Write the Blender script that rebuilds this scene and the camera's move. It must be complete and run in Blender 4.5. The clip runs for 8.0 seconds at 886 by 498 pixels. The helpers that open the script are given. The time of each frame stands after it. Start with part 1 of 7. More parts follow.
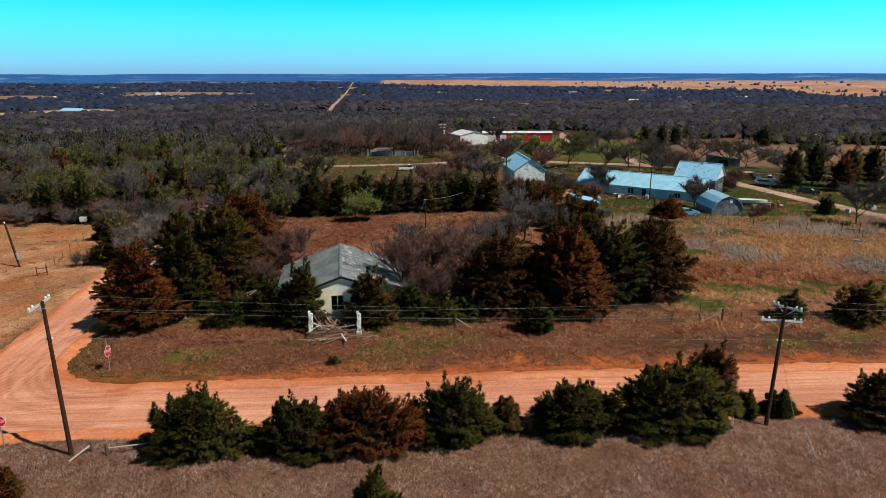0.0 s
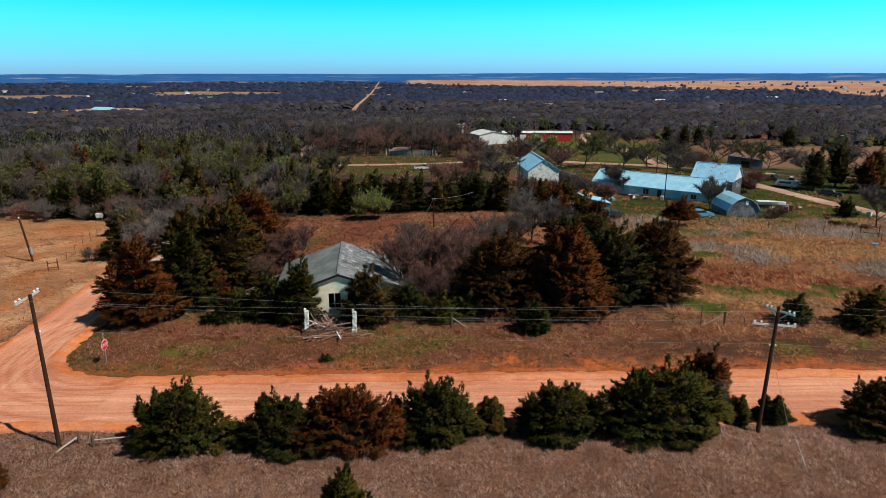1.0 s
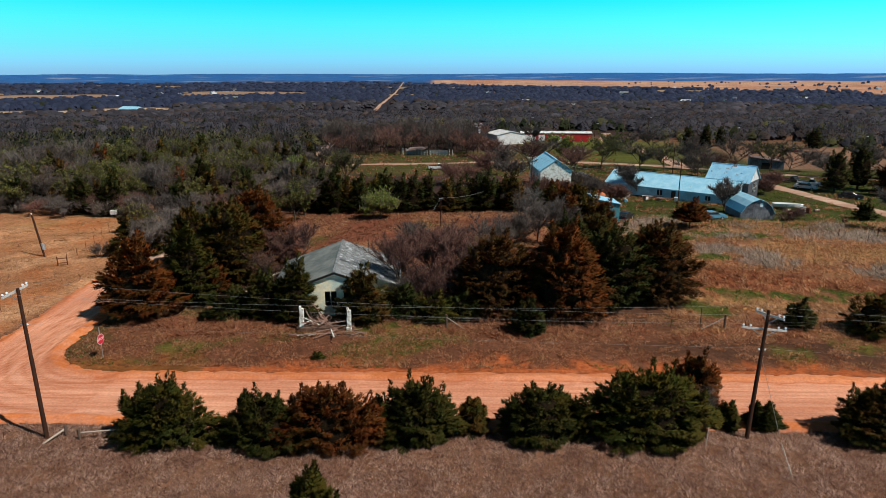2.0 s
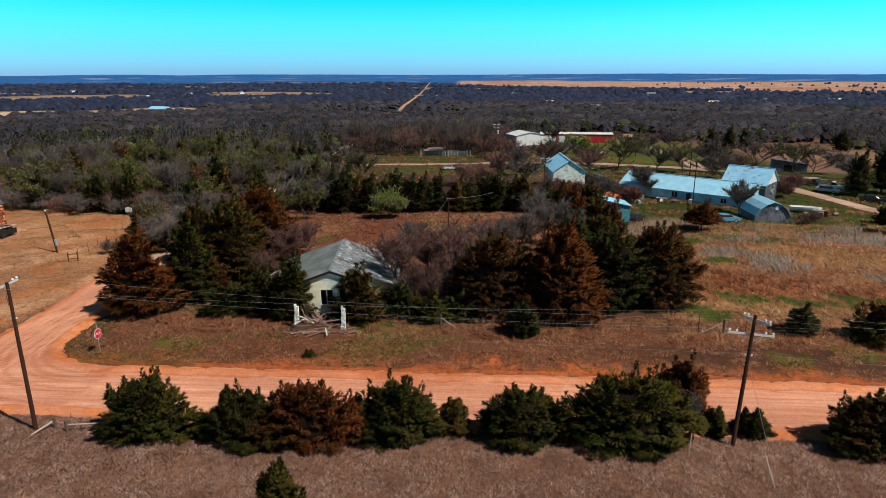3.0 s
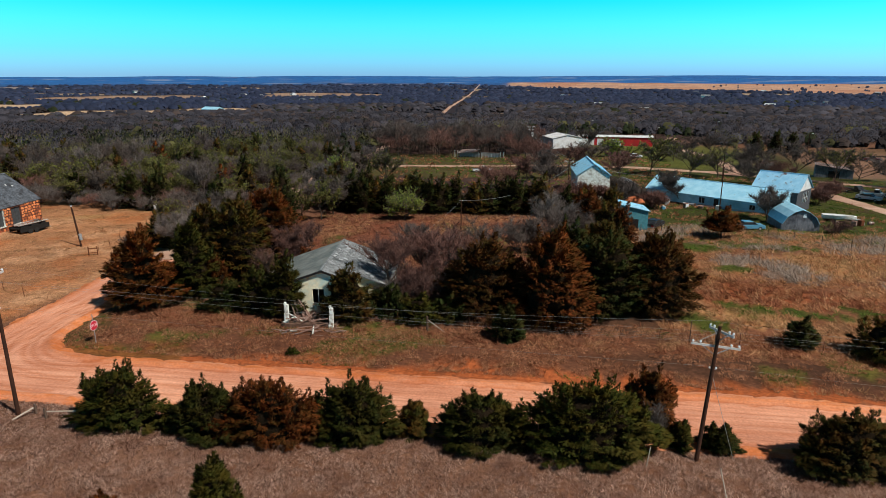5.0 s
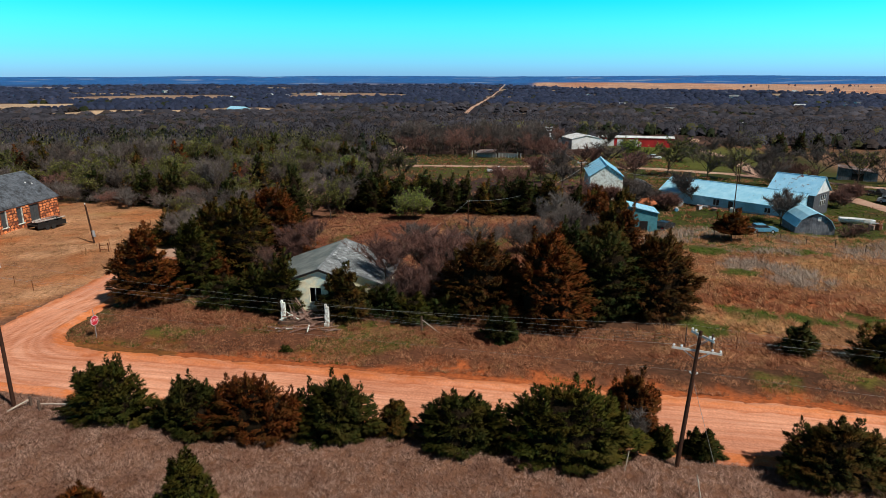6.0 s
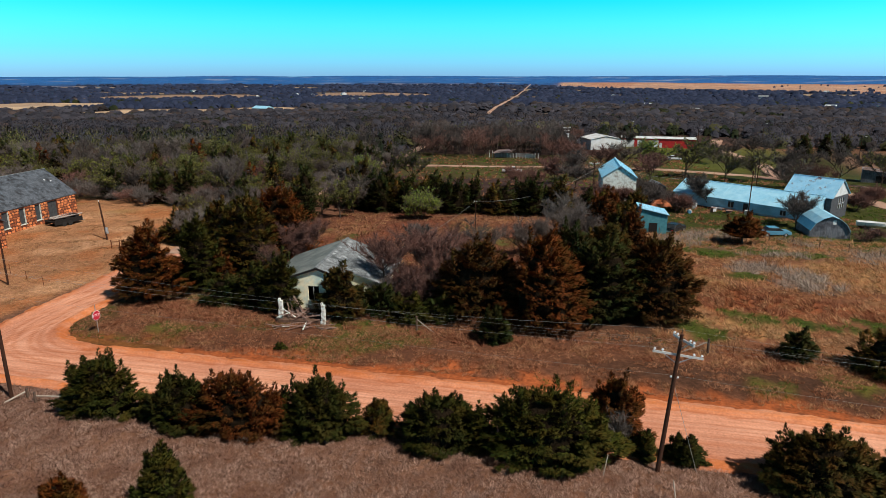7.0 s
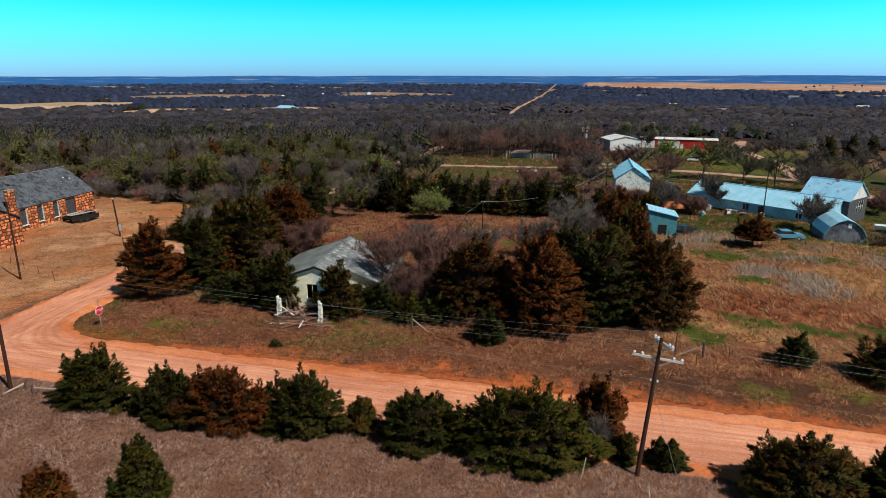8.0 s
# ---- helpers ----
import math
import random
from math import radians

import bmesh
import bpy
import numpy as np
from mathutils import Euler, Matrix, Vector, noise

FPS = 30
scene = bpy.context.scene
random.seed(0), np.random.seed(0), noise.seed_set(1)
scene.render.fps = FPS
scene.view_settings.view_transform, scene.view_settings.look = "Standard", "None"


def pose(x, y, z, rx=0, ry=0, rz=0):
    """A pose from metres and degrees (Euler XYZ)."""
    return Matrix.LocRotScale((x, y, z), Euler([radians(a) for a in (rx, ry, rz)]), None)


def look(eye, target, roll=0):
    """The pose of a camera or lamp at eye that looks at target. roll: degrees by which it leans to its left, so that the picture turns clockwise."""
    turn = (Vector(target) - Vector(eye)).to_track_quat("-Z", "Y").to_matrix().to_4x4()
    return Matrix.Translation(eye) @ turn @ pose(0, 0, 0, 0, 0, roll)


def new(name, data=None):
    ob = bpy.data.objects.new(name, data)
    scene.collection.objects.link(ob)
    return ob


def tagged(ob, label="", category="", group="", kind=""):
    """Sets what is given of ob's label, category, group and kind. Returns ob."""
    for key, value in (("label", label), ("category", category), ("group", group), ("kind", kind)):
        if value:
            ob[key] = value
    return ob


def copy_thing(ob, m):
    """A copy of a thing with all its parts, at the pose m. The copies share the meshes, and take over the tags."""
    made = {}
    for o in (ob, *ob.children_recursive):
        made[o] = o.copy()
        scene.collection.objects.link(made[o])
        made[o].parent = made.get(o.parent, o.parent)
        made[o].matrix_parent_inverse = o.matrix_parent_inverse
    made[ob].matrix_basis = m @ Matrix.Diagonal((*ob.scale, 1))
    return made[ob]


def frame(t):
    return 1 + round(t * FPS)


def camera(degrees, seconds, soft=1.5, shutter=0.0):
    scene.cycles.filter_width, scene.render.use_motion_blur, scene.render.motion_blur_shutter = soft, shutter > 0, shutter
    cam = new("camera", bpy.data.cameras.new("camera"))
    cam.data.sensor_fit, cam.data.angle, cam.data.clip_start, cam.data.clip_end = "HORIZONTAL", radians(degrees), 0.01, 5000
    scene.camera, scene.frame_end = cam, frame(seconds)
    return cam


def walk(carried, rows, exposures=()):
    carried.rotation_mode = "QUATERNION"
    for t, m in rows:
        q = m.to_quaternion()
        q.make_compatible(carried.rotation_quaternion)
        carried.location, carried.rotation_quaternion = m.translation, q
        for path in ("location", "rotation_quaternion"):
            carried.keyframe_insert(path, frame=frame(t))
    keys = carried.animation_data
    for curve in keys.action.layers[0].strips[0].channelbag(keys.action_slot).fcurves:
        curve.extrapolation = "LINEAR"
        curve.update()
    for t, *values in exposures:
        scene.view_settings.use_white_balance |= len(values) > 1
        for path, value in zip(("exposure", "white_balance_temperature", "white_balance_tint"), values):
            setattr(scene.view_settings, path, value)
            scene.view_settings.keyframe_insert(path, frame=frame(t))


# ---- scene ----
cam = camera(69.5, 8.0, soft=0.5)
METRES, EYE, TILT, LEAN, TURN = 22.8, 24.6, -15.5, 0.1, 0.0
ROWS = [
    (0.0, 0.0, 0.0, 0.0, 0.0, 0.0, 0.0),
    (0.5, 0.0603, 0.0058, -0.0017, 1.11, -0.0, -0.32),
    (1.0, 0.1209, 0.0127, -0.003, 2.22, -0.02, -0.62),
    (1.5, 0.1797, 0.0198, -0.0039, 3.25, -0.04, -0.9),
    (3.0, 0.3691, 0.0472, -0.0039, 6.57, -0.04, -1.83),
    (3.5, 0.4339, 0.054, -0.002, 7.68, -0.07, -2.13),
    (4.0, 0.4977, 0.0641, 0.0039, 8.74, -0.07, -2.44),
    (4.5, 0.5611, 0.0752, 0.0069, 9.81, -0.06, -2.75),
    (6.0, 0.7474, 0.1081, 0.0195, 13.07, -0.22, -3.64),
    (6.5, 0.8076, 0.1209, 0.0238, 14.15, -0.29, -3.94),
    (7.0, 0.8663, 0.1345, 0.0288, 15.23, -0.38, -4.23),
    (7.5, 0.9243, 0.1483, 0.0336, 16.31, -0.46, -4.52),
    (8.0, 0.984, 0.1629, 0.0389, 17.39, -0.56, -4.81),
]
walk(cam, [(t, pose(0, 0, EYE, TILT, LEAN, TURN) @ pose(METRES * x, METRES * y, METRES * z, 90 + pitch, roll, yaw)) for t, x, y, z, yaw, pitch, roll in ROWS])


# ---- sky, sun ----
SUN_AZ, SUN_EL = radians(-25), radians(50)      # azimuth from +x towards +y
sun_dir = Vector((math.cos(SUN_EL) * math.cos(SUN_AZ), math.cos(SUN_EL) * math.sin(SUN_AZ), math.sin(SUN_EL)))

world = bpy.data.worlds.new("world")
scene.world = world
world.use_nodes = True
wt = world.node_tree
wt.nodes.clear()
w_out = wt.nodes.new("ShaderNodeOutputWorld")
w_bg = wt.nodes.new("ShaderNodeBackground")
w_sky = wt.nodes.new("ShaderNodeTexSky")
w_sky.sky_type = "NISHITA"
w_sky.sun_disc = False
w_sky.sun_elevation = SUN_EL
w_sky.sun_rotation = SUN_AZ - math.pi / 2
w_sky.dust_density = 0.6
w_co = wt.nodes.new("ShaderNodeTexCoord")
w_sep = wt.nodes.new("ShaderNodeSeparateXYZ")
w_ramp = wt.nodes.new("ShaderNodeValToRGB")
w_mul = wt.nodes.new("ShaderNodeMix")
w_mul.data_type, w_mul.blend_type = "RGBA", "MULTIPLY"
w_mul.inputs["Factor"].default_value = 1.0
cr = w_ramp.color_ramp
cr.elements[0].position, cr.elements[0].color = 0.0, (0.58, 1.36, 2.75, 1)
cr.elements[1].position, cr.elements[1].color = 1.0, (0.14, 0.15, 0.17, 1)
for p, c in ((0.035, (0.32, 1.48, 2.6)), (0.070, (0.18, 1.66, 2.5)), (0.105, (0.03, 1.62, 2.25)), (0.22, (0.14, 0.28, 0.32))):
    e = cr.elements.new(p)
    e.color = (*c, 1)
wt.links.new(w_co.outputs["Generated"], w_sep.inputs[0])
wt.links.new(w_sep.outputs["Z"], w_ramp.inputs[0])
wt.links.new(w_sky.outputs[0], w_mul.inputs["A"])
wt.links.new(w_ramp.outputs[0], w_mul.inputs["B"])
wt.links.new(w_mul.outputs["Result"], w_bg.inputs["Color"])
w_bg.inputs["Strength"].default_value = 0.1
wt.links.new(w_bg.outputs[0], w_out.inputs[0])

sun_data = bpy.data.lights.new("sun", "SUN")
sun_data.energy, sun_data.angle, sun_data.color = 4.7, radians(0.55), (1.0, 0.93, 0.83)
sun = new("sun", sun_data)
sun.matrix_world = look(sun_dir * 300, (0, 0, 0))

# ---- materials ----
def tree_of(name):
    m = bpy.data.materials.new(name)
    m.use_nodes = True
    nt = m.node_tree
    return m, nt, nt.nodes["Principled BSDF"]


def node(nt, kind, **kw):
    n = nt.nodes.new(kind)
    for k, v in kw.items():
        n.inputs[k].default_value = v
    return n


def mixer(nt, fac, a, b, blend="MIX"):
    n = nt.nodes.new("ShaderNodeMix")
    n.data_type, n.blend_type = "RGBA", blend
    for sock, v in ((n.inputs["Factor"], fac), (n.inputs["A"], a), (n.inputs["B"], b)):
        if isinstance(v, bpy.types.NodeSocket):
            nt.links.new(v, sock)
        elif isinstance(v, (int, float)):
            sock.default_value = v
        else:
            sock.default_value = (*v, 1)
    return n.outputs["Result"]


def ramped(nt, sock, lo, hi, a=0.0, b=1.0):
    n = nt.nodes.new("ShaderNodeMapRange")
    n.inputs["From Min"].default_value, n.inputs["From Max"].default_value = lo, hi
    n.inputs["To Min"].default_value, n.inputs["To Max"].default_value = a, b
    nt.links.new(sock, n.inputs["Value"])
    return n.outputs["Result"]


def noisy(nt, scale, detail=4.0, rough=0.6, stretch=None):
    n = node(nt, "ShaderNodeTexNoise", Scale=scale, Detail=detail, Roughness=rough)
    g = nt.nodes.new("ShaderNodeNewGeometry")
    if stretch:
        m = nt.nodes.new("ShaderNodeMapping")
        m.inputs["Scale"].default_value = stretch
        nt.links.new(g.outputs["Position"], m.inputs["Vector"])
        nt.links.new(m.outputs[0], n.inputs["Vector"])
    else:
        nt.links.new(g.outputs["Position"], n.inputs["Vector"])
    return n.outputs["Fac"]


def bumped(nt, bsdf, height, strength, distance):
    b = node(nt, "ShaderNodeBump", Strength=strength, Distance=distance)
    nt.links.new(height, b.inputs["Height"])
    nt.links.new(b.outputs[0], bsdf.inputs["Normal"])


def surface(name, c1, c2, scale=6.0, stain=None, stain_scale=0.7, rough=0.85, metal=0.0, bump=0.3, dist=0.02, stretch=None, spec=0.3):
    """Two tones of grain, a larger stain over them, and a fine relief."""
    m, nt, bsdf = tree_of(name)
    fine = noisy(nt, scale, 6.0, 0.65, stretch)
    col = mixer(nt, ramped(nt, fine, 0.3, 0.7), c1, c2)
    if stain:
        col = mixer(nt, ramped(nt, noisy(nt, stain_scale, 5.0, 0.6), 0.45, 0.68), col, stain)
    nt.links.new(col, bsdf.inputs["Base Color"])
    nt.links.new(ramped(nt, fine, 0.2, 0.8, rough - 0.1, min(1.0, rough + 0.1)), bsdf.inputs["Roughness"])
    bsdf.inputs["Metallic"].default_value = metal
    bsdf.inputs["Specular IOR Level"].default_value = spec
    bumped(nt, bsdf, fine, bump, dist)
    return m


def foliage(name, c1, c2, c3, rough=0.75, patch=0.9, back=0.25, by_tree=False):
    """Leaves and needles: tone by piece, by patches of the crown and by plant; a little light comes through.
    by_tree: the plants share one mesh, and each has its own tone."""
    m, nt, bsdf = tree_of(name)
    g = nt.nodes.new("ShaderNodeNewGeometry")
    o = nt.nodes.new("ShaderNodeObjectInfo")
    if by_tree:
        at = nt.nodes.new("ShaderNodeAttribute")
        at.attribute_name = "tree_tone"
        col = mixer(nt, at.outputs["Fac"], c1, c2)
        col = mixer(nt, 1.0, col, mixer(nt, g.outputs["Random Per Island"], (0.70, 0.70, 0.70), (1.30, 1.30, 1.30)), "MULTIPLY")
    else:
        col = mixer(nt, g.outputs["Random Per Island"], c1, c2)
    col = mixer(nt, ramped(nt, noisy(nt, patch, 3.0), 0.42, 0.66, 0.0, 0.5 if by_tree else 1.0), col, c3)
    tone = mixer(nt, o.outputs["Random"], (0.72, 0.72, 0.72), (1.25, 1.2, 1.15))
    col = mixer(nt, 1.0, col, tone, "MULTIPLY")
    nt.links.new(col, bsdf.inputs["Base Color"])
    bsdf.inputs["Roughness"].default_value = rough
    bsdf.inputs["Specular IOR Level"].default_value = 0.12
    if back:
        tr = nt.nodes.new("ShaderNodeBsdfTranslucent")
        nt.links.new(col, tr.inputs["Color"])
        mx = nt.nodes.new("ShaderNodeMixShader")
        mx.inputs[0].default_value = back
        nt.links.new(bsdf.outputs[0], mx.inputs[1])
        nt.links.new(tr.outputs[0], mx.inputs[2])
        nt.links.new(mx.outputs[0], nt.nodes["Material Output"].inputs["Surface"])
    return m


M_CEDAR = foliage("cedar_green", (0.012, 0.020, 0.003), (0.049, 0.053, 0.006), (0.054, 0.040, 0.005), back=0.1)
M_CEDAR_MIX = foliage("cedar_olive", (0.018, 0.024, 0.004), (0.066, 0.062, 0.009), (0.110, 0.048, 0.008), back=0.1)
M_RUST = foliage("cedar_rust", (0.042, 0.012, 0.003), (0.185, 0.049, 0.008), (0.056, 0.030, 0.005), back=0.1)
M_DARKRUST = foliage("cedar_dark_rust", (0.024, 0.011, 0.003), (0.100, 0.034, 0.006), (0.038, 0.028, 0.005), back=0.1)
M_DEEP = foliage("cedar_dark", (0.010, 0.022, 0.005), (0.036, 0.050, 0.009), (0.046, 0.032, 0.006), back=0.1)
M_TWIG = foliage("bare_twigs", (0.052, 0.046, 0.044), (0.145, 0.122, 0.114), (0.082, 0.064, 0.058), patch=0.3, back=0.0)
M_TWIG_RED = foliage("reddish_twigs", (0.105, 0.052, 0.045), (0.22, 0.12, 0.10), (0.14, 0.072, 0.060), patch=0.3, back=0.0)
M_TWIG_GREY = foliage("grey_twigs", (0.082, 0.072, 0.070), (0.235, 0.204, 0.188), (0.115, 0.094, 0.086), patch=0.3, back=0.0)
M_BUD = foliage("spring_buds", (0.075, 0.080, 0.018), (0.215, 0.220, 0.055), (0.110, 0.105, 0.040), patch=0.4, back=0.3)
M_LEAF = foliage("fresh_leaves", (0.15, 0.24, 0.03), (0.36, 0.46, 0.09), (0.3, 0.3, 0.075), patch=0.8, back=0.35)
# dead twigs coloured near black: the crown's inner shade is in the colour
M_INNER = surface("shaded_inner_twigs", (0.006, 0.005, 0.003), (0.024, 0.016, 0.010), 7.0, rough=1.0, bump=1.0, dist=0.1, spec=0.0)
M_BARK = surface("bark", (0.045, 0.032, 0.024), (0.12, 0.088, 0.068), 14.0, rough=0.95, bump=0.8, dist=0.03)
M_BARK_PALE = surface("pale_dead_wood", (0.30, 0.24, 0.19), (0.52, 0.45, 0.38), 9.0, rough=0.9, bump=0.6)
M_STRAW = foliage("dry_grass", (0.082, 0.038, 0.028), (0.95, 0.655, 0.53), (0.35, 0.20, 0.15), patch=0.5, back=0.3)
M_STRAW_WARM = foliage("warm_dry_grass", (0.24, 0.125, 0.062), (0.6, 0.385, 0.215), (0.38, 0.185, 0.09), patch=0.35, back=0.3)
M_STRAW_FIELD = foliage("field_dry_grass", (0.15, 0.072, 0.038), (0.78, 0.48, 0.27), (0.46, 0.21, 0.10), patch=0.35, back=0.3)
M_STRAW_TAN = foliage("yellow_tan_grass", (0.26, 0.145, 0.062), (0.80, 0.55, 0.28), (0.52, 0.31, 0.14), patch=0.35, back=0.3)
M_CLEARING = foliage("clearing_dry_grass", (0.085, 0.036, 0.024), (0.36, 0.185, 0.115), (0.20, 0.078, 0.048), patch=0.35, back=0.2)
M_STRAW_RUST = foliage("rust_red_dead_grass", (0.13, 0.045, 0.026), (0.66, 0.29, 0.16), (0.38, 0.135, 0.07), patch=0.35, back=0.3)
M_MEADOW = foliage("meadow_dry_grass", (0.30, 0.145, 0.066), (0.70, 0.43, 0.22), (0.46, 0.23, 0.105), patch=0.35, back=0.3)
M_STRAW_PALE = foliage("pale_dead_weeds", (0.20, 0.155, 0.13), (0.68, 0.575, 0.49), (0.38, 0.29, 0.235), patch=0.35, back=0.2)
M_VERGE = foliage("verge_grass", (0.095, 0.036, 0.020), (0.64, 0.345, 0.205), (0.29, 0.122, 0.066), patch=0.5, back=0.3)
M_GRASS = foliage("green_grass", (0.045, 0.10, 0.014), (0.135, 0.225, 0.040), (0.17, 0.175, 0.05), patch=0.5, back=0.3)
M_POLE = surface("weathered_pole_wood", (0.030, 0.013, 0.009), (0.085, 0.040, 0.026), 5.0, (0.042, 0.022, 0.016), 0.8, bump=0.6, stretch=(8, 8, 0.6), spec=0.05)
M_ARM = surface("grey_crossarm_wood", (0.42, 0.40, 0.38), (0.62, 0.60, 0.57), 8.0, rough=0.8)
M_POST = surface("fence_post_wood", (0.06, 0.038, 0.028), (0.16, 0.105, 0.078), 10.0, bump=0.6, stretch=(6, 6, 1))
M_RUSTY = surface("rusty_steel", (0.10, 0.030, 0.012), (0.20, 0.065, 0.028), 9.0, rough=0.8, metal=0.2)
M_STEEL = surface("galvanised_steel", (0.38, 0.39, 0.40), (0.58, 0.59, 0.60), 12.0, rough=0.45, metal=0.7)
M_PORCELAIN = surface("white_porcelain", (0.72, 0.74, 0.76), (0.85, 0.86, 0.87), 10.0, rough=0.25, bump=0.0, spec=0.5)
M_CABLE = surface("aluminium_cable", (0.30, 0.31, 0.30), (0.46, 0.47, 0.46), 9.0, rough=0.5, metal=0.4, bump=0.0)
# near-black: for dark parts, and as shade colour inside openings
M_DARK = surface("dark_parts_and_shade", (0.008, 0.007, 0.007), (0.02, 0.018, 0.017), 5.0)

# ---- mesh helpers ----
def mesh_np(name, V, F, material=None, N=None):
    """A mesh from arrays of corners and triangles (or quads)."""
    V, F = np.asarray(V, dtype=np.float32), np.asarray(F, dtype=np.int32)
    if N is not None:      # turn each blade's front to the side that its normal shows
        N = np.asarray(N, dtype=np.float32)
        fn = np.cross(V[F[:, 1]] - V[F[:, 0]], V[F[:, 2]] - V[F[:, 0]])
        back = (fn * (N[F[:, 0]] + N[F[:, 1]] + N[F[:, 2]])).sum(1) < 0
        F = np.where(back[:, None], F[:, [0, 2, 1]], F)
    me = bpy.data.meshes.new(name)
    n, k = F.shape
    me.vertices.add(len(V))
    me.vertices.foreach_set("co", V.ravel())
    me.loops.add(n * k)
    me.loops.foreach_set("vertex_index", F.ravel())
    me.polygons.add(n)
    me.polygons.foreach_set("loop_start", np.arange(0, n * k, k, dtype=np.int32))
    me.update(calc_edges=True)
    if N is not None:
        me.polygons.foreach_set("use_smooth", np.ones(n, dtype=bool))
        me.normals_split_custom_set_from_vertices(np.asarray(N, dtype=np.float32))
    if material:
        me.materials.append(material)
    return me


def part(name, bm, material, parent=None, label=""):
    """Links a bmesh, or a mesh, as one object under a thing."""
    if isinstance(bm, bpy.types.Mesh):
        me = bm
        me.name = name
    else:
        bmesh.ops.recalc_face_normals(bm, faces=bm.faces)
        me = bpy.data.meshes.new(name)
        bm.to_mesh(me)
        bm.free()
    if material and not me.materials:
        me.materials.append(material)
    ob = new(name, me)
    if parent:
        ob.parent = parent
    if label:
        tagged(ob, label)
    return ob


def thing(name, m, label, category, group="", kind=""):
    ob = new(name)
    ob.matrix_world = m
    ob.empty_display_size = 0.3
    return tagged(ob, label, category, group, kind)


def box(bm, x0, y0, z0, x1, y1, z1, m=None, bevel=0.0):
    vs = [bm.verts.new((x, y, z)) for x in (x0, x1) for y in (y0, y1) for z in (z0, z1)]
    fs = [bm.faces.new([vs[i] for i in q]) for q in ((0, 1, 3, 2), (4, 6, 7, 5), (0, 4, 5, 1), (2, 3, 7, 6), (0, 2, 6, 4), (1, 5, 7, 3))]
    if bevel:
        es = list({e for f in fs for e in f.edges})
        r = bmesh.ops.bevel(bm, geom=es, offset=bevel, segments=1, affect="EDGES")
        vs = list({v for v in vs if v.is_valid} | set(r["verts"]))
    if m is not None:
        bmesh.ops.transform(bm, matrix=m, verts=vs)
    return vs


def solid(*args, **kw):
    bm = bmesh.new()
    box(bm, *args, **kw)
    return bm


def rod(bm, a, b, r0, r1=None, n=8):
    """A tapered round bar from a to b."""
    a, b = Vector(a), Vector(b)
    r1 = r0 if r1 is None else r1
    d = (b - a)
    q = d.to_track_quat("Z", "Y").to_matrix()
    rings = []
    for c, r in ((a, r0), (b, r1)):
        rings.append([bm.verts.new(c + q @ Vector((r * math.cos(2 * math.pi * i / n), r * math.sin(2 * math.pi * i / n), 0))) for i in range(n)])
    for i in range(n):
        bm.faces.new((rings[0][i], rings[0][(i + 1) % n], rings[1][(i + 1) % n], rings[1][i]))
    bm.faces.new(rings[0][::-1])
    bm.faces.new(rings[1])
    return bm


def bar(a, b, r0, r1=None, n=8):
    return rod(bmesh.new(), a, b, r0, r1, n)


def beam(bm, a, b, w, h):
    """A squared timber from a to b."""
    a, b = Vector(a), Vector(b)
    d = b - a
    q = d.to_track_quat("X", "Z").to_matrix().to_4x4()
    box(bm, 0, -w / 2, -h / 2, d.length, w / 2, h / 2, Matrix.Translation(a) @ q)
    return bm


def prism(bm, profile, y0, y1, m=None):
    """A profile in x, z drawn out along y."""
    a = [bm.verts.new((x, y0, z)) for x, z in profile]
    b = [bm.verts.new((x, y1, z)) for x, z in profile]
    n = len(profile)
    for i in range(n):
        bm.faces.new((a[i], a[(i + 1) % n], b[(i + 1) % n], b[i]))
    bm.faces.new(a[::-1])
    bm.faces.new(b)
    if m is not None:
        bmesh.ops.transform(bm, matrix=m, verts=a + b)
    return bm


def slab(bm, corners, t):
    """A flat panel from its corners (in order), t thick downwards along its normal."""
    c = [Vector(v) for v in corners]
    nrm = (c[1] - c[0]).cross(c[-1] - c[0]).normalized()
    if nrm.z < 0:
        nrm = -nrm
    a = [bm.verts.new(v) for v in c]
    b = [bm.verts.new(v - nrm * t) for v in c]
    n = len(c)
    for i in range(n):
        bm.faces.new((a[i], a[(i + 1) % n], b[(i + 1) % n], b[i]))
    bm.faces.new(a)
    bm.faces.new(b[::-1])
    return bm


# ---- ground ----
def smooth(v, lo, hi):
    s = np.clip((v - lo) / (hi - lo), 0, 1)
    return s * s * (3 - 2 * s)


_rng = np.random.default_rng(5)
_waves = [(_rng.uniform(0, 2 * math.pi), _rng.uniform(0, 2 * math.pi), 2.0 ** _rng.uniform(0, 6)) for _ in range(40)]


def wobble(x, y, size, k=0):
    """Smooth random swells of about that size, from -1 to 1."""
    out = 0
    for i in range(7):
        a, p, _ = _waves[(i + 7 * k) % 40]
        s = size * (0.55 + 0.22 * i)
        out = out + np.sin((x * math.cos(a) + y * math.sin(a)) * 2 * math.pi / s + p)
    return out / 3.2


def road_near(x):
    return 40.9 + 0.055 * x


def road_far(x):
    return 49.1 + 0.06 * x


LANE = lambda y: -37.6 - 0.124 * (y - 58)          # middle of the lane that runs to the horizon


def lane_half(y):
    return 3.5 + 0 * y


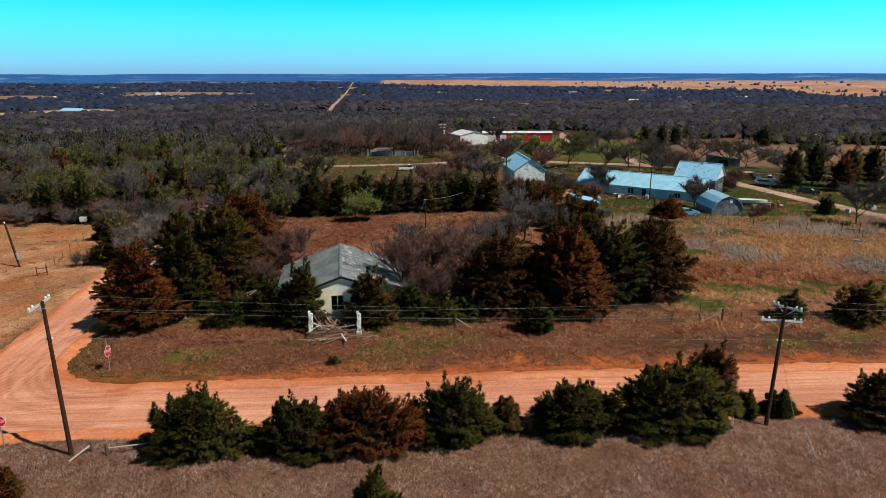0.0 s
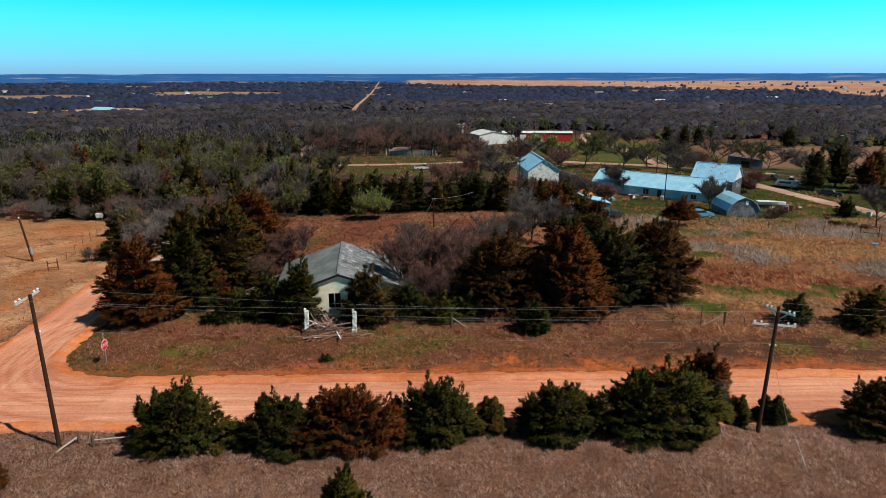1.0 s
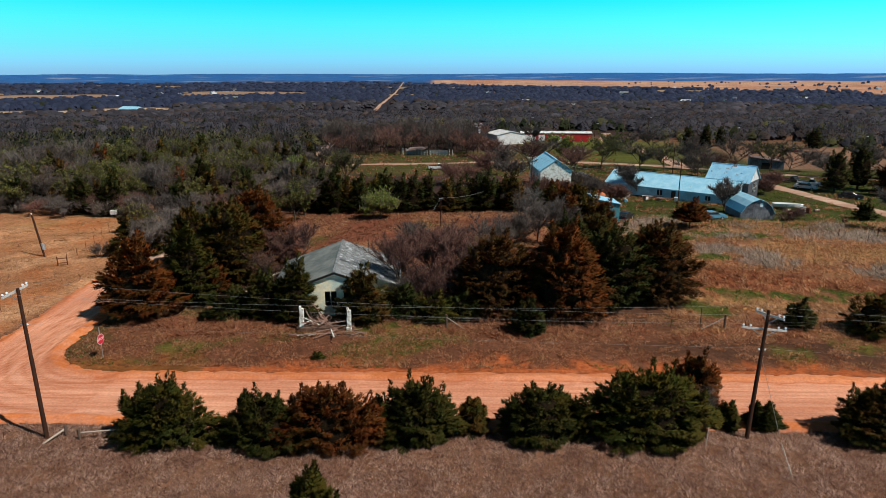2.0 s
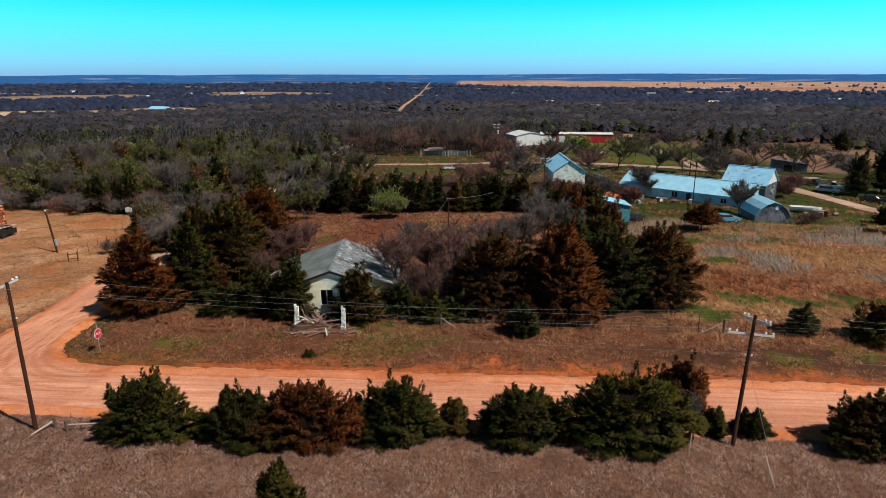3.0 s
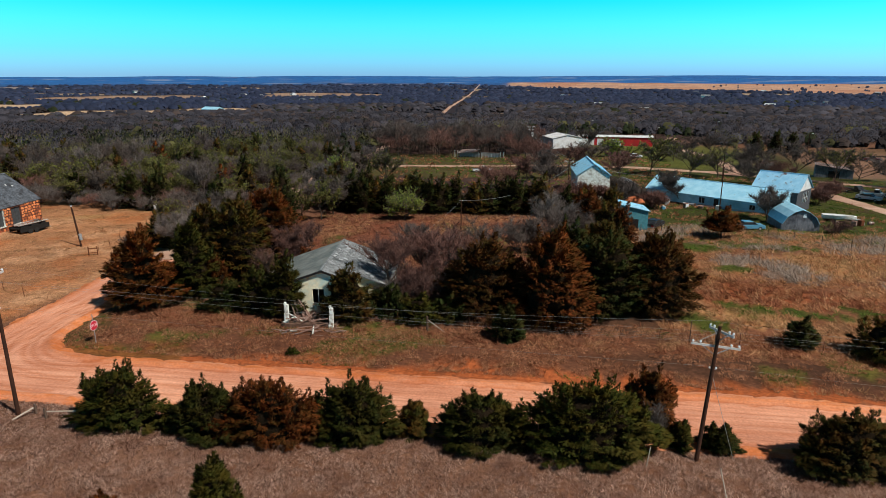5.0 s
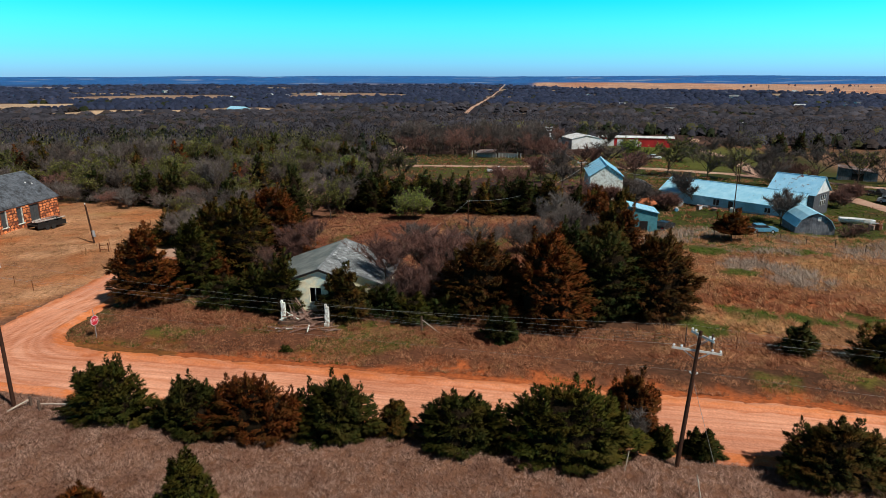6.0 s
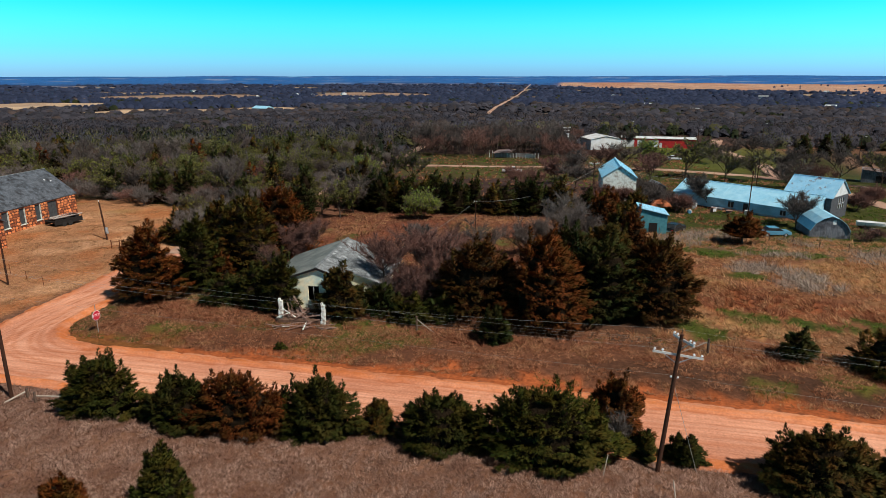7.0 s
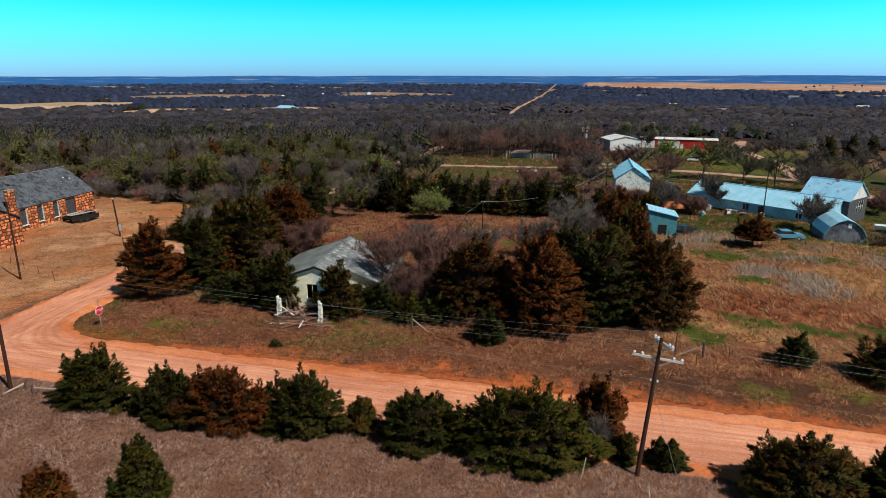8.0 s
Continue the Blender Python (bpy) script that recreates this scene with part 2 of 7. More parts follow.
def on_road(x, y, grow=0.0):
    """Signed depth into the roads: above 0 is road."""
    main = np.minimum(y - road_near(x), road_far(x) - y)
    main = np.where(x > -40, main, -9)
    side = lane_half(y) - np.abs(x - LANE(y))
    d = np.maximum(main, side)
    # rounded corners of the crossing
    for cx, cy, r, sx, sy in ((-27.6, 53.6, 6.1, 1, 1), (-27.6, 32.6, 6.8, 1, -1)):
        ins = (sx * (cx - x) > 0) & (sy * (cy - y) > 0) & (sy * (y - 44) > 0) & (x > -38)
        d = np.where(ins, np.maximum(d, np.hypot(x - cx, y - cy) - r), d)
    return d + grow


def ground_z(x, y):
    x, y = np.asarray(x, dtype=float), np.asarray(y, dtype=float)
    r = np.hypot(x, y)
    z = -1.6 * smooth(y, 85, 150) - 2.9 * smooth(y, 150, 275) - 5.5 * smooth(r, 275, 620)
    z = z - 4.0 * smooth(r, 620, 1300) + 26.0 * smooth(r, 1700, 4600)
    z = z + 0.13 * wobble(x, y, 9, 1) * smooth(-on_road(x, y), 0.2, 3.0) + 0.9 * wobble(x, y, 160, 2) * smooth(r, 110, 260)
    z = z + 4.0 * wobble(x, y, 1300, 3) * smooth(r, 700, 1600)
    z = z - 0.8 * smooth(x, 30, 60) * (1 - smooth(y, 66, 90)) - 1.0 * smooth(-x, 45, 75) * (1 - smooth(y, 100, 140)) * 0.6
    z = z + 0.35 * smooth(road_near(x) - y, 0.3, 5) * smooth(y, 0, 25)          # the near field stands a little above the road
    z = z - 0.25 * np.exp(-((y - road_far(x) - 2.2) / 1.2) ** 2) * (x > -27)    # ditch
    d = on_road(x, y)
    return z - 0.12 * smooth(d, -1.6, 1.0)


def gz(x, y):
    return float(ground_z(x, y))


def polar_grid(az, rad):
    A, R = np.meshgrid(az, rad)
    return (R * np.sin(A)).ravel(), (R * np.cos(A)).ravel(), len(az), len(rad)


def grid_faces(na, nr, wrap):
    i = np.arange(nr - 1)[:, None] * na + np.arange(na if wrap else na - 1)[None, :]
    j = np.arange(nr - 1)[:, None] * na + (np.arange(na if wrap else na - 1)[None, :] + 1) % na
    return np.stack([i, j, j + na, i + na], -1).reshape(-1, 4)[:, ::-1]


az = np.concatenate([np.radians(np.arange(-66, 56, 0.50)), np.radians(np.arange(56, 294, 4.0))])
rad = np.concatenate([[0.5, 4, 8, 12, 16, 20], 22 * 1.0175 ** np.arange(0, 312)])
rad = rad[rad < 4880]
GX, GY, NA, NR = polar_grid(az, rad)
GZ = ground_z(GX, GY)
ground_me = mesh_np("ground", np.stack([GX, GY, GZ], -1), grid_faces(NA, NR, True))
ground_me.polygons.foreach_set("use_smooth", np.ones(len(ground_me.polygons), dtype=bool))


# stands of one growth in the side field: middle and half widths
STANDS = {
    "rust": ((34, 77, 7, 4.5), (43, 76.5, 8, 2.6), (33, 61.8, 5, 1.8), (56, 74, 7, 3)),
    "pale": ((42, 86.5, 3.4, 4.4), (37, 90.5, 3.2, 2.4), (57, 81, 5, 3), (62, 100, 7, 3)),
    "green": ((35.4, 86.7, 2.6, 1.6), (28.4, 66.4, 2.8, 2.6), (33, 72.4, 3, 1), (43, 99.5, 8, 2.2), (33, 98, 4, 3), (50, 67, 3, 1.2)),
    "tan": ((48.5, 91, 6.5, 5.5), (33, 68.6, 5, 2.6), (62, 88, 9, 5), (30, 82, 3, 4)),
}


def stand(kind, x, y):
    """Above 0 inside the stands of that kind, with ragged edges."""
    best = np.full(np.shape(x), -9.0)
    for cx, cy, a, b in STANDS[kind]:
        best = np.maximum(best, 1 - ((x - cx) / a) ** 2 - ((y - cy) / b) ** 2)
    return best + 0.45 * wobble(x, y, 3.5, 4) + 0.3 * wobble(x, y, 1.6, 1)


# open fields on the plain: middle, half length across the view, half depth
FIELDS = ((-395, 585, 108, 24), (-690, 610, 110, 62), (-150, 578, 42, 9), (-495, 1285, 110, 40), (-60, 600, 30, 10), (-820, 1080, 150, 50))


def field_depth(x, y):
    """How far inside the open fields a place lies: above 0 is field."""
    best = np.full(np.shape(x), -9.0)
    for cx, cy, a, b in FIELDS:
        q = math.hypot(cx, cy)
        u, v = cx / q, cy / q
        near = (q - b) * 0.86          # trees along the near edge hide the first part
        cx, cy, b = u * (near + q + b) / 2, v * (near + q + b) / 2, (q + b - near) / 2
        dx, dy = x - cx, y - cy
        best = np.maximum(best, 1 - np.abs((dx * v - dy * u) / a) ** 3 - np.abs((dx * u + dy * v) / b) ** 3 + 0.25 * wobble(x, y, 70, 0))
    return best


def ridge_depth(x, y):
    """Above 0 on the bare orange rise towards the horizon."""
    r, az_ = np.hypot(x, y), x / np.maximum(y, 1)
    near = np.interp(az_, (-0.09, 0.2, 0.48, 0.65), (2150, 1800, 1430, 1080))
    return np.minimum((r - near) / 250 + 0.35 * wobble(x, y, 240, 0), np.minimum((2650 - r) / 250, (az_ + 0.10) * 20))


def soil_and_haze_tone(x, y):
    """Colour of the bare or grown ground, by stretch of land; the distance has blue haze in it."""
    r = np.hypot(x, y)
    n1, n2, n3 = wobble(x, y, 14, 0), wobble(x, y, 5, 4), wobble(x, y, 38, 2)
    n4, n5 = wobble(x, y, 330, 1), wobble(x * 0.35, y, 260, 3)

    def to(c, col, w):
        w = np.clip(w, 0, 1)[:, None]
        return c * (1 - w) + np.array(col) * w
    c = np.tile(np.array((0.20, 0.125, 0.085)), (len(x), 1))                       # dry field
    c = to(c, (0.25, 0.165, 0.115), smooth(n1, 0.1, 0.8))
    verge = (y > road_far(x)) & (x > -34) & (y < 62)
    c = to(c, (0.165, 0.085, 0.052), verge * 0.9)
    c = to(c, (0.46, 0.16, 0.060), verge * smooth(road_far(x) + 2.5 + 1.5 * n2 + 0.7 * wobble(x, y, 1.9, 0) - y, -0.8, 0.8))
    c = to(c, (0.092, 0.056, 0.038), verge * smooth(x, 12, 24) * smooth(y - road_far(x), 2.5, 3.5) * (1 - smooth(y - road_far(x), 6.5, 8)))
    c = to(c, (0.13, 0.14, 0.035), verge * smooth(n1 + 0.5 * n2, 0.35, 0.9) * smooth(y - road_far(x), 2, 5))
    c = to(c, (0.085, 0.090, 0.028), smooth(on_road(x, y) + 0.8 * n2, -3.6, -2.6) * (x < -19) * (x > -36) * (y > 46) * 0.6)
    right = smooth(x, 20, 27) * smooth(y, 58, 63) * (1 - smooth(y, 108, 128))
    c = to(c, (0.235, 0.125, 0.074), right)
    c = to(c, (0.33, 0.21, 0.115), right * smooth(n1, 0.1, 0.8))
    c = to(c, (0.33, 0.135, 0.065), right * smooth(stand("rust", x, y), -0.1, 0.4))
    c = to(c, (0.52, 0.35, 0.17), right * smooth(stand("tan", x, y), -0.1, 0.4))
    c = to(c, (0.30, 0.26, 0.22), right * smooth(stand("pale", x, y), -0.1, 0.4))
    c = to(c, (0.24, 0.21, 0.17), right * smooth(y, 94, 102) * 0.6)
    c = to(c, (0.080, 0.120, 0.026), right * smooth(stand("green", x, y), -0.1, 0.4))
    c = to(c, (0.07, 0.115, 0.022), right * smooth(y, 100, 107) * smooth(n2 + 0.6 * n1, -0.2, 0.6))
    c = to(c, (0.065, 0.105, 0.022), right * smooth(x, 30, 36) * smooth(1.3 - np.abs(y - 71.5 - 0.12 * (x - 41) + 1.4 * n2) + 0.8 * wobble(x, y, 2.5, 1), 0.0, 0.6))
    left = smooth(-x, 41, 43) * smooth(y, 40, 52) * (1 - smooth(y, 108, 122))
    c = to(c, (0.50, 0.31, 0.175), left)
    c = to(c, (0.66, 0.47, 0.29), left * smooth(n1 + 0.4 * n2, 0.1, 0.8))
    c = to(c, (0.50, 0.23, 0.095), left * smooth(wobble(x, y, 12, 4) + 0.4 * n2, 0.2, 0.9) * 0.8)
    c = to(c, (0.30, 0.26, 0.09), left * smooth(y, 97, 104) * smooth(n1, -0.1, 0.6))
    clear = smooth(x, -34, -26) * (1 - smooth(x, 12, 20)) * smooth(y, 74, 82) * (1 - smooth(y, 112, 122))
    c = to(c, (0.21, 0.090, 0.056), clear)
    c = to(c, (0.34, 0.20, 0.115), clear * smooth(n1 + 0.5 * n2, 0.0, 0.8))
    c = to(c, (0.11, 0.13, 0.04), clear * smooth(wobble(x, y, 11, 4), 0.55, 0.9))
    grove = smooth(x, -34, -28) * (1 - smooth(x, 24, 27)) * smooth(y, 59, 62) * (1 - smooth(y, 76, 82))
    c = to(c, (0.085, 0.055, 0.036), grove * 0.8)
    yard = smooth(x, 14, 24) * smooth(y, 104, 114) * (1 - smooth(y, 250, 300))
    c = to(c, (0.052, 0.082, 0.020), yard * 0.95)
    c = to(c, (0.10, 0.068, 0.046), yard * smooth(n1 + n3, 0.5, 1.2) * 0.5)
    c = to(c, (0.11, 0.15, 0.032), smooth(x, 10, 18) * (1 - smooth(x, 70, 84)) * smooth(y, 196, 210) * (1 - smooth(y, 285, 296)) * 0.8)
    c = to(c, (0.25, 0.18, 0.13), smooth(x, 85, 95) * smooth(y, 185, 200) * (1 - smooth(y, 260, 285)))
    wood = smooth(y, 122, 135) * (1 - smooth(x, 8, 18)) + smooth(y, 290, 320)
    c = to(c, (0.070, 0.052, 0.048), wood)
    c = to(c, (0.085, 0.095, 0.034), (y > 165) * (y < 240) * smooth(x, -62, -56) * (1 - smooth(x, 20, 40)) * 0.9)
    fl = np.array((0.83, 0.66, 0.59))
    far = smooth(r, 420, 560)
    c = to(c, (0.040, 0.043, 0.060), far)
    c = to(c, (0.34, 0.25, 0.17) / fl, 0.8 * far * smooth(n5 + 0.6 * n4, 0.90, 1.0) * smooth(r, 900, 1100))
    c = to(c, (0.50, 0.36, 0.24) / fl, far * smooth(field_depth(x, y), -0.05, 0.15))
    c = to(c, (0.30, 0.20, 0.14) / fl, far * smooth(field_depth(x, y), -0.05, 0.15) * smooth(r, 900, 1100))
    ridge = smooth(ridge_depth(x, y), 0.0, 0.25)
    c = to(c, (0.48, 0.29, 0.20) / fl, ridge * 0.95)
    c = to(c, (0.42, 0.20, 0.12) / fl, ridge * smooth(wobble(x, y, 420, 2), 0.0, 0.6) * 0.8)
    # blue of the distant haze, put into the ground's own colour
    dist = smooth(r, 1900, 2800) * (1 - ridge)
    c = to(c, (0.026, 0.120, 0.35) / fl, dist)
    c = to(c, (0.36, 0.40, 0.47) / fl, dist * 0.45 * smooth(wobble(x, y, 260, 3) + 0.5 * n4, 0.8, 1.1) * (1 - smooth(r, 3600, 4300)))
    return np.clip(c * np.array((0.83, 0.66, 0.59)), 0, 1)


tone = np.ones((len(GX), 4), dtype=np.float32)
tone[:, :3] = soil_and_haze_tone(GX, GY)
att = ground_me.attributes.new("soil_and_haze_tone", "FLOAT_COLOR", "POINT")
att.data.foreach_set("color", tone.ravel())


def ground_material():
    m, nt, bsdf = tree_of("grown_soil")
    a = nt.nodes.new("ShaderNodeAttribute")
    a.attribute_name = "soil_and_haze_tone"
    f1, f2, f3 = noisy(nt, 2.6, 8.0, 0.75), noisy(nt, 0.35, 5.0, 0.6), noisy(nt, 0.02, 6.0, 0.65)
    k = mixer(nt, ramped(nt, f1, 0.28, 0.72), (0.36, 0.34, 0.33), (1.62, 1.62, 1.62))
    col = mixer(nt, 1.0, a.outputs["Color"], k, "MULTIPLY")
    k = mixer(nt, ramped(nt, f2, 0.3, 0.7), (0.72, 0.70, 0.68), (1.22, 1.2, 1.18))
    col = mixer(nt, 1.0, col, k, "MULTIPLY")
    k = mixer(nt, ramped(nt, f3, 0.35, 0.65), (0.75, 0.75, 0.78), (1.2, 1.2, 1.18))
    col = mixer(nt, 1.0, col, k, "MULTIPLY")
    nt.links.new(col, bsdf.inputs["Base Color"])
    bsdf.inputs["Roughness"].default_value = 0.95
    bsdf.inputs["Specular IOR Level"].default_value = 0.1
    bumped(nt, bsdf, f1, 0.8, 0.12)
    return m


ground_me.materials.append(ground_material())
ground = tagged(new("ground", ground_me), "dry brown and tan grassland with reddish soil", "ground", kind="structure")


# ---- roads ----
def dirt_material(name="red_dirt", c=((0.64, 0.285, 0.165), (0.78, 0.425, 0.29), (0.70, 0.35, 0.225), (0.62, 0.205, 0.070))):
    m, nt, bsdf = tree_of(name)

    def along(scale, turn, stretch, detail=5.0):
        """Streaks drawn out along a road that runs turn degrees from x."""
        g = nt.nodes.new("ShaderNodeNewGeometry")
        v = nt.nodes.new("ShaderNodeMapping")
        v.vector_type = "TEXTURE"
        v.inputs["Rotation"].default_value = (0, 0, radians(turn))
        v.inputs["Scale"].default_value = (stretch, 1.0, 1.0)
        n = node(nt, "ShaderNodeTexNoise", Scale=scale, Detail=detail, Roughness=0.65)
        nt.links.new(g.outputs["Position"], v.inputs["Vector"])
        nt.links.new(v.outputs[0], n.inputs["Vector"])
        return n.outputs["Fac"]
    lane = nt.nodes.new("ShaderNodeAttribute")
    lane.attribute_name = "lane_part"
    wide = mixer(nt, lane.outputs["Fac"], along(1.1, 3.3, 26.0), along(1.1, 97.0, 26.0))
    thin = mixer(nt, lane.outputs["Fac"], along(4.5, 3.3, 40.0), along(4.5, 97.0, 40.0))
    f1, f2 = noisy(nt, 5.0, 7.0, 0.7), noisy(nt, 0.25, 4.0, 0.55)
    col = mixer(nt, ramped(nt, wide, 0.38, 0.62), c[0], c[1])
    col = mixer(nt, ramped(nt, f2, 0.36, 0.66, 0.0, 0.75), col, c[2])
    col = mixer(nt, 1.0, col, mixer(nt, ramped(nt, thin, 0.34, 0.62), (0.86, 0.80, 0.76), (1.05, 1.05, 1.06)), "MULTIPLY")
    a = nt.nodes.new("ShaderNodeAttribute")
    a.attribute_name = "shoulder"
    k = nt.nodes.new("ShaderNodeMath")
    k.operation = "MULTIPLY"
    nt.links.new(a.outputs["Fac"], k.inputs[0])
    nt.links.new(ramped(nt, mixer(nt, 0.5, thin, noisy(nt, 0.6, 5.0, 0.65, (0.35, 1.0, 1.0))), 0.36, 0.56), k.inputs[1])
    col = mixer(nt, k.outputs[0], col, c[3])
    b = nt.nodes.new("ShaderNodeAttribute")
    b.attribute_name = "rut_or_berm_shade"
    col = mixer(nt, b.outputs["Fac"], col, mixer(nt, 1.0, col, (0.76, 0.60, 0.48), "MULTIPLY"))
    worn = ramped(nt, noisy(nt, 0.09, 5.0, 0.6), 0.40, 0.62)
    col = mixer(nt, 1.0, col, mixer(nt, worn, (0.80, 0.72, 0.70), (1.06, 1.06, 1.06)), "MULTIPLY")
    k = mixer(nt, ramped(nt, f1, 0.3, 0.7), (0.78, 0.75, 0.73), (1.16, 1.16, 1.16))
    col = mixer(nt, 1.0, col, k, "MULTIPLY")
    nt.links.new(col, bsdf.inputs["Base Color"])
    bsdf.inputs["Roughness"].default_value = 0.95
    bsdf.inputs["Specular IOR Level"].default_value = 0.1
    bumped(nt, bsdf, mixer(nt, 0.5, f1, thin), 0.7, 0.06)
    return m


M_DIRT = dirt_material()
M_TRACK = dirt_material("pale_dirt", ((0.40, 0.26, 0.19), (0.56, 0.42, 0.335), (0.49, 0.34, 0.26), (0.34, 0.21, 0.14)))


def road_sheet(name, xs, ys, label):
    """The part of a fine grid that lies on the roads, with ruts, graded ridges along the edges, and berm shade coloured
    in.
    """
    X, Y = np.meshgrid(xs, ys)
    x, y = X.ravel(), Y.ravel()
    d = on_road(x, y) + 0.12 * wobble(x, y, 7.0, 2) + 0.10 * wobble(x, y, 1.7, 3) + 0.06 * wobble(x, y, 0.8, 1)
    z = ground_z(x, y) + 0.08 + 0.03 * smooth(d, -0.3, 0.5) - 0.30 * smooth(-d, 0, 0.9)
    z = z + 0.22 * np.exp(-((d - 0.70) / 0.32) ** 2) + 0.07 * np.exp(-((d - 1.62) / 0.16) ** 2) + 0.03 * np.sin(d * 4.2) * smooth(d, 0.8, 1.6)
    z = z + 0.05 * wobble(x, y, 0.9, 4) * smooth(1.6 - d, 0, 1)
    n = len(xs)
    F = grid_faces(n, len(ys), False)[:, ::-1]
    F = F[(d[F] > -0.95).any(1)]
    used = np.unique(F)
    remap = np.full(len(x), -1)
    remap[used] = np.arange(len(used))
    me = mesh_np(name, np.stack([x, y, z], -1)[used], remap[F], M_DIRT)
    me.polygons.foreach_set("use_smooth", np.ones(len(F), dtype=bool))
    turn = np.hypot(x + 27.6, y - 53.6)
    rut_or_berm_shade = sum(np.exp(-((turn - q + 0.25 * wobble(x, y, 9, 1)) / 0.17) ** 2) for q in (7.4, 8.2, 8.9, 10.2, 10.9, 12.8)) * (x < -25) * (y < 60) * 0.9
    rut_or_berm_shade = rut_or_berm_shade + sum(np.exp(-((y - road_near(x) - q + 0.2 * wobble(x, y, 22, 2)) / 0.13) ** 2) for q in (1.5, 2.2, 3.0, 5.0, 5.7, 6.5)) * (x > -26) * (0.30 + 0.25 * wobble(x, y, 11, 1))
    far_side = (y > road_near(x) + 4) & (x > -27)
    # dark lines beside the far berm: its shadow drawn in colour
    rut_or_berm_shade = rut_or_berm_shade + far_side * (0.9 * np.exp(-((d - 1.30) / 0.14) ** 2) + 0.6 * np.exp(-((d - 1.95) / 0.12) ** 2) * (wobble(x, y, 9, 3) > -0.3))
    sh = 1 - smooth(d, 0.6, np.where(far_side, 1.9, 1.3))
    main = np.minimum(y - road_near(x), road_far(x) - y)
    side = lane_half(y) - np.abs(x - LANE(y))
    for key, val in (("shoulder", sh), ("rut_or_berm_shade", np.clip(rut_or_berm_shade, 0, 1)), ("lane_part", smooth(side - main, -2.5, 2.5) * (x < -22))):
        at = me.attributes.new(key, "FLOAT", "POINT")
        at.data.foreach_set("value", np.clip(val, 0, 1)[used].astype(np.float32))
    return tagged(new(name, me), label, "road", kind="structure")


road_sheet("road", np.arange(-60, 95, 0.35), np.arange(8, 78, 0.25), "red dirt crossroads with tyre ruts and graded edges")


def strip_road(name, pts, width, label, lift=0.06, step=4.0):
    """A worn dirt track along a line of places, laid on the ground."""
    P = np.array(pts, dtype=float)
    seg = np.hypot(*np.diff(P, axis=0).T)
    s = np.concatenate([[0], np.cumsum(seg)])
    t = np.arange(0, s[-1] + step, step)
    cx, cy = np.interp(t, s, P[:, 0]), np.interp(t, s, P[:, 1])
    for _ in range(2):
        cx[1:-1], cy[1:-1] = (cx[:-2] + cx[1:-1] + cx[2:]) / 3, (cy[:-2] + cy[1:-1] + cy[2:]) / 3
    dx, dy = np.gradient(cx), np.gradient(cy)
    ln = np.hypot(dx, dy)
    nx, ny = -dy / ln, dx / ln
    cols = np.linspace(-0.5, 0.5, 7)
    X = cx[:, None] + nx[:, None] * cols * width
    Y = cy[:, None] + ny[:, None] * cols * width
    edge = np.abs(cols)[None, :] > 0.4
    X, Y = X + 0.3 * edge * wobble(X, Y, 7, 1), Y + 0.3 * edge * wobble(X, Y, 7, 2)
    Z = ground_z(X, Y) + lift - 0.08 * edge
    me = mesh_np(name, np.stack([X, Y, Z], -1).reshape(-1, 3), grid_faces(7, len(t), False), M_TRACK)
    at = me.attributes.new("shoulder", "FLOAT", "POINT")
    at.data.foreach_set("value", (edge * 0.6 + 0 * X).astype(np.float32).ravel())
    me.polygons.foreach_set("use_smooth", np.ones(len(me.polygons), dtype=bool))
    return tagged(new(name, me), label, "road", kind="structure")


strip_road("lane", [(LANE(y), y) for y in (76, 140, 200, 300, 424, 560, 700, 900, 1150, 1400, 1800, 2400)], 4.0, "straight red dirt lane running to the horizon", 0.25)
strip_road("cross_road", [(-52, 187), (-44, 188.5), (-20, 193), (0, 198), (30, 200), (60, 190), (90, 170), (130, 160), (200, 165)], 5.0, "pale dirt cross road behind the clearing", 0.12)
strip_road("farm_track", [(60, 190), (63, 215), (62, 240), (58, 262), (54, 285), (60, 320)], 5.0, "curving dirt farm track", 0.14)
strip_road("yard_track", [(66, 178), (69, 160), (73, 145), (77, 125), (80, 108), (86, 92), (100, 80)], 4.0, "dirt yard track beside the sheds", 0.12)


# ---- plants ----
def frame_of(D):
    """Two directions square to each of the directions D."""
    ref = np.where(np.abs(D[:, 2:3]) > 0.9, np.array([[1.0, 0, 0]]), np.array([[0, 0, 1.0]]))
    U = np.cross(D, ref)
    U /= np.linalg.norm(U, axis=1, keepdims=True) + 1e-9
    return U, np.cross(U, D)


def unit(D):
    return D / (np.linalg.norm(D, axis=1, keepdims=True) + 1e-9)


def slivers(P, D, L, W, rng):
    """Single pointed blades from P along D."""
    n = len(P)
    U, V = frame_of(D)
    a = rng.uniform(0, 2 * math.pi, (n, 1))
    S = (U * np.cos(a) + V * np.sin(a)) * W[:, None] / 2
    T = P + D * L[:, None]
    verts = np.stack([P - S, P + S, T], 1).reshape(-1, 3)
    return verts, np.arange(3 * n).reshape(-1, 3)


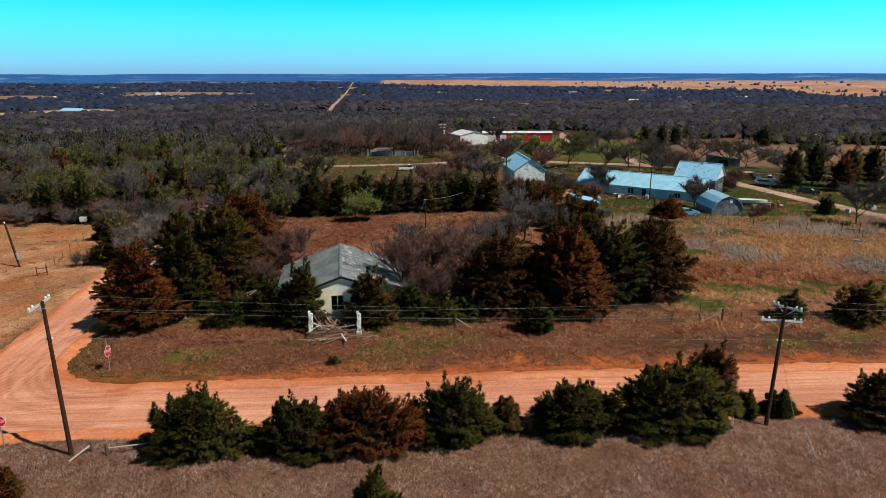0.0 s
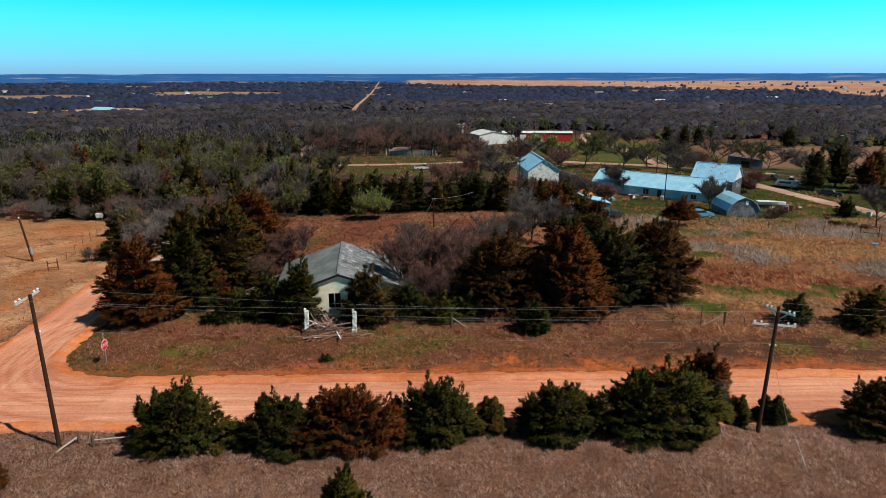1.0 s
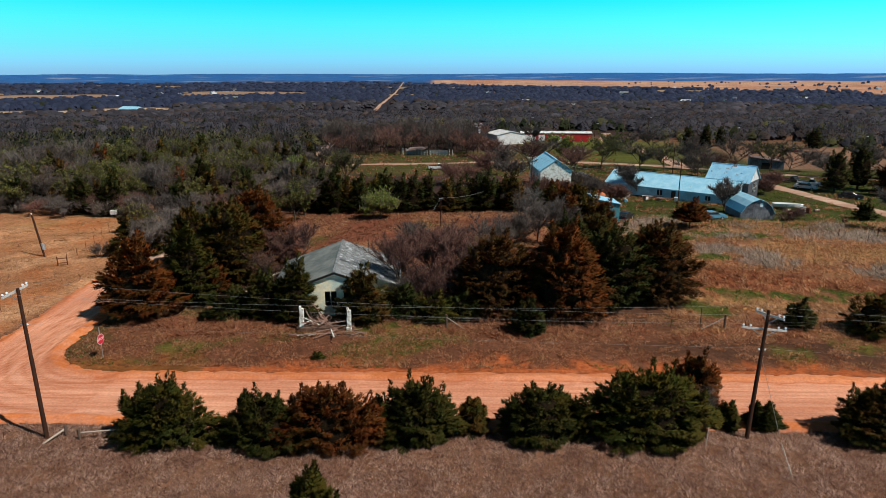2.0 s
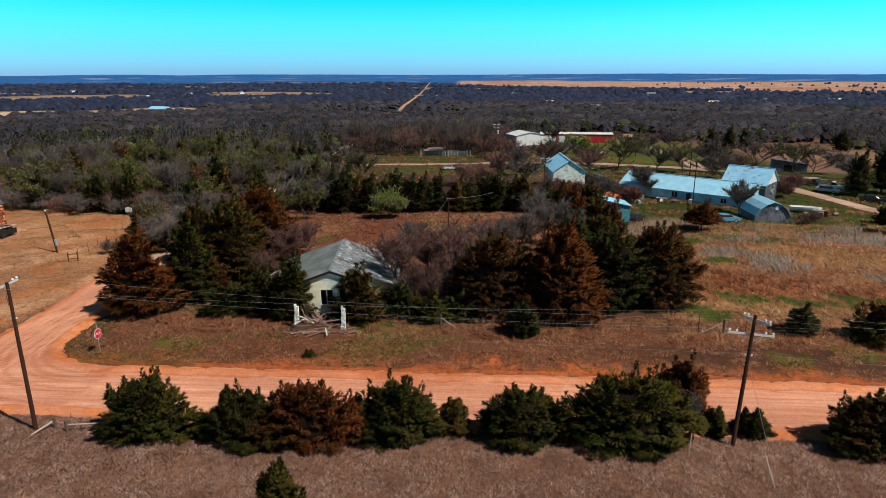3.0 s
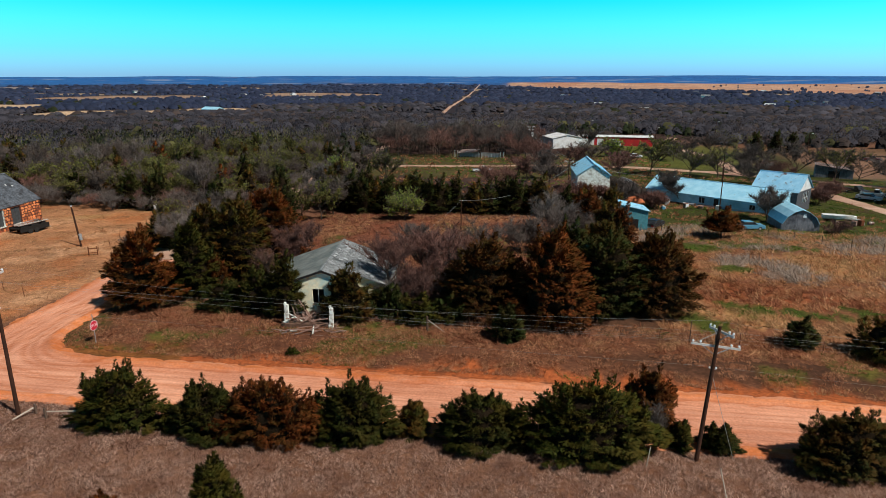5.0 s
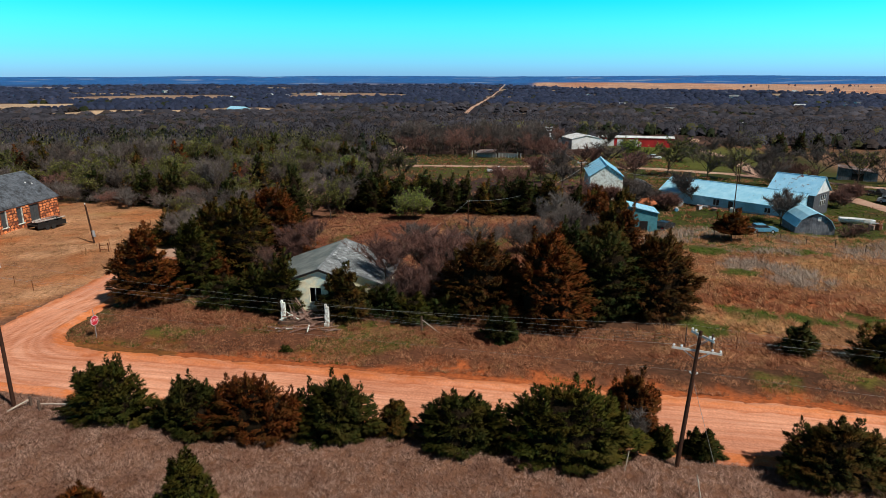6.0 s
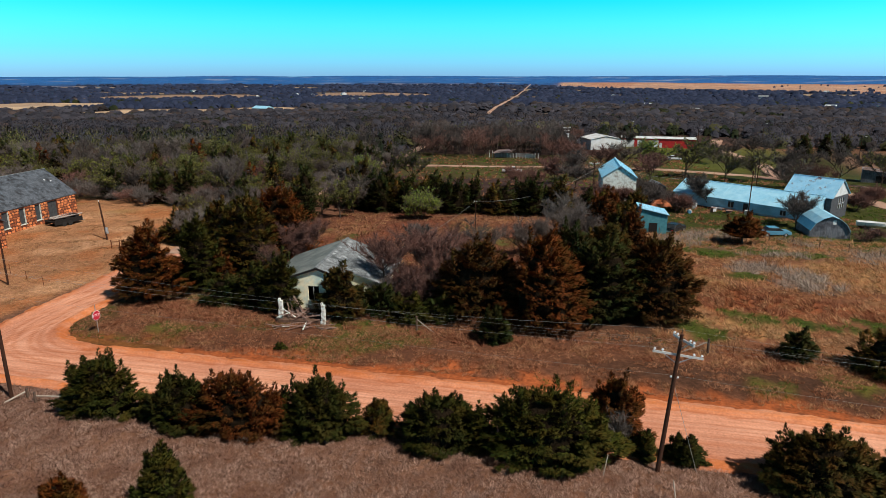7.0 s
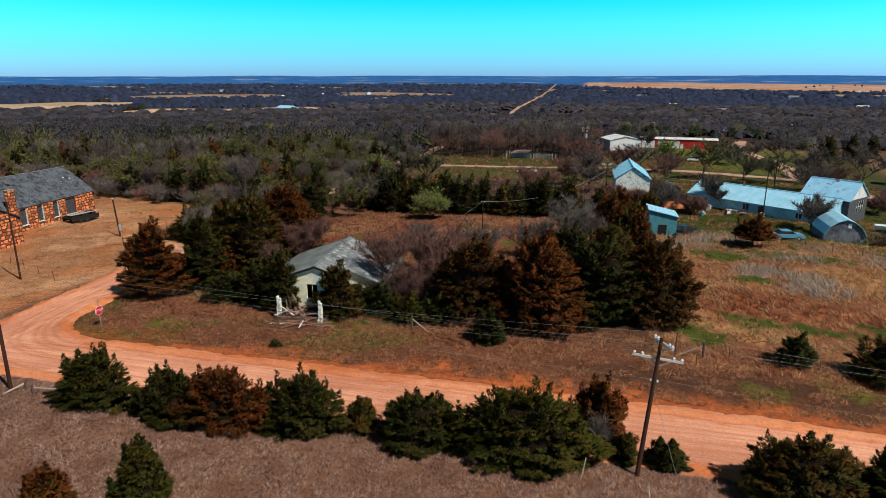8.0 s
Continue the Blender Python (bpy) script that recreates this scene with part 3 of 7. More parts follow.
def sprays(P, D, L, W, rng, leaflets=5, flat=None):
    """Feathery tufts: a main blade and side blades fanned round it."""
    out = []
    U, V = frame_of(D)
    n = len(P)
    a0 = rng.uniform(0, 2 * math.pi, (n, 1)) if flat is None else rng.normal(0, flat, (n, 1))
    A = U * np.cos(a0) + V * np.sin(a0)
    B = np.cross(D, A)
    for k in range(leaflets):
        s = 0.0 if k == 0 else (0.6 if k % 2 else -0.6) * (0.7 + 0.5 * rng.random((n, 1)))
        base = P + D * (L * (0.0 if k == 0 else 0.16 * ((k + 1) // 2)))[:, None]
        d = unit(D + A * s + B * rng.normal(0, 0.22, (n, 1)))
        ln = L * (1.0 if k == 0 else 0.65)
        side = unit(np.cross(d, B)) * W[:, None] / 2
        tip = base + d * ln[:, None]
        out.append(np.stack([base - side, base + side, tip], 1).reshape(-1, 3))
    Vt = np.concatenate(out)
    return Vt, np.arange(len(Vt)).reshape(-1, 3)


def join(parts):
    """One set of corners, faces and shading normals out of many."""
    V, F, N, n = [], [], [], 0
    for v, f, *nn in parts:
        V.append(v)
        F.append(f + n)
        N.extend(nn)
        n += len(v)
    return (np.concatenate(V), np.concatenate(F), np.concatenate(N)) if N else (np.concatenate(V), np.concatenate(F))


def soft_normals(out, rng, up=0.45, rough=0.25, times=3):
    """Normals that follow the crown's form, roughened, one for each blade."""
    n = unit(out + np.array([0, 0, up]) + rng.normal(0, rough, out.shape))
    return np.repeat(n, 3, axis=0)


def conifer_profile(t, p=0.62):
    return np.clip(1 - np.clip(t, 0, 1) ** 1.3, 0, 1) ** p * (0.66 + 0.34 * np.clip(t / 0.24, 0, 1))


def cedar_crown(seed, w, d, h, p=0.55, boughs=300, per=56, size=0.42, low=0.03, tips=9):
    """Crown of a red cedar w wide, d deep, h high: flat, fanned boughs of small sprays on a lobed form, upright leaders, and a dense shaded heart."""
    rng = np.random.default_rng(seed)
    ph = rng.uniform(0, 6.28, 6)

    def lobes(a, t):
        return 1 + 0.12 * np.sin(2 * a + ph[0] + 3 * t) + 0.11 * np.sin(3 * a + ph[1] - 6 * t) + 0.09 * np.sin(5 * a + ph[2] + 10 * t) + 0.06 * np.sin(8 * a + ph[3] - 15 * t)
    out = []
    half = 0.25 * (w + d)

    def fans(t, r, a, length, width, n, blade, lift):
        """Boughs that end at height t, reach r, side a: each a fan of n sprays."""
        m = len(t)
        ca, sa = np.cos(a), np.sin(a)
        tip = np.stack([r * ca * w / 2, r * sa * d / 2, h * t], -1)
        B = unit(np.stack([ca, sa, lift], -1))
        S = np.stack([-sa, ca, np.zeros(m)], -1)
        S = unit(S + rng.normal(0, 0.22, (m, 3)) * np.array([0.3, 0.3, 1.0]))
        U = unit(np.cross(B, S))
        U = np.where(U[:, 2:3] < 0, -U, U)
        u = rng.random((m, n)) ** 0.75
        v = rng.uniform(-1, 1, (m, n))
        lat = v * width[:, None] * np.sin(math.pi * np.clip(0.12 + 0.80 * u, 0, 1))
        arch = -0.16 * length[:, None] * (1 - u) ** 2 - 0.10 * np.abs(v) * width[:, None]
        P = tip[:, None, :] - B[:, None, :] * (length[:, None] * (1 - u))[..., None] + S[:, None, :] * lat[..., None] + U[:, None, :] * (arch + rng.normal(0, 0.05, (m, n)) * length[:, None])[..., None]
        D = B[:, None, :] + S[:, None, :] * (0.65 * v)[..., None] + U[:, None, :] * rng.normal(0.16, 0.24, (m, n))[..., None] + rng.normal(0, 0.13, (m, n, 3))
        P = P.reshape(-1, 3)
        P[:, 2] = np.maximum(P[:, 2], 0.06)
        D = unit(D.reshape(-1, 3))
        L = blade * rng.uniform(0.6, 1.5, m * n) * (0.75 + 0.5 * np.repeat(rng.random(m), n))
        outw = np.repeat(unit(np.stack([ca, sa, 0.25 + t], -1)), n, axis=0)
        N = np.repeat(U, n, axis=0) * 0.55 + outw * 0.55 + D * 0.35
        out.append((*sprays(P - D * (L * 0.3)[:, None], D, L, L * rng.uniform(0.19, 0.31, m * n), rng, 2, 0.5), np.tile(soft_normals(N, rng, 0.05, 0.22), (2, 1))))
    t = rng.random(boughs * 8)
    t = t[rng.random(len(t)) < 0.22 + 0.9 * conifer_profile(t, p)][:boughs] * (0.97 - low) + low
    m = len(t)
    a = rng.uniform(0, 2 * math.pi, m)
    # boughs gather in tiers that wind round the crown
    t = np.clip(t + 0.030 * np.sin(2 * math.pi * (t * h / (1.5 * size ** 0.5) + 0.6 * np.sin(a * 2 + ph[4]))), low * 0.6, 0.985)
    r = conifer_profile(t, p) * lobes(a, t) * np.where(rng.random(m) < 0.78, rng.uniform(0.94, 1.10, m), rng.uniform(0.70, 0.94, m))
    ln = np.minimum(size * 2.3, 0.60 * half) * rng.uniform(0.7, 1.3, m)
    fans(t, r, a, ln, ln * rng.uniform(0.34, 0.56, m), per, size * 0.70, -0.05 + 0.30 * t + 0.75 * t ** 3 + rng.normal(0, 0.10, m) + np.where(t < 0.15, -0.12, 0))
    # upright leaders
    ta, tt = rng.uniform(0, 2 * math.pi, tips), rng.uniform(0.40, 0.93, tips) ** 0.8
    ta[0], tt[0] = 0, 0.97
    for i in range(tips):
        rr = conifer_profile(tt[i], p) * lobes(ta[i], tt[i]) * 0.84
        th, n = min(h * 0.30, 1.7) * rng.uniform(0.5, 1.1), 90
        f = rng.random(n)
        tr = (1 - f) * min(0.17 * half, 0.42) * rng.uniform(0.4, 1, n)
        ang = rng.uniform(0, 6.28, n)
        lean = 0.22 * th * f
        P = np.stack([rr * math.cos(ta[i]) * w / 2 + tr * np.cos(ang) + lean * math.cos(ta[i]), rr * math.sin(ta[i]) * d / 2 + tr * np.sin(ang) + lean * math.sin(ta[i]), h * tt[i] - th * 0.35 + f * th], -1)
        D = unit(np.stack([np.cos(ang) * 0.7, np.sin(ang) * 0.7, np.full(n, 0.9)], -1) + rng.normal(0, 0.22, (n, 3)))
        L = size * rng.uniform(0.35, 0.8, n)
        nt_ = np.stack([np.cos(ang), np.sin(ang), np.full(n, 0.3)], -1) + D * 0.4
        out.append((*sprays(P, D, L, L * 0.28, rng, 2), np.tile(soft_normals(nt_, rng, 0.2, 0.25), (2, 1))))
    # dead inner twigs that close the crown; their colour holds its inner shade
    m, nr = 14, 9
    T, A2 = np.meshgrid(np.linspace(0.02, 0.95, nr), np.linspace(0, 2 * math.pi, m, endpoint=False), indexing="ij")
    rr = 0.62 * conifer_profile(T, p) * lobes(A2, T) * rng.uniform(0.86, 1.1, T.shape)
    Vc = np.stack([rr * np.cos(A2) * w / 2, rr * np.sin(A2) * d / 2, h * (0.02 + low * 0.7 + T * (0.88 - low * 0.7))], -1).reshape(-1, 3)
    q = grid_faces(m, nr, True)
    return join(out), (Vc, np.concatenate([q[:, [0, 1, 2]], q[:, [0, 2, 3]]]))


def trunk_bm(h, r, lean=(0, 0), n=8):
    bm = bmesh.new()
    rod(bm, (0, 0, -0.3), (lean[0] * 0.5, lean[1] * 0.5, h * 0.5), r, r * 0.7, n)
    rod(bm, (lean[0] * 0.5, lean[1] * 0.5, h * 0.5), (lean[0], lean[1], h), r * 0.7, r * 0.3, n)
    return bm


def cedar(x, y, seed, w, d, h, material, label, size=0.42, boughs=300, per=56, low=0.03, p=0.55, tips=9, name="cedar_tree", group="cedars"):
    ob = thing(name, pose(x, y, gz(x, y)), label, "tree", group)
    (cv, cf, cn), inner = cedar_crown(seed, w, d, h, p, boughs, per, size, low, tips)
    part("crown", mesh_np("crown", cv, cf, None, cn), material, ob)
    part("inner_crown", mesh_np("inner_crown", *inner), M_INNER, ob, "dead inner twigs in a near-black shade colour")
    part("trunk", trunk_bm(h * 0.8, 0.05 + 0.022 * h), M_BARK, ob)
    return ob


def limb_tree(seed, H, R, levels=4, kids=(5, 4, 4, 3), base=0.25, rise=0.75, thick=0.16, twigs=1500, twig_len=0.7, twig_w=0.03, trunk=0.22):
    """A leafless tree: tapered limbs that fork, and the haze of its fine twigs. Returns limb arrays and twig arrays."""
    rng = np.random.default_rng(seed)
    segs = []

    def grow(p, d, ln, r, lev):
        d = d / np.linalg.norm(d)
        q = p + d * ln
        segs.append((p, q, r, r * 0.62, lev))
        if lev >= levels:
            return
        for _ in range(kids[min(lev, len(kids) - 1)]):
            out_ = rng.normal(0, 1, 3)
            out_[2] = abs(out_[2]) * rise * 0.5
            nd = d * rng.uniform(0.45, 0.9) + out_ / np.linalg.norm(out_) * rng.uniform(0.55, 0.95) + np.array([0, 0, 0.28 * rise])
            f = rng.uniform(0.35, 1.0)
            grow(p + (q - p) * f, nd, ln * rng.uniform(0.55, 0.82), r * 0.55, lev + 1)
    for k in range(1 if trunk else 5):
        d0 = np.array([rng.normal(0, 0.08), rng.normal(0, 0.08), 1.0]) if trunk else np.array([rng.normal(0, 0.6), rng.normal(0, 0.6), 1.0])
        grow(np.zeros(3) - np.array([0, 0, 0.3]), d0, H * (trunk if trunk else 0.3) + 0.3, thick * (1 if trunk else 0.5), 0)
    P = np.array([s[0] for s in segs]); Q = np.array([s[1] for s in segs])
    # fit to the wanted height and width
    top, wide = Q[:, 2].max(), np.percentile(np.hypot(Q[:, 0], Q[:, 1]), 97)
    sc = np.array([R / wide, R / wide, H / top])
    P, Q = P * sc, Q * sc
    r0 = np.array([s[2] for s in segs]); r1 = np.array([s[3] for s in segs]); lev = np.array([s[4] for s in segs])
    D = unit(Q - P)
    U, W = frame_of(D)
    ring = []
    for C, r in ((P, r0), (Q, r1)):
        for a in (0, 2.1, 4.2):
            ring.append(C + (U * math.cos(a) + W * math.sin(a)) * r[:, None])
    V = np.stack(ring, 1).reshape(-1, 3)
    b = np.arange(len(segs))[:, None] * 6
    F = np.concatenate([b + np.array([[i, (i + 1) % 3, 3 + (i + 1) % 3]]) for i in range(3)] + [b + np.array([[i, 3 + (i + 1) % 3, 3 + i]]) for i in range(3)])
    ends = np.where(lev >= levels - 1)[0]
    pick = rng.choice(ends, twigs)
    f = rng.random((twigs, 1))
    TP = P[pick] * (1 - f) + Q[pick] * f
    TD = unit(D[pick] + rng.normal(0, 0.75, (twigs, 3)) + np.array([0, 0, 0.25]))
    T = slivers(TP, TD, twig_len * rng.uniform(0.5, 1.4, twigs), np.full(twigs, twig_w) * rng.uniform(0.7, 1.3, twigs), rng)
    return (V, F), T, (TP, TD)


def bare_tree(x, y, seed, H, R, material, label, leaves=0, leaf_material=None, leaf=0.22, name="bare_tree", bark=None, group="bare trees", **kw):
    ob = thing(name, pose(x, y, gz(x, y), 0, 0, (seed * 77) % 360), label, "tree" if H > 3 else "shrub", group)
    limbs, tw, (TP, TD) = limb_tree(seed, H, R, **kw)
    part("trunk", mesh_np("trunk", *limbs), bark or M_BARK, ob)
    tagged(part("twig_haze", mesh_np("twig_haze", *tw), material, ob), kind="stuff")
    if leaves:
        rng = np.random.default_rng(seed + 1)
        i = rng.integers(0, len(TP), leaves)
        P = TP[i] + TD[i] * rng.uniform(0.1, 0.8, (leaves, 1))
        D = unit(rng.normal(0, 1, (leaves, 3)) + np.array([0, 0, 0.4]))
        tagged(part("foliage", mesh_np("foliage", *slivers(P, D, leaf * rng.uniform(0.6, 1.4, leaves), leaf * rng.uniform(0.5, 0.9, leaves), rng)), leaf_material or M_BUD, ob), kind="stuff")
    return ob


# cedars along the near side of the road: x, y, width, depth, height, leaders, material
G_NEAR = "cedars along the road"
L_GREEN, L_RUST, L_OLIVE = "bushy dark green red cedar beside the dirt road", "bushy rust-brown winter red cedar beside the dirt road", "bushy olive-green red cedar with rusty tips"
for x, y, sd, w, d, h, n, mt, lb in (
    (-16.3, 37.4, 11, 6.6, 4.6, 4.5, 8, M_CEDAR, L_GREEN),
    (-9.6, 37.6, 12, 5.8, 4.4, 3.8, 6, M_CEDAR, L_OLIVE),
    (-5.0, 37.9, 13, 7.4, 4.4, 4.6, 8, M_RUST, L_RUST),
    (0.6, 39.0, 14, 5.6, 4.2, 4.7, 7, M_CEDAR, L_GREEN),
    (4.3, 40.4, 15, 2.6, 2.4, 2.5, 4, M_CEDAR_MIX, L_OLIVE),
    (9.1, 39.9, 16, 6.6, 4.0, 3.9, 8, M_CEDAR, L_OLIVE),
    (16.1, 40.3, 17, 9.4, 5.4, 5.4, 10, M_CEDAR, L_GREEN),
    (20.4, 44.0, 18, 4.4, 3.6, 5.0, 5, M_RUST, L_RUST),
    (22.4, 42.4, 19, 1.5, 1.5, 2.0, 3, M_CEDAR, "small green red cedar beside the utility pole"),
    (24.9, 42.6, 20, 2.6, 1.9, 1.9, 4, M_CEDAR, "small green red cedar beside the utility pole"),
    (32.6, 41.8, 21, 7.0, 4.6, 4.0, 8, M_CEDAR_MIX, L_OLIVE),
    (38.0, 42.2, 22, 6.0, 4.4, 4.0, 7, M_CEDAR, L_GREEN),
    (-3.6, 28.4, 23, 3.3, 3.2, 4.7, 5, M_CEDAR, "young conical green red cedar in dry grass"),
    (-9.8, 27.4, 24, 3.0, 2.4, 2.1, 5, M_RUST, "low rust-brown red cedar in dry grass"),
    (-26.2, 32.3, 25, 2.8, 2.4, 1.9, 4, M_RUST, "low rust-brown red cedar in dry grass"),
):
    cedar(x, y, sd, w * 1.10, d * 1.1, h * 0.93, mt, lb, size=0.40, boughs=int(14.5 * w * h ** 0.8) + 30, per=46, p=0.46 if sd != 23 else 0.75, tips=2 * n + 6, group=G_NEAR)

# cedars round the abandoned house and the lane
G_YARD = "cedars round the ruined house"
for x, y, sd, w, d, h, n, mt, lb in (
    (-30.2, 59.4, 31, 7.2, 6.4, 9.3, 8, M_RUST, "tall rust-brown red cedar beside the lane"),
    (-27.0, 63.6, 32, 5.2, 5.0, 9.2, 6, M_CEDAR, "tall dark green red cedar"),
    (-25.6, 71.5, 33, 9.0, 7.0, 10.6, 8, M_CEDAR_MIX, "tall olive-green red cedar"),
    (-25.0, 64.8, 34, 3.8, 3.4, 4.4, 4, M_RUST, "rust-brown red cedar under taller cedars"),
    (-25.4, 79.5, 35, 10.0, 8.0, 10.4, 9, M_RUST, "tall rust-brown red cedar"),
    (-33.0, 77.0, 36, 6.0, 6.0, 8.6, 6, M_CEDAR_MIX, "tall olive-green red cedar"),
    (-21.4, 60.4, 37, 4.8, 3.6, 3.2, 6, M_DEEP, "low dark green red cedar beside the ruined house"),
    (-17.6, 60.6, 38, 5.0, 3.8, 4.6, 6, M_CEDAR, "dark green red cedar beside the ruined house"),
    (-14.1, 59.6, 39, 4.4, 3.8, 6.5, 5, M_CEDAR, "green red cedar in front of the ruined house"),
    (-7.3, 59.9, 40, 4.8, 3.8, 5.9, 5, M_CEDAR_MIX, "dark green red cedar in front of the ruined house"),
    (-3.6, 61.6, 41, 4.6, 3.4, 3.4, 6, M_DEEP, "low dark green red cedar beside the ruined house"),
    (-0.2, 61.2, 42, 4.0, 3.0, 2.8, 4, M_CEDAR, "low green red cedar by the fence line"),
    (2.6, 62.4, 55, 3.6, 3.0, 2.6, 4, M_DEEP, "low dark green red cedar by the fence line"),
    (-36.6, 90.5, 56, 5.6, 5.0, 6.0, 5, M_DEEP, "dark green red cedar beside the lane"),
    (-31.0, 91.0, 57, 6.0, 5.0, 7.0, 5, M_CEDAR_MIX, "olive-green red cedar behind taller cedars"),
    (-52.3, 95.5, 60, 3.2, 3.0, 3.6, 4, M_CEDAR_MIX, "small olive-green red cedar in the meadow"),
    (-46.0, 101.0, 58, 6.0, 5.0, 5.6, 5, M_DEEP, "dark green red cedar at the meadow's edge"),
    (-33.5, 101.0, 59, 6.0, 5.0, 6.4, 5, M_DEEP, "dark green red cedar beside the lane"),
    (5.9, 65.0, 43, 8.8, 7.2, 8.6, 9, M_DARKRUST, "broad rust-brown red cedar"),
    (9.2, 58.4, 44, 2.8, 2.4, 3.2, 4, M_DEEP, "small dark green red cedar"),
    (12.9, 63.6, 45, 9.0, 7.6, 10.2, 10, M_RUST, "tall rust-brown red cedar"),
    (18.4, 67.4, 46, 8.6, 7.2, 9.2, 7, M_DEEP, "tall dark green red cedar"),
    (23.6, 69.0, 47, 9.2, 7.2, 8.6, 8, M_DARKRUST, "broad rusty dark red cedar at the field's edge"),
    (24.6, 76.5, 61, 6.6, 6.0, 7.0, 6, M_CEDAR_MIX, "tall olive-green red cedar"),
    (14.5, 73.5, 48, 7.4, 6.0, 8.6, 7, M_DEEP, "tall dark green red cedar"),
    (18.6, 80.0, 49, 7.6, 6.6, 7.6, 6, M_CEDAR_MIX, "tall olive-green red cedar"),
    (35.8, 62.0, 50, 2.8, 2.6, 2.7, 5, M_DEEP, "small round dark green red cedar in the field"),
    (42.6, 61.2, 51, 5.2, 4.0, 4.2, 6, M_CEDAR_MIX, "rusty dark red cedar in the field"),
    (37.8, 105.4, 52, 6.2, 5.0, 4.8, 7, M_RUST, "flat-topped rust-brown red cedar in the yard"),
    (-43.0, 82.4, 53, 7.0, 5.6, 5.6, 6, M_CEDAR_MIX, "olive-green red cedar at the meadow's edge"),
    (70.6, 115.6, 54, 3.2, 3.0, 3.2, 4, M_DEEP, "small dark green red cedar beside the track"),
):
    cedar(x, y, sd, w * 1.2, d * 1.15, h * 0.95, mt, lb, size=0.60, boughs=int(7.0 * w * h ** 0.8) + 40, per=38, p={31: 0.72, 45: 0.60}.get(sd, 0.50), tips=n, low={31: 0.12, 52: 0.38}.get(sd, 0.04), group=G_YARD)


# ---- grass ----
def tufts(name, label, material, n, x0, x1, y0, y1, want, height, width, blades=4, seed=1, lie=0.8, clump=6, spread=0.16, comb=0.6):
    """Blades of dry grass in bunches that lean out from their middle, combed by the wind in patches."""
    rng = np.random.default_rng(seed)
    m = n // clump
    cx, cy = rng.uniform(x0, x1, m), rng.uniform(y0, y1, m)
    big = rng.uniform(0.7, 1.35, m)
    ok = want(cx, cy) & (on_road(cx, cy) < -0.25)
    cx, cy, big = cx[ok], cy[ok], big[ok]
    m = len(cx)
    wind = 2.6 + 1.1 * wobble(cx, cy, 9.0, 2)
    V = []
    for k in range(clump * blades):
        a = rng.uniform(0, 2 * math.pi, m)
        s = spread * big * np.sqrt(rng.random(m))
        x, y = cx + s * np.cos(a), cy + s * np.sin(a)
        dx, dy = np.cos(a) + comb * np.cos(wind), np.sin(a) + comb * np.sin(wind)
        D = unit(np.stack([dx * lie, dy * lie, rng.uniform(0.35, 1.3, m)], -1))
        P = np.stack([x, y, ground_z(x, y) - 0.03], -1)
        hh = height * big * rng.uniform(0.5, 1.3, m) * (1 + 0.25 * wobble(cx, cy, 3.0, 4))
        V.append(slivers(P, D, hh, np.full(m, width) * rng.uniform(0.6, 1.4, m), rng)[0])
    V = np.concatenate(V)
    up = np.tile(np.array([[0, 0, 1.0]]), (len(V) // 3, 1))
    me = mesh_np(name, V, np.arange(len(V)).reshape(-1, 3), material, soft_normals(up, rng, 0.1, 0.42))
    return tagged(new(name, me), label, "grass", kind="stuff")


near_field = lambda x, y: (y < road_near(x) - 0.3) & (np.abs(x - 3) < 6 + y * 0.80)
tufts("dry_grass", "matted mauve-brown dry grass in the near field", M_STRAW, 190000, -34, 44, 26, 43, near_field, 0.26, 0.026, 3, 1, clump=5, spread=0.12)
verge = lambda x, y: (y > road_far(x) + 1.2) & (x > -33) & (y < 64)
tufts("verge_grass", "short brown dry grass on the road verge", M_VERGE, 105000, -33, 60, 48, 64, lambda x, y: verge(x, y) & (wobble(x, y, 4, 3) > -0.7) & ~((x > 14) & (y - road_far(x) < 6.5) & (wobble(x, y, 3, 1) < 0.0)), 0.25, 0.038, 3, 2, spread=0.13)
tufts("verge_green", "fresh green grass patches on the verge", M_GRASS, 22000, -33, 40, 47, 64, lambda x, y: verge(x, y) & ((wobble(x, y, 14, 0) + 0.5 * wobble(x, y, 5, 4) > 0.5) | (on_road(x, y) > -2.4) & (x < -20)), 0.22, 0.05, 3, 3)
green_band = lambda x, y: (stand("green", x, y) > 0) | (np.abs(y - 71.5 - 0.12 * (x - 41) + 1.4 * wobble(x, y, 5, 4)) < 1.2) & (x > 31)
rfield = lambda x, y: (x > 24) & (y > 58 + 0.03 * x) & (y < 112) & (x < 22 + y * 0.75)
tufts("orange_grass", "tall orange-tan dry grass in the side field", M_STRAW_FIELD, 62000, 24, 95, 58, 112, lambda x, y: rfield(x, y) & (wobble(x, y, 9, 0) > -0.85) & ~green_band(x, y) & (stand("pale", x, y) < 0.2), 0.58, 0.055, 3, 4, lie=1.0, comb=1.2)
tufts("tan_grass", "yellow-tan dry grass patches in the side field", M_STRAW_TAN, 44000, 24, 75, 62, 100, lambda x, y: rfield(x, y) & (stand("tan", x, y) > 0), 0.40, 0.05, 3, 41, lie=1.0, comb=0.8)
tufts("rust_grass", "rust-red clumps of tall dead grass", M_STRAW_RUST, 52000, -33, 70, 55, 90, lambda x, y: ((rfield(x, y) & (stand("rust", x, y) > 0) & ~green_band(x, y)) | (verge(x, y) & (y - road_far(x) > 7.2) & (wobble(x, y, 6, 1) > 0.15))), 0.72, 0.055, 3, 31, lie=1.0, comb=1.3)
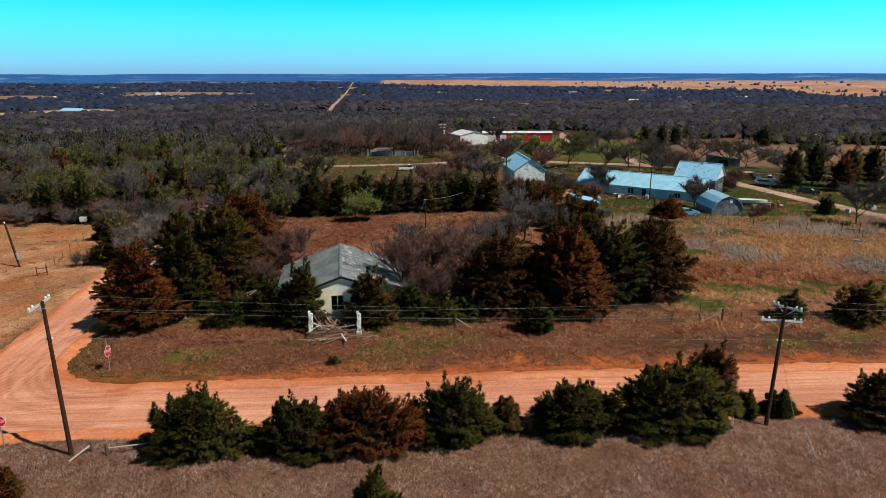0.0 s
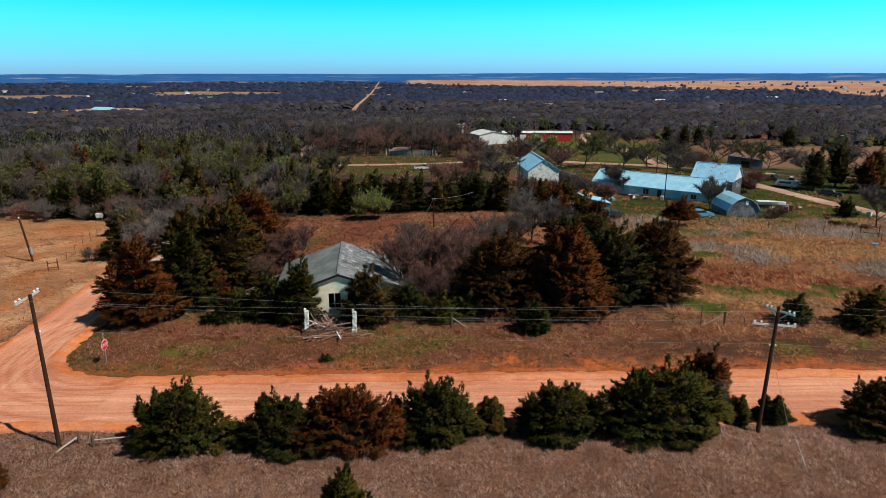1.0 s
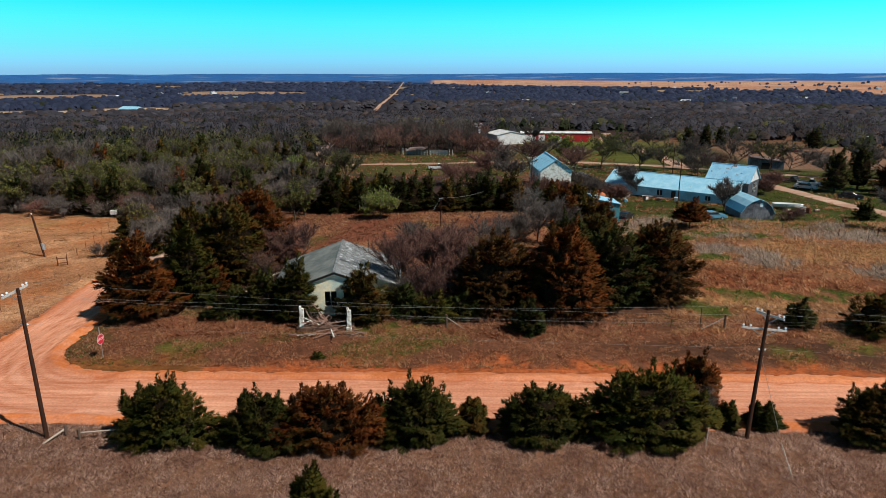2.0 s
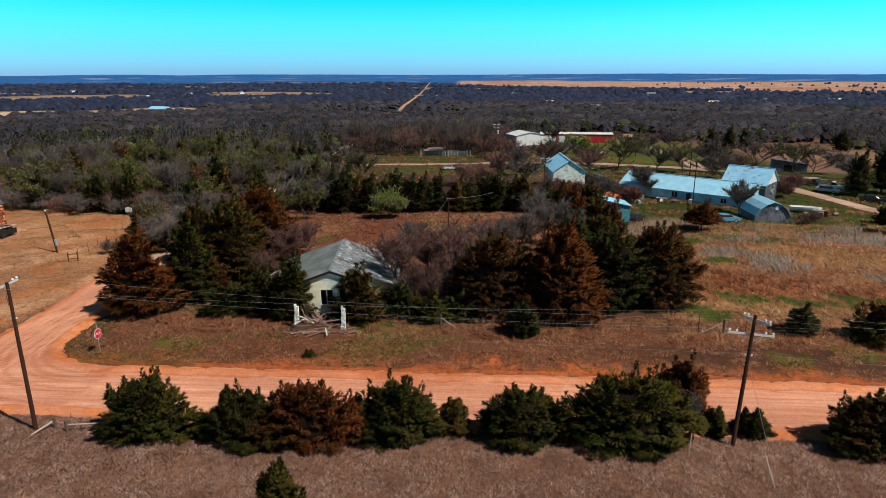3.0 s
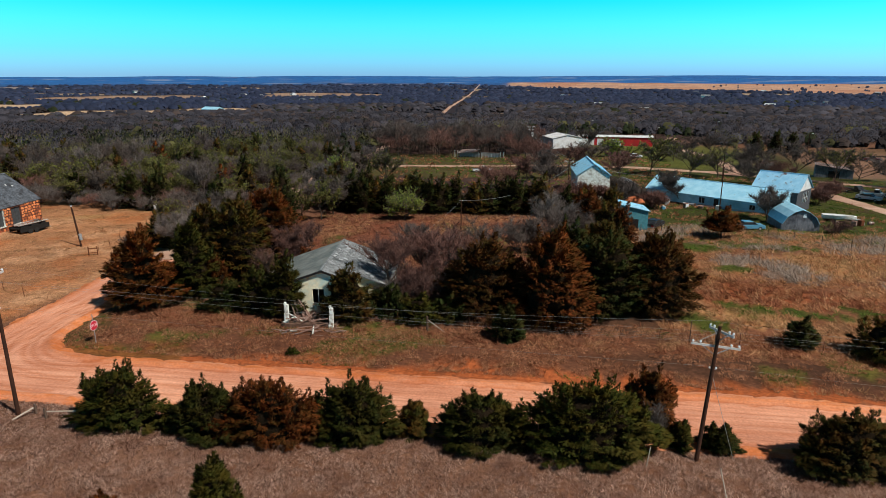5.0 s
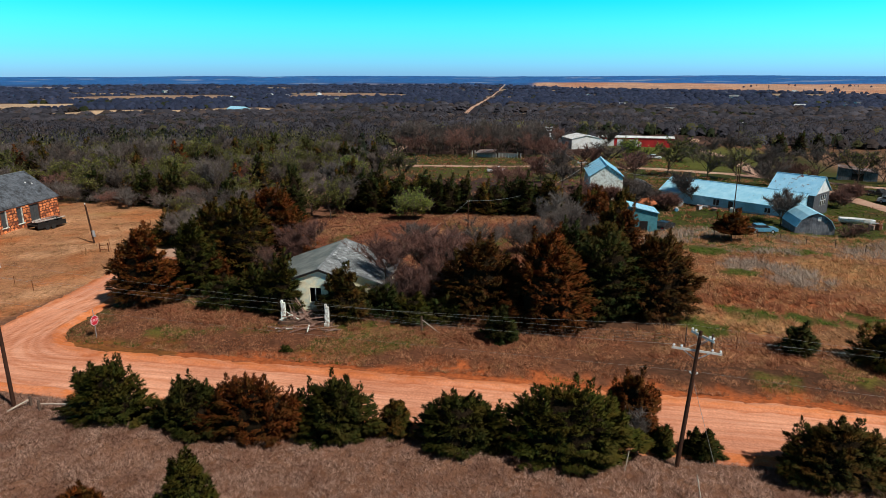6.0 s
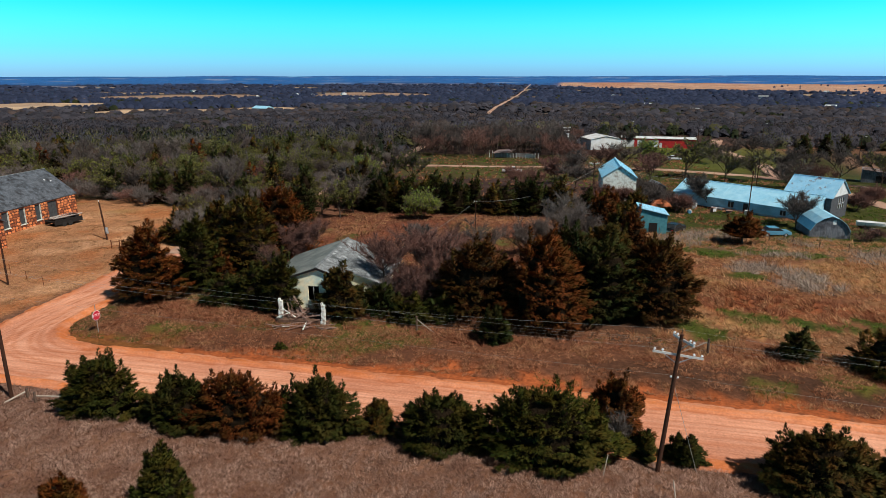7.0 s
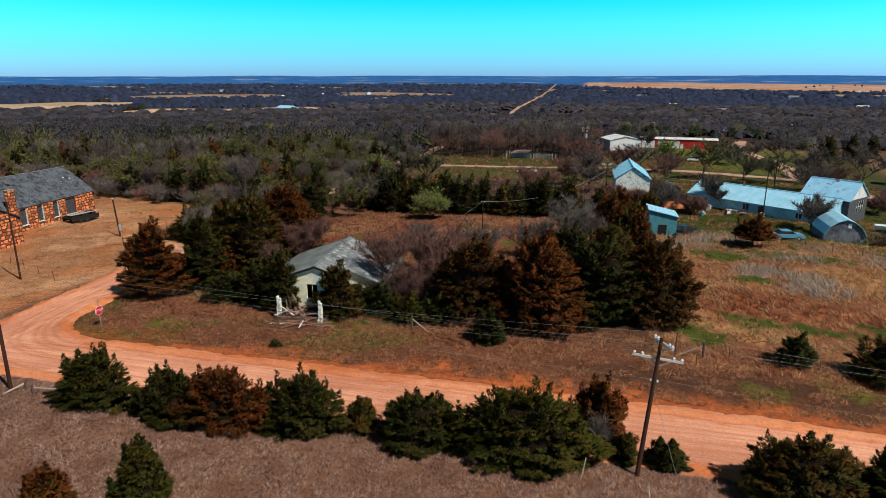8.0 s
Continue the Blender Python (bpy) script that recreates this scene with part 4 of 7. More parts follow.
tufts("verge_straw", "pale straw clumps along the road bank", M_STRAW_WARM, 20000, -30, 60, 49, 64, lambda x, y: verge(x, y) & (((y - road_far(x) < 3.0) & (y - road_far(x) > 1.0) & (wobble(x, y, 2.5, 3) > 0.1)) | ((y - road_far(x) > 6.8) & (wobble(x, y, 4, 0) > 0.35))), 0.42, 0.045, 3, 32)
tufts("pale_weeds", "pale grey dead weeds in the side field", M_STRAW_PALE, 46000, 24, 90, 66, 112, lambda x, y: rfield(x, y) & ((stand("pale", x, y) > 0) | (y > 97) & (wobble(x, y, 9, 3) > 0.35)), 1.05, 0.05, 3, 5, spread=0.3, comb=1.1)
tufts("field_green", "green grass patches in the side field", M_GRASS, 40000, 24, 90, 60, 116, lambda x, y: rfield(x, y) & (green_band(x, y) | (y > 100) & (wobble(x, y, 7, 1) > -0.2)), 0.32, 0.06, 3, 6)
lfield = lambda x, y: (x < -41.5) & (y > 50) & (y < 110) & (x > -20 - y * 0.85)
tufts("meadow_grass", "short tan dry grass in the meadow", M_MEADOW, 130000, -100, -41, 50, 112, lfield, 0.15, 0.05, 2, 7, lie=1.2, comb=1.2, spread=0.22)
tufts("meadow_straw", "pale bleached grass patches in the meadow", M_STRAW_WARM, 44000, -100, -41, 50, 112, lambda x, y: lfield(x, y) & (wobble(x, y, 7, 1) > 0.1), 0.20, 0.05, 3, 17, lie=1.1, comb=1.0, spread=0.3)
clearing = lambda x, y: (x > -30) & (x < 14) & (y > 62) & (y < 122)
tufts("clearing_grass", "reddish brown dry grass in the clearing", M_CLEARING, 46000, -34, 22, 62, 122, clearing, 0.38, 0.06, 3, 8, spread=0.25)
tufts("clearing_straw", "tan dry grass patches in the clearing", M_STRAW_WARM, 22000, -34, 22, 62, 122, lambda x, y: clearing(x, y) & (wobble(x, y, 14, 0) > -0.1), 0.4, 0.07, 3, 9)
yard_zone = lambda x, y: (x > 22) & (x < 110) & (y > 106) & (y < 180) & (np.abs(x - np.interp(y, [92, 108, 125, 145, 160, 178], [86, 80, 77, 73, 69, 66])) > 2.4)
tufts("yard_grass", "green grass and weeds in the farmyard", M_GRASS, 22000, 22, 110, 104, 180, lambda x, y: yard_zone(x, y) & (wobble(x, y, 9, 3) > -0.5), 0.40, 0.10, 3, 10)
tufts("yard_weeds", "tan dead weeds in the farmyard", M_VERGE, 26000, 22, 110, 104, 180, lambda x, y: yard_zone(x, y) & (wobble(x, y, 12, 1) > 0.1), 0.5, 0.08, 3, 11, spread=0.4)
lawn = lambda x, y: (x > LANE(y) + 4) & (x < 45) & (y > 122) & (y < 232) & (np.abs(y - np.interp(x, [-52, -44, -20, 0, 30], [187, 188.5, 193, 198, 200])) > 2.6)
tufts("rough_grass", "rough brown and olive grass beyond the clearing", M_VERGE, 12000, -70, 45, 122, 232, lambda x, y: lawn(x, y) & (wobble(x, y, 11, 0) > -0.5), 0.7, 0.14, 3, 21)
tufts("lawn_grass", "green grass patches along the cross road", M_GRASS, 12000, -70, 45, 150, 235, lambda x, y: lawn(x, y) & (wobble(x, y, 16, 3) > -0.2), 0.45, 0.14, 3, 22)


# ---- building materials ----
M_SHINGLE = surface("grey_shingle", (0.085, 0.105, 0.105), (0.17, 0.20, 0.195), 4.0, (0.24, 0.26, 0.25), 0.5, bump=0.5, stretch=(1, 1, 3))
M_SHINGLE_PALE = surface("worn_pale_shingle", (0.060, 0.070, 0.076), (0.36, 0.39, 0.41), 7.0, (0.10, 0.11, 0.11), 1.4, bump=0.6)
M_SLATE = surface("stained_dark_roof", (0.040, 0.046, 0.056), (0.15, 0.17, 0.20), 3.4, (0.018, 0.018, 0.020), 1.1, bump=0.7, stretch=(1, 1, 2))
M_STUCCO = surface("peeling_stucco", (0.70, 0.64, 0.44), (0.86, 0.82, 0.62), 3.0, (0.46, 0.60, 0.56), 0.9, bump=0.4)
M_CHALK = surface("chalky_white_paint", (0.66, 0.72, 0.68), (0.84, 0.88, 0.84), 4.0, (0.36, 0.34, 0.28), 2.2, bump=0.5)
M_PILLAR = surface("chipped_white_stucco", (0.70, 0.76, 0.72), (0.86, 0.9, 0.86), 5.0, (0.20, 0.13, 0.09), 2.4, bump=0.8, dist=0.05)
M_BOARD = surface("weathered_board", (0.11, 0.052, 0.040), (0.31, 0.185, 0.145), 5.0, (0.36, 0.27, 0.235), 1.6, bump=0.5, stretch=(4, 4, 4))
M_WHITE = surface("white_painted_metal", (0.62, 0.65, 0.67), (0.80, 0.82, 0.83), 1.4, (0.50, 0.50, 0.48), 0.5, rough=0.55, spec=0.4)
M_RED = surface("red_painted_metal", (0.42, 0.018, 0.022), (0.56, 0.035, 0.035), 1.2, (0.33, 0.02, 0.02), 0.4, rough=0.55)
M_SIDING = surface("pale_blue_siding", (0.30, 0.58, 0.74), (0.42, 0.70, 0.84), 2.0, (0.22, 0.42, 0.54), 0.35, rough=0.7)
M_GREYSIDE = surface("dark_grey_siding", (0.045, 0.048, 0.055), (0.10, 0.105, 0.12), 3.0)
M_BARNGREY = surface("weathered_grey_barn_wood", (0.10, 0.105, 0.125), (0.24, 0.25, 0.28), 1.6, (0.06, 0.065, 0.08), 0.8, bump=0.5, stretch=(3, 3, 0.5))
M_TEAL = surface("teal_painted_boards", (0.045, 0.19, 0.24), (0.09, 0.30, 0.36), 2.0)
M_CONCRETE = surface("old_concrete", (0.24, 0.22, 0.20), (0.42, 0.39, 0.36), 3.0, (0.16, 0.13, 0.11), 0.7)
M_GLASS = surface("dusty_dark_glass", (0.012, 0.014, 0.017), (0.035, 0.04, 0.045), 2.0, rough=0.2, bump=0.0, spec=0.5)
M_SCREEN = surface("grey_window_board", (0.035, 0.04, 0.045), (0.075, 0.08, 0.085), 2.0)
M_TYRE = surface("black_rubber", (0.012, 0.012, 0.012), (0.03, 0.03, 0.03), 8.0)
M_RUSTROOF = surface("rusty_roof_sheet", (0.12, 0.055, 0.04), (0.30, 0.22, 0.19), 1.5, (0.36, 0.36, 0.38), 0.8, metal=0.2)


def ribbed_metal(name, c1, c2, stain, rust=0.60):
    """Roof sheet: ribs run down the slope, with streaks of rust."""
    m, nt, bsdf = tree_of(name)
    f = noisy(nt, 0.8, 5.0, 0.6)
    col = mixer(nt, ramped(nt, f, 0.35, 0.65), c1, c2)
    col = mixer(nt, ramped(nt, noisy(nt, 0.5, 6.0, 0.7, (2.0, 2.0, 0.6)), rust, rust + 0.07), col, stain)
    nt.links.new(col, bsdf.inputs["Base Color"])
    bsdf.inputs["Roughness"].default_value, bsdf.inputs["Metallic"].default_value = 0.45, 0.0
    bumped(nt, bsdf, f, 0.15, 0.02)
    return m


# metal sheet with the sky's blue reflection put into its base colour
M_BLUE = ribbed_metal("sky_tinted_roof_sheet", (0.27, 0.58, 0.76), (0.40, 0.70, 0.86), (0.16, 0.075, 0.05), 0.66)
M_BLUE_RUST = ribbed_metal("sky_tinted_rusted_roof_sheet", (0.24, 0.52, 0.72), (0.36, 0.64, 0.82), (0.17, 0.06, 0.05), 0.58)


def stone_material():
    m, nt, bsdf = tree_of("orange_sandstone")
    o = nt.nodes.new("ShaderNodeObjectInfo")
    f = noisy(nt, 4.0, 5.0, 0.65)
    col = mixer(nt, o.outputs["Random"], (0.17, 0.040, 0.018), (0.95, 0.34, 0.125))
    col = mixer(nt, ramped(nt, f, 0.45, 0.8), col, (0.46, 0.12, 0.04))
    nt.links.new(col, bsdf.inputs["Base Color"])
    bsdf.inputs["Roughness"].default_value = 0.9
    bumped(nt, bsdf, f, 0.5, 0.03)
    return m


M_STONE = stone_material()
M_MORTAR = surface("dark_mortar", (0.085, 0.030, 0.018), (0.18, 0.062, 0.036), 3.0)


def roof_side(parent, x0, z0, x1, z1, y0, y1, material, t=0.07, ribs=0, name="roof", label=""):
    """One slope of a roof, from ridge (x0, z0) to eave (x1, z1), with raised ribs down it."""
    bm = bmesh.new()
    slab(bm, [(x0, y0, z0), (x1, y0, z1), (x1, y1, z1), (x0, y1, z0)], t)
    ob = part(name, bm, material, parent, label)
    if ribs:
        n = int((y1 - y0) / ribs)
        me = None
        for i in range(n + 1):
            y = y0 + (y1 - y0) * i / n
            if me is None:
                bm = bmesh.new()
                beam(bm, (x0, 0, z0 + 0.015), (x1, 0, z1 + 0.015), 0.06, 0.05)
                rib = part("rib", bm, material, ob)
                me = rib.data
            else:
                rib = new("rib", me)
                rib.parent = ob
            rib.location = (0, y, 0)
    return ob


def wall_quad(parent, a, b, z0, z1, t, material, holes=(), name="wall", label="", tops=None):
    """A wall from a to b (plan), t thick inwards (to the left of a-b), with rectangular holes (s0, s1, z0, z1) along it.
    tops: heights at both ends where the top slopes."""
    a, b = Vector(a), Vector(b)
    u = (b - a).normalized()
    ln = (b - a).length
    n = Vector((-u.y, u.x)) * t
    xs = sorted({0, ln, *[h[0] for h in holes], *[h[1] for h in holes]})
    bm = bmesh.new()

    def block(s0, s1, c0, c1, d0=None, d1=None):
        d0, d1 = c1 if d0 is None else d0, c1 if d1 is None else d1
        p, q = a + u * s0, a + u * s1
        v = [bm.verts.new((k.x, k.y, z)) for k, z in ((p, c0), (q, c0), (q, d1), (p, d0))]
        w = [bm.verts.new((k.x + n.x, k.y + n.y, z)) for k, z in ((p, c0), (q, c0), (q, d1), (p, d0))]
        for i in range(4):
            bm.faces.new((v[i], v[(i + 1) % 4], w[(i + 1) % 4], w[i]))
        bm.faces.new(v)
        bm.faces.new(w[::-1])
    for s0, s1 in zip(xs, xs[1:]):
        hs = sorted([h for h in holes if h[0] <= s0 and h[1] >= s1], key=lambda h: h[2])
        z = z0
        for h in hs:
            if h[2] > z:
                block(s0, s1, z, h[2])
            z = h[3]
        if tops:
            t0, t1 = (tops[0] + (tops[1] - tops[0]) * s / ln for s in (s0, s1))
            block(s0, s1, z, z1, t0, t1)
        elif z < z1:
            block(s0, s1, z, z1)
    return part(name, bm, material, parent, label)


M_DIRTY = surface("dirty_porch_floor", (0.10, 0.055, 0.038), (0.22, 0.13, 0.09), 3.0, (0.07, 0.04, 0.03), 0.8)


# ---- ruined house ----
def ruined_house():
    ob = thing("ruined_house", pose(-10.2, 60.5, 0, 0, 0, 8.8), "abandoned one-storey house with peeling cream stucco and a collapsed porch", "house")
    L, W, FRONT = 12.3, 6.3, 2.8
    slope = 0.36
    top = lambda x: 5.0 - slope * abs(x)
    # walls, outer faces clockwise from the front
    part("foundation", solid(-W - 0.05, FRONT, -0.4, W + 0.05, L, 0.45), M_CONCRETE, ob)
    part("porch_floor", solid(-3.5, -3.1, -0.4, 2.0, FRONT - 0.01, 0.40, bevel=0.03), M_DIRTY, ob, "dirt-covered brown porch floor")
    bay = (-3.0, 2.2)
    holes = [(1.95, 3.15, 1.35, 2.95), (3.85, 4.8, 0.42, 2.75)]
    wall_quad(ob, (bay[0], 0.2), (bay[1], 0.2), 0.4, 3.9, 0.22, M_STUCCO, holes, label="cream stucco front wall with mint paint patches")
    bm = bmesh.new()
    prism(bm, [(bay[0], 3.9), (bay[1], 3.9), (bay[1], top(bay[1]) - 0.12), (0, 4.88), (bay[0], top(bay[0]) - 0.12)], 0.2, 0.42)
    part("gable_wall", bm, M_STUCCO, ob)
    for x in bay:
        s = 1 if x < 0 else -1
        part("wall", solid(min(x, x + 0.22 * s), 0.42, 0.4, max(x, x + 0.22 * s), FRONT, top(x) - 0.15), M_STUCCO, ob)
    for s in (-1, 1):
        wall_quad(ob, (s * W, L) if s < 0 else (s * W, FRONT), (s * W, FRONT) if s < 0 else (s * W, L), 0.4, top(W) - 0.1, 0.22, M_STUCCO,
                  [(2.5, 3.6, 1.0, 2.2), (6.5, 7.6, 1.0, 2.2)])
        x0 = bay[0] if s < 0 else bay[1]
        wall_quad(ob, (s * W, FRONT) if s < 0 else (x0, FRONT), (x0, FRONT) if s < 0 else (s * W, FRONT), 0.4, top(W) - 0.1, 0.22, M_STUCCO,
                  [(1.0, 2.1, 1.1, 2.3)], tops=(top(W) - 0.1, top(x0) - 0.15) if s < 0 else (top(x0) - 0.15, top(W) - 0.1))
    bm = bmesh.new()
    prism(bm, [(-W, 0.4), (W, 0.4), (W, top(W) - 0.1), (0, 4.88), (-W, top(W) - 0.1)], L - 0.22, L)
    part("wall", bm, M_STUCCO, ob)
    part("ceiling_board", solid(-W + 0.25, FRONT + 0.3, 2.42, W - 0.25, L - 0.25, 2.5), M_DARK, ob)
    # openings
    fr = part("window", solid(-1.07, 0.24, 1.33, 0.17, 0.32, 1.40), M_CHALK, ob, "broken front window with a dark room behind")
    part("mullion", solid(-0.47, 0.26, 1.40, -0.42, 0.31, 2.95), M_CHALK, fr)
    # near-black panels stand for the shade of the rooms behind the openings
    part("door_leaf", solid(0.9, 0.55, 0.42, 1.75, 0.6, 2.6), M_DARK, ob, "near-black panel for the shade inside the open doorway")
    part("back_board", solid(bay[0] + 0.25, 1.9, 0.41, bay[1] - 0.25, 1.95, 3.6), M_DARK, ob)
    # roof: main slopes and the narrower front wing
    ov = 0.45
    left = roof_side(ob, 0, 5.06, -W - ov, 5.06 - slope * (W + ov), FRONT - 0.4, L + 0.4, M_SHINGLE, 0.12, label="grey-green asphalt roof slope")
    right = roof_side(ob, 0, 5.06, W + ov, 5.06 - slope * (W + ov), FRONT - 0.4, L + 0.4, M_SHINGLE_PALE, 0.12, label="worn roof slope with bleached torn shingles")
    roof_side(ob, 0, 5.06, bay[0] - 0.35, 5.06 - slope * (0.35 - bay[0]), -0.02, FRONT - 0.4, M_SHINGLE, 0.12)
    roof_side(ob, 0, 5.06, bay[1] + 0.35, 5.06 - slope * (bay[1] + 0.35), -0.02, FRONT - 0.4, M_SHINGLE_PALE, 0.12)
    bm = bmesh.new()
    beam(bm, (0, -0.04, 5.08), (0, L + 0.42, 5.08), 0.28, 0.07)
    part("ridge_cap", bm, M_SHINGLE_PALE, ob, "bleached ridge cap")
    for s, x in ((-1, bay[0] - 0.35), (1, bay[1] + 0.35)):
        bm = bmesh.new()
        beam(bm, (0, -0.06, 4.93), (x, -0.06, 4.93 - slope * abs(x)), 0.05, 0.22)
        part("fascia", bm, M_DARK, ob)
    # torn shingles left on the bleached slope
    rng = random.Random(4)
    base = None
    ang = math.degrees(math.atan(slope))
    for i in range(17):
        for j in range(22):
            if rng.random() < 0.36:
                continue
            d = 0.2 + i * 0.41 + rng.uniform(-0.04, 0.04)
            y = FRONT - 0.3 + j * 0.46 + rng.uniform(-0.1, 0.1) + (0.2 if i % 2 else 0)
            if d > W + 0.3 or y > L + 0.1:
                continue
            m = pose(d, y, 5.075 - slope * d, 0, ang + rng.uniform(-1, 3), rng.uniform(-5, 5)) @ Matrix.Diagonal((1, rng.uniform(0.7, 1.3), 1, 1))
            if base is None:
                sh = part("shingle", solid(-0.22, -0.21, 0, 0.22, 0.21, 0.018), M_TORN, right)
                base = sh.data
            else:
                sh = new("shingle", base)
                sh.parent = right
            sh.matrix_local = m
    # porch pillars, jagged at the top
    for x, y, hh in ((-3.05, -2.55, 2.25), (1.55, -3.0, 2.15)):
        bm = bmesh.new()
        box(bm, x - 0.22, y - 0.2, -0.2, x + 0.20, y + 0.2, hh * 0.62, bevel=0.04)
        box(bm, x - 0.17, y - 0.2, hh * 0.62 - 0.01, x + 0.23, y + 0.17, hh, bevel=0.04)
        box(bm, x - 0.2, y - 0.18, hh, x + 0.02, y + 0.16, hh + 0.22, bevel=0.02)
        box(bm, x - 0.29, y - 0.27, -0.2, x + 0.24, y + 0.27, 0.42, bevel=0.06)
        part("pillar", bm, M_PILLAR, ob, "battered white porch pillar")
    return ob


def torn_material():
    m, nt, bsdf = tree_of("torn_shingle")
    o = nt.nodes.new("ShaderNodeObjectInfo")
    col = mixer(nt, ramped(nt, o.outputs["Random"], 0.70, 1.0), (0.075, 0.085, 0.09), (0.44, 0.47, 0.50))
    col = mixer(nt, ramped(nt, noisy(nt, 9.0, 6.0, 0.75), 0.48, 0.60), col, (0.38, 0.41, 0.43))
    nt.links.new(col, bsdf.inputs["Base Color"])
    bsdf.inputs["Roughness"].default_value = 0.9
    return m


M_TORN = torn_material()
ruined_house()


def fallen_boards():
    """Rafters and boards of the collapsed porch, one by one."""
    rng = random.Random(9)
    H = pose(-10.2, 60.5, 0, 0, 0, 8.8)
    for i in range(58):
        if i < 9:      # rafters that lean from the wall down onto the porch floor
            x = rng.uniform(-3.0, 0.6)
            a = Vector((-3.0 + rng.uniform(0.0, 0.9), rng.uniform(-1.2, -0.1), rng.uniform(1.3, 2.4)))
            b = Vector((-2.2 + rng.uniform(0.2, 2.2), rng.uniform(-2.6, -1.2), 0.46))
        elif i < 40:    # a heap on the porch
            c = Vector((rng.uniform(-2.9, 1.4), rng.uniform(-3.2, -0.5), 0.45 + rng.uniform(0, 0.6)))
            d = Vector((rng.uniform(-1, 1), rng.uniform(-1, 1), rng.uniform(-0.25, 0.25))).normalized() * rng.uniform(0.5, 1.5)
            d.z = max(d.z, 0.46 - c.z)
            a, b = c + d, c - d * 0.6
            b.z = max(b.z, 0.46)
        else:           # boards spilled on the grass in front
            c = Vector((rng.uniform(-4.4, 2.6), rng.uniform(-4.6, -3.3), 0.12 + rng.uniform(0, 0.3)))
            d = Vector((rng.uniform(-1, 1), rng.uniform(-0.4, 0.4), rng.uniform(-0.08, 0.08))).normalized() * rng.uniform(0.4, 1.4)
            a, b = c + d, c - d
        bm = bmesh.new()
        beam(bm, (0, 0, 0), b - a, rng.uniform(0.08, 0.18), 0.045)
        ob = part("fallen_board", bm, M_CHALK if rng.random() < 0.06 else M_BOARD)
        ob.matrix_world = H @ Matrix.Translation(a)
        tagged(ob, "broken weathered board from the collapsed porch roof", "board", "fallen porch boards")


fallen_boards()


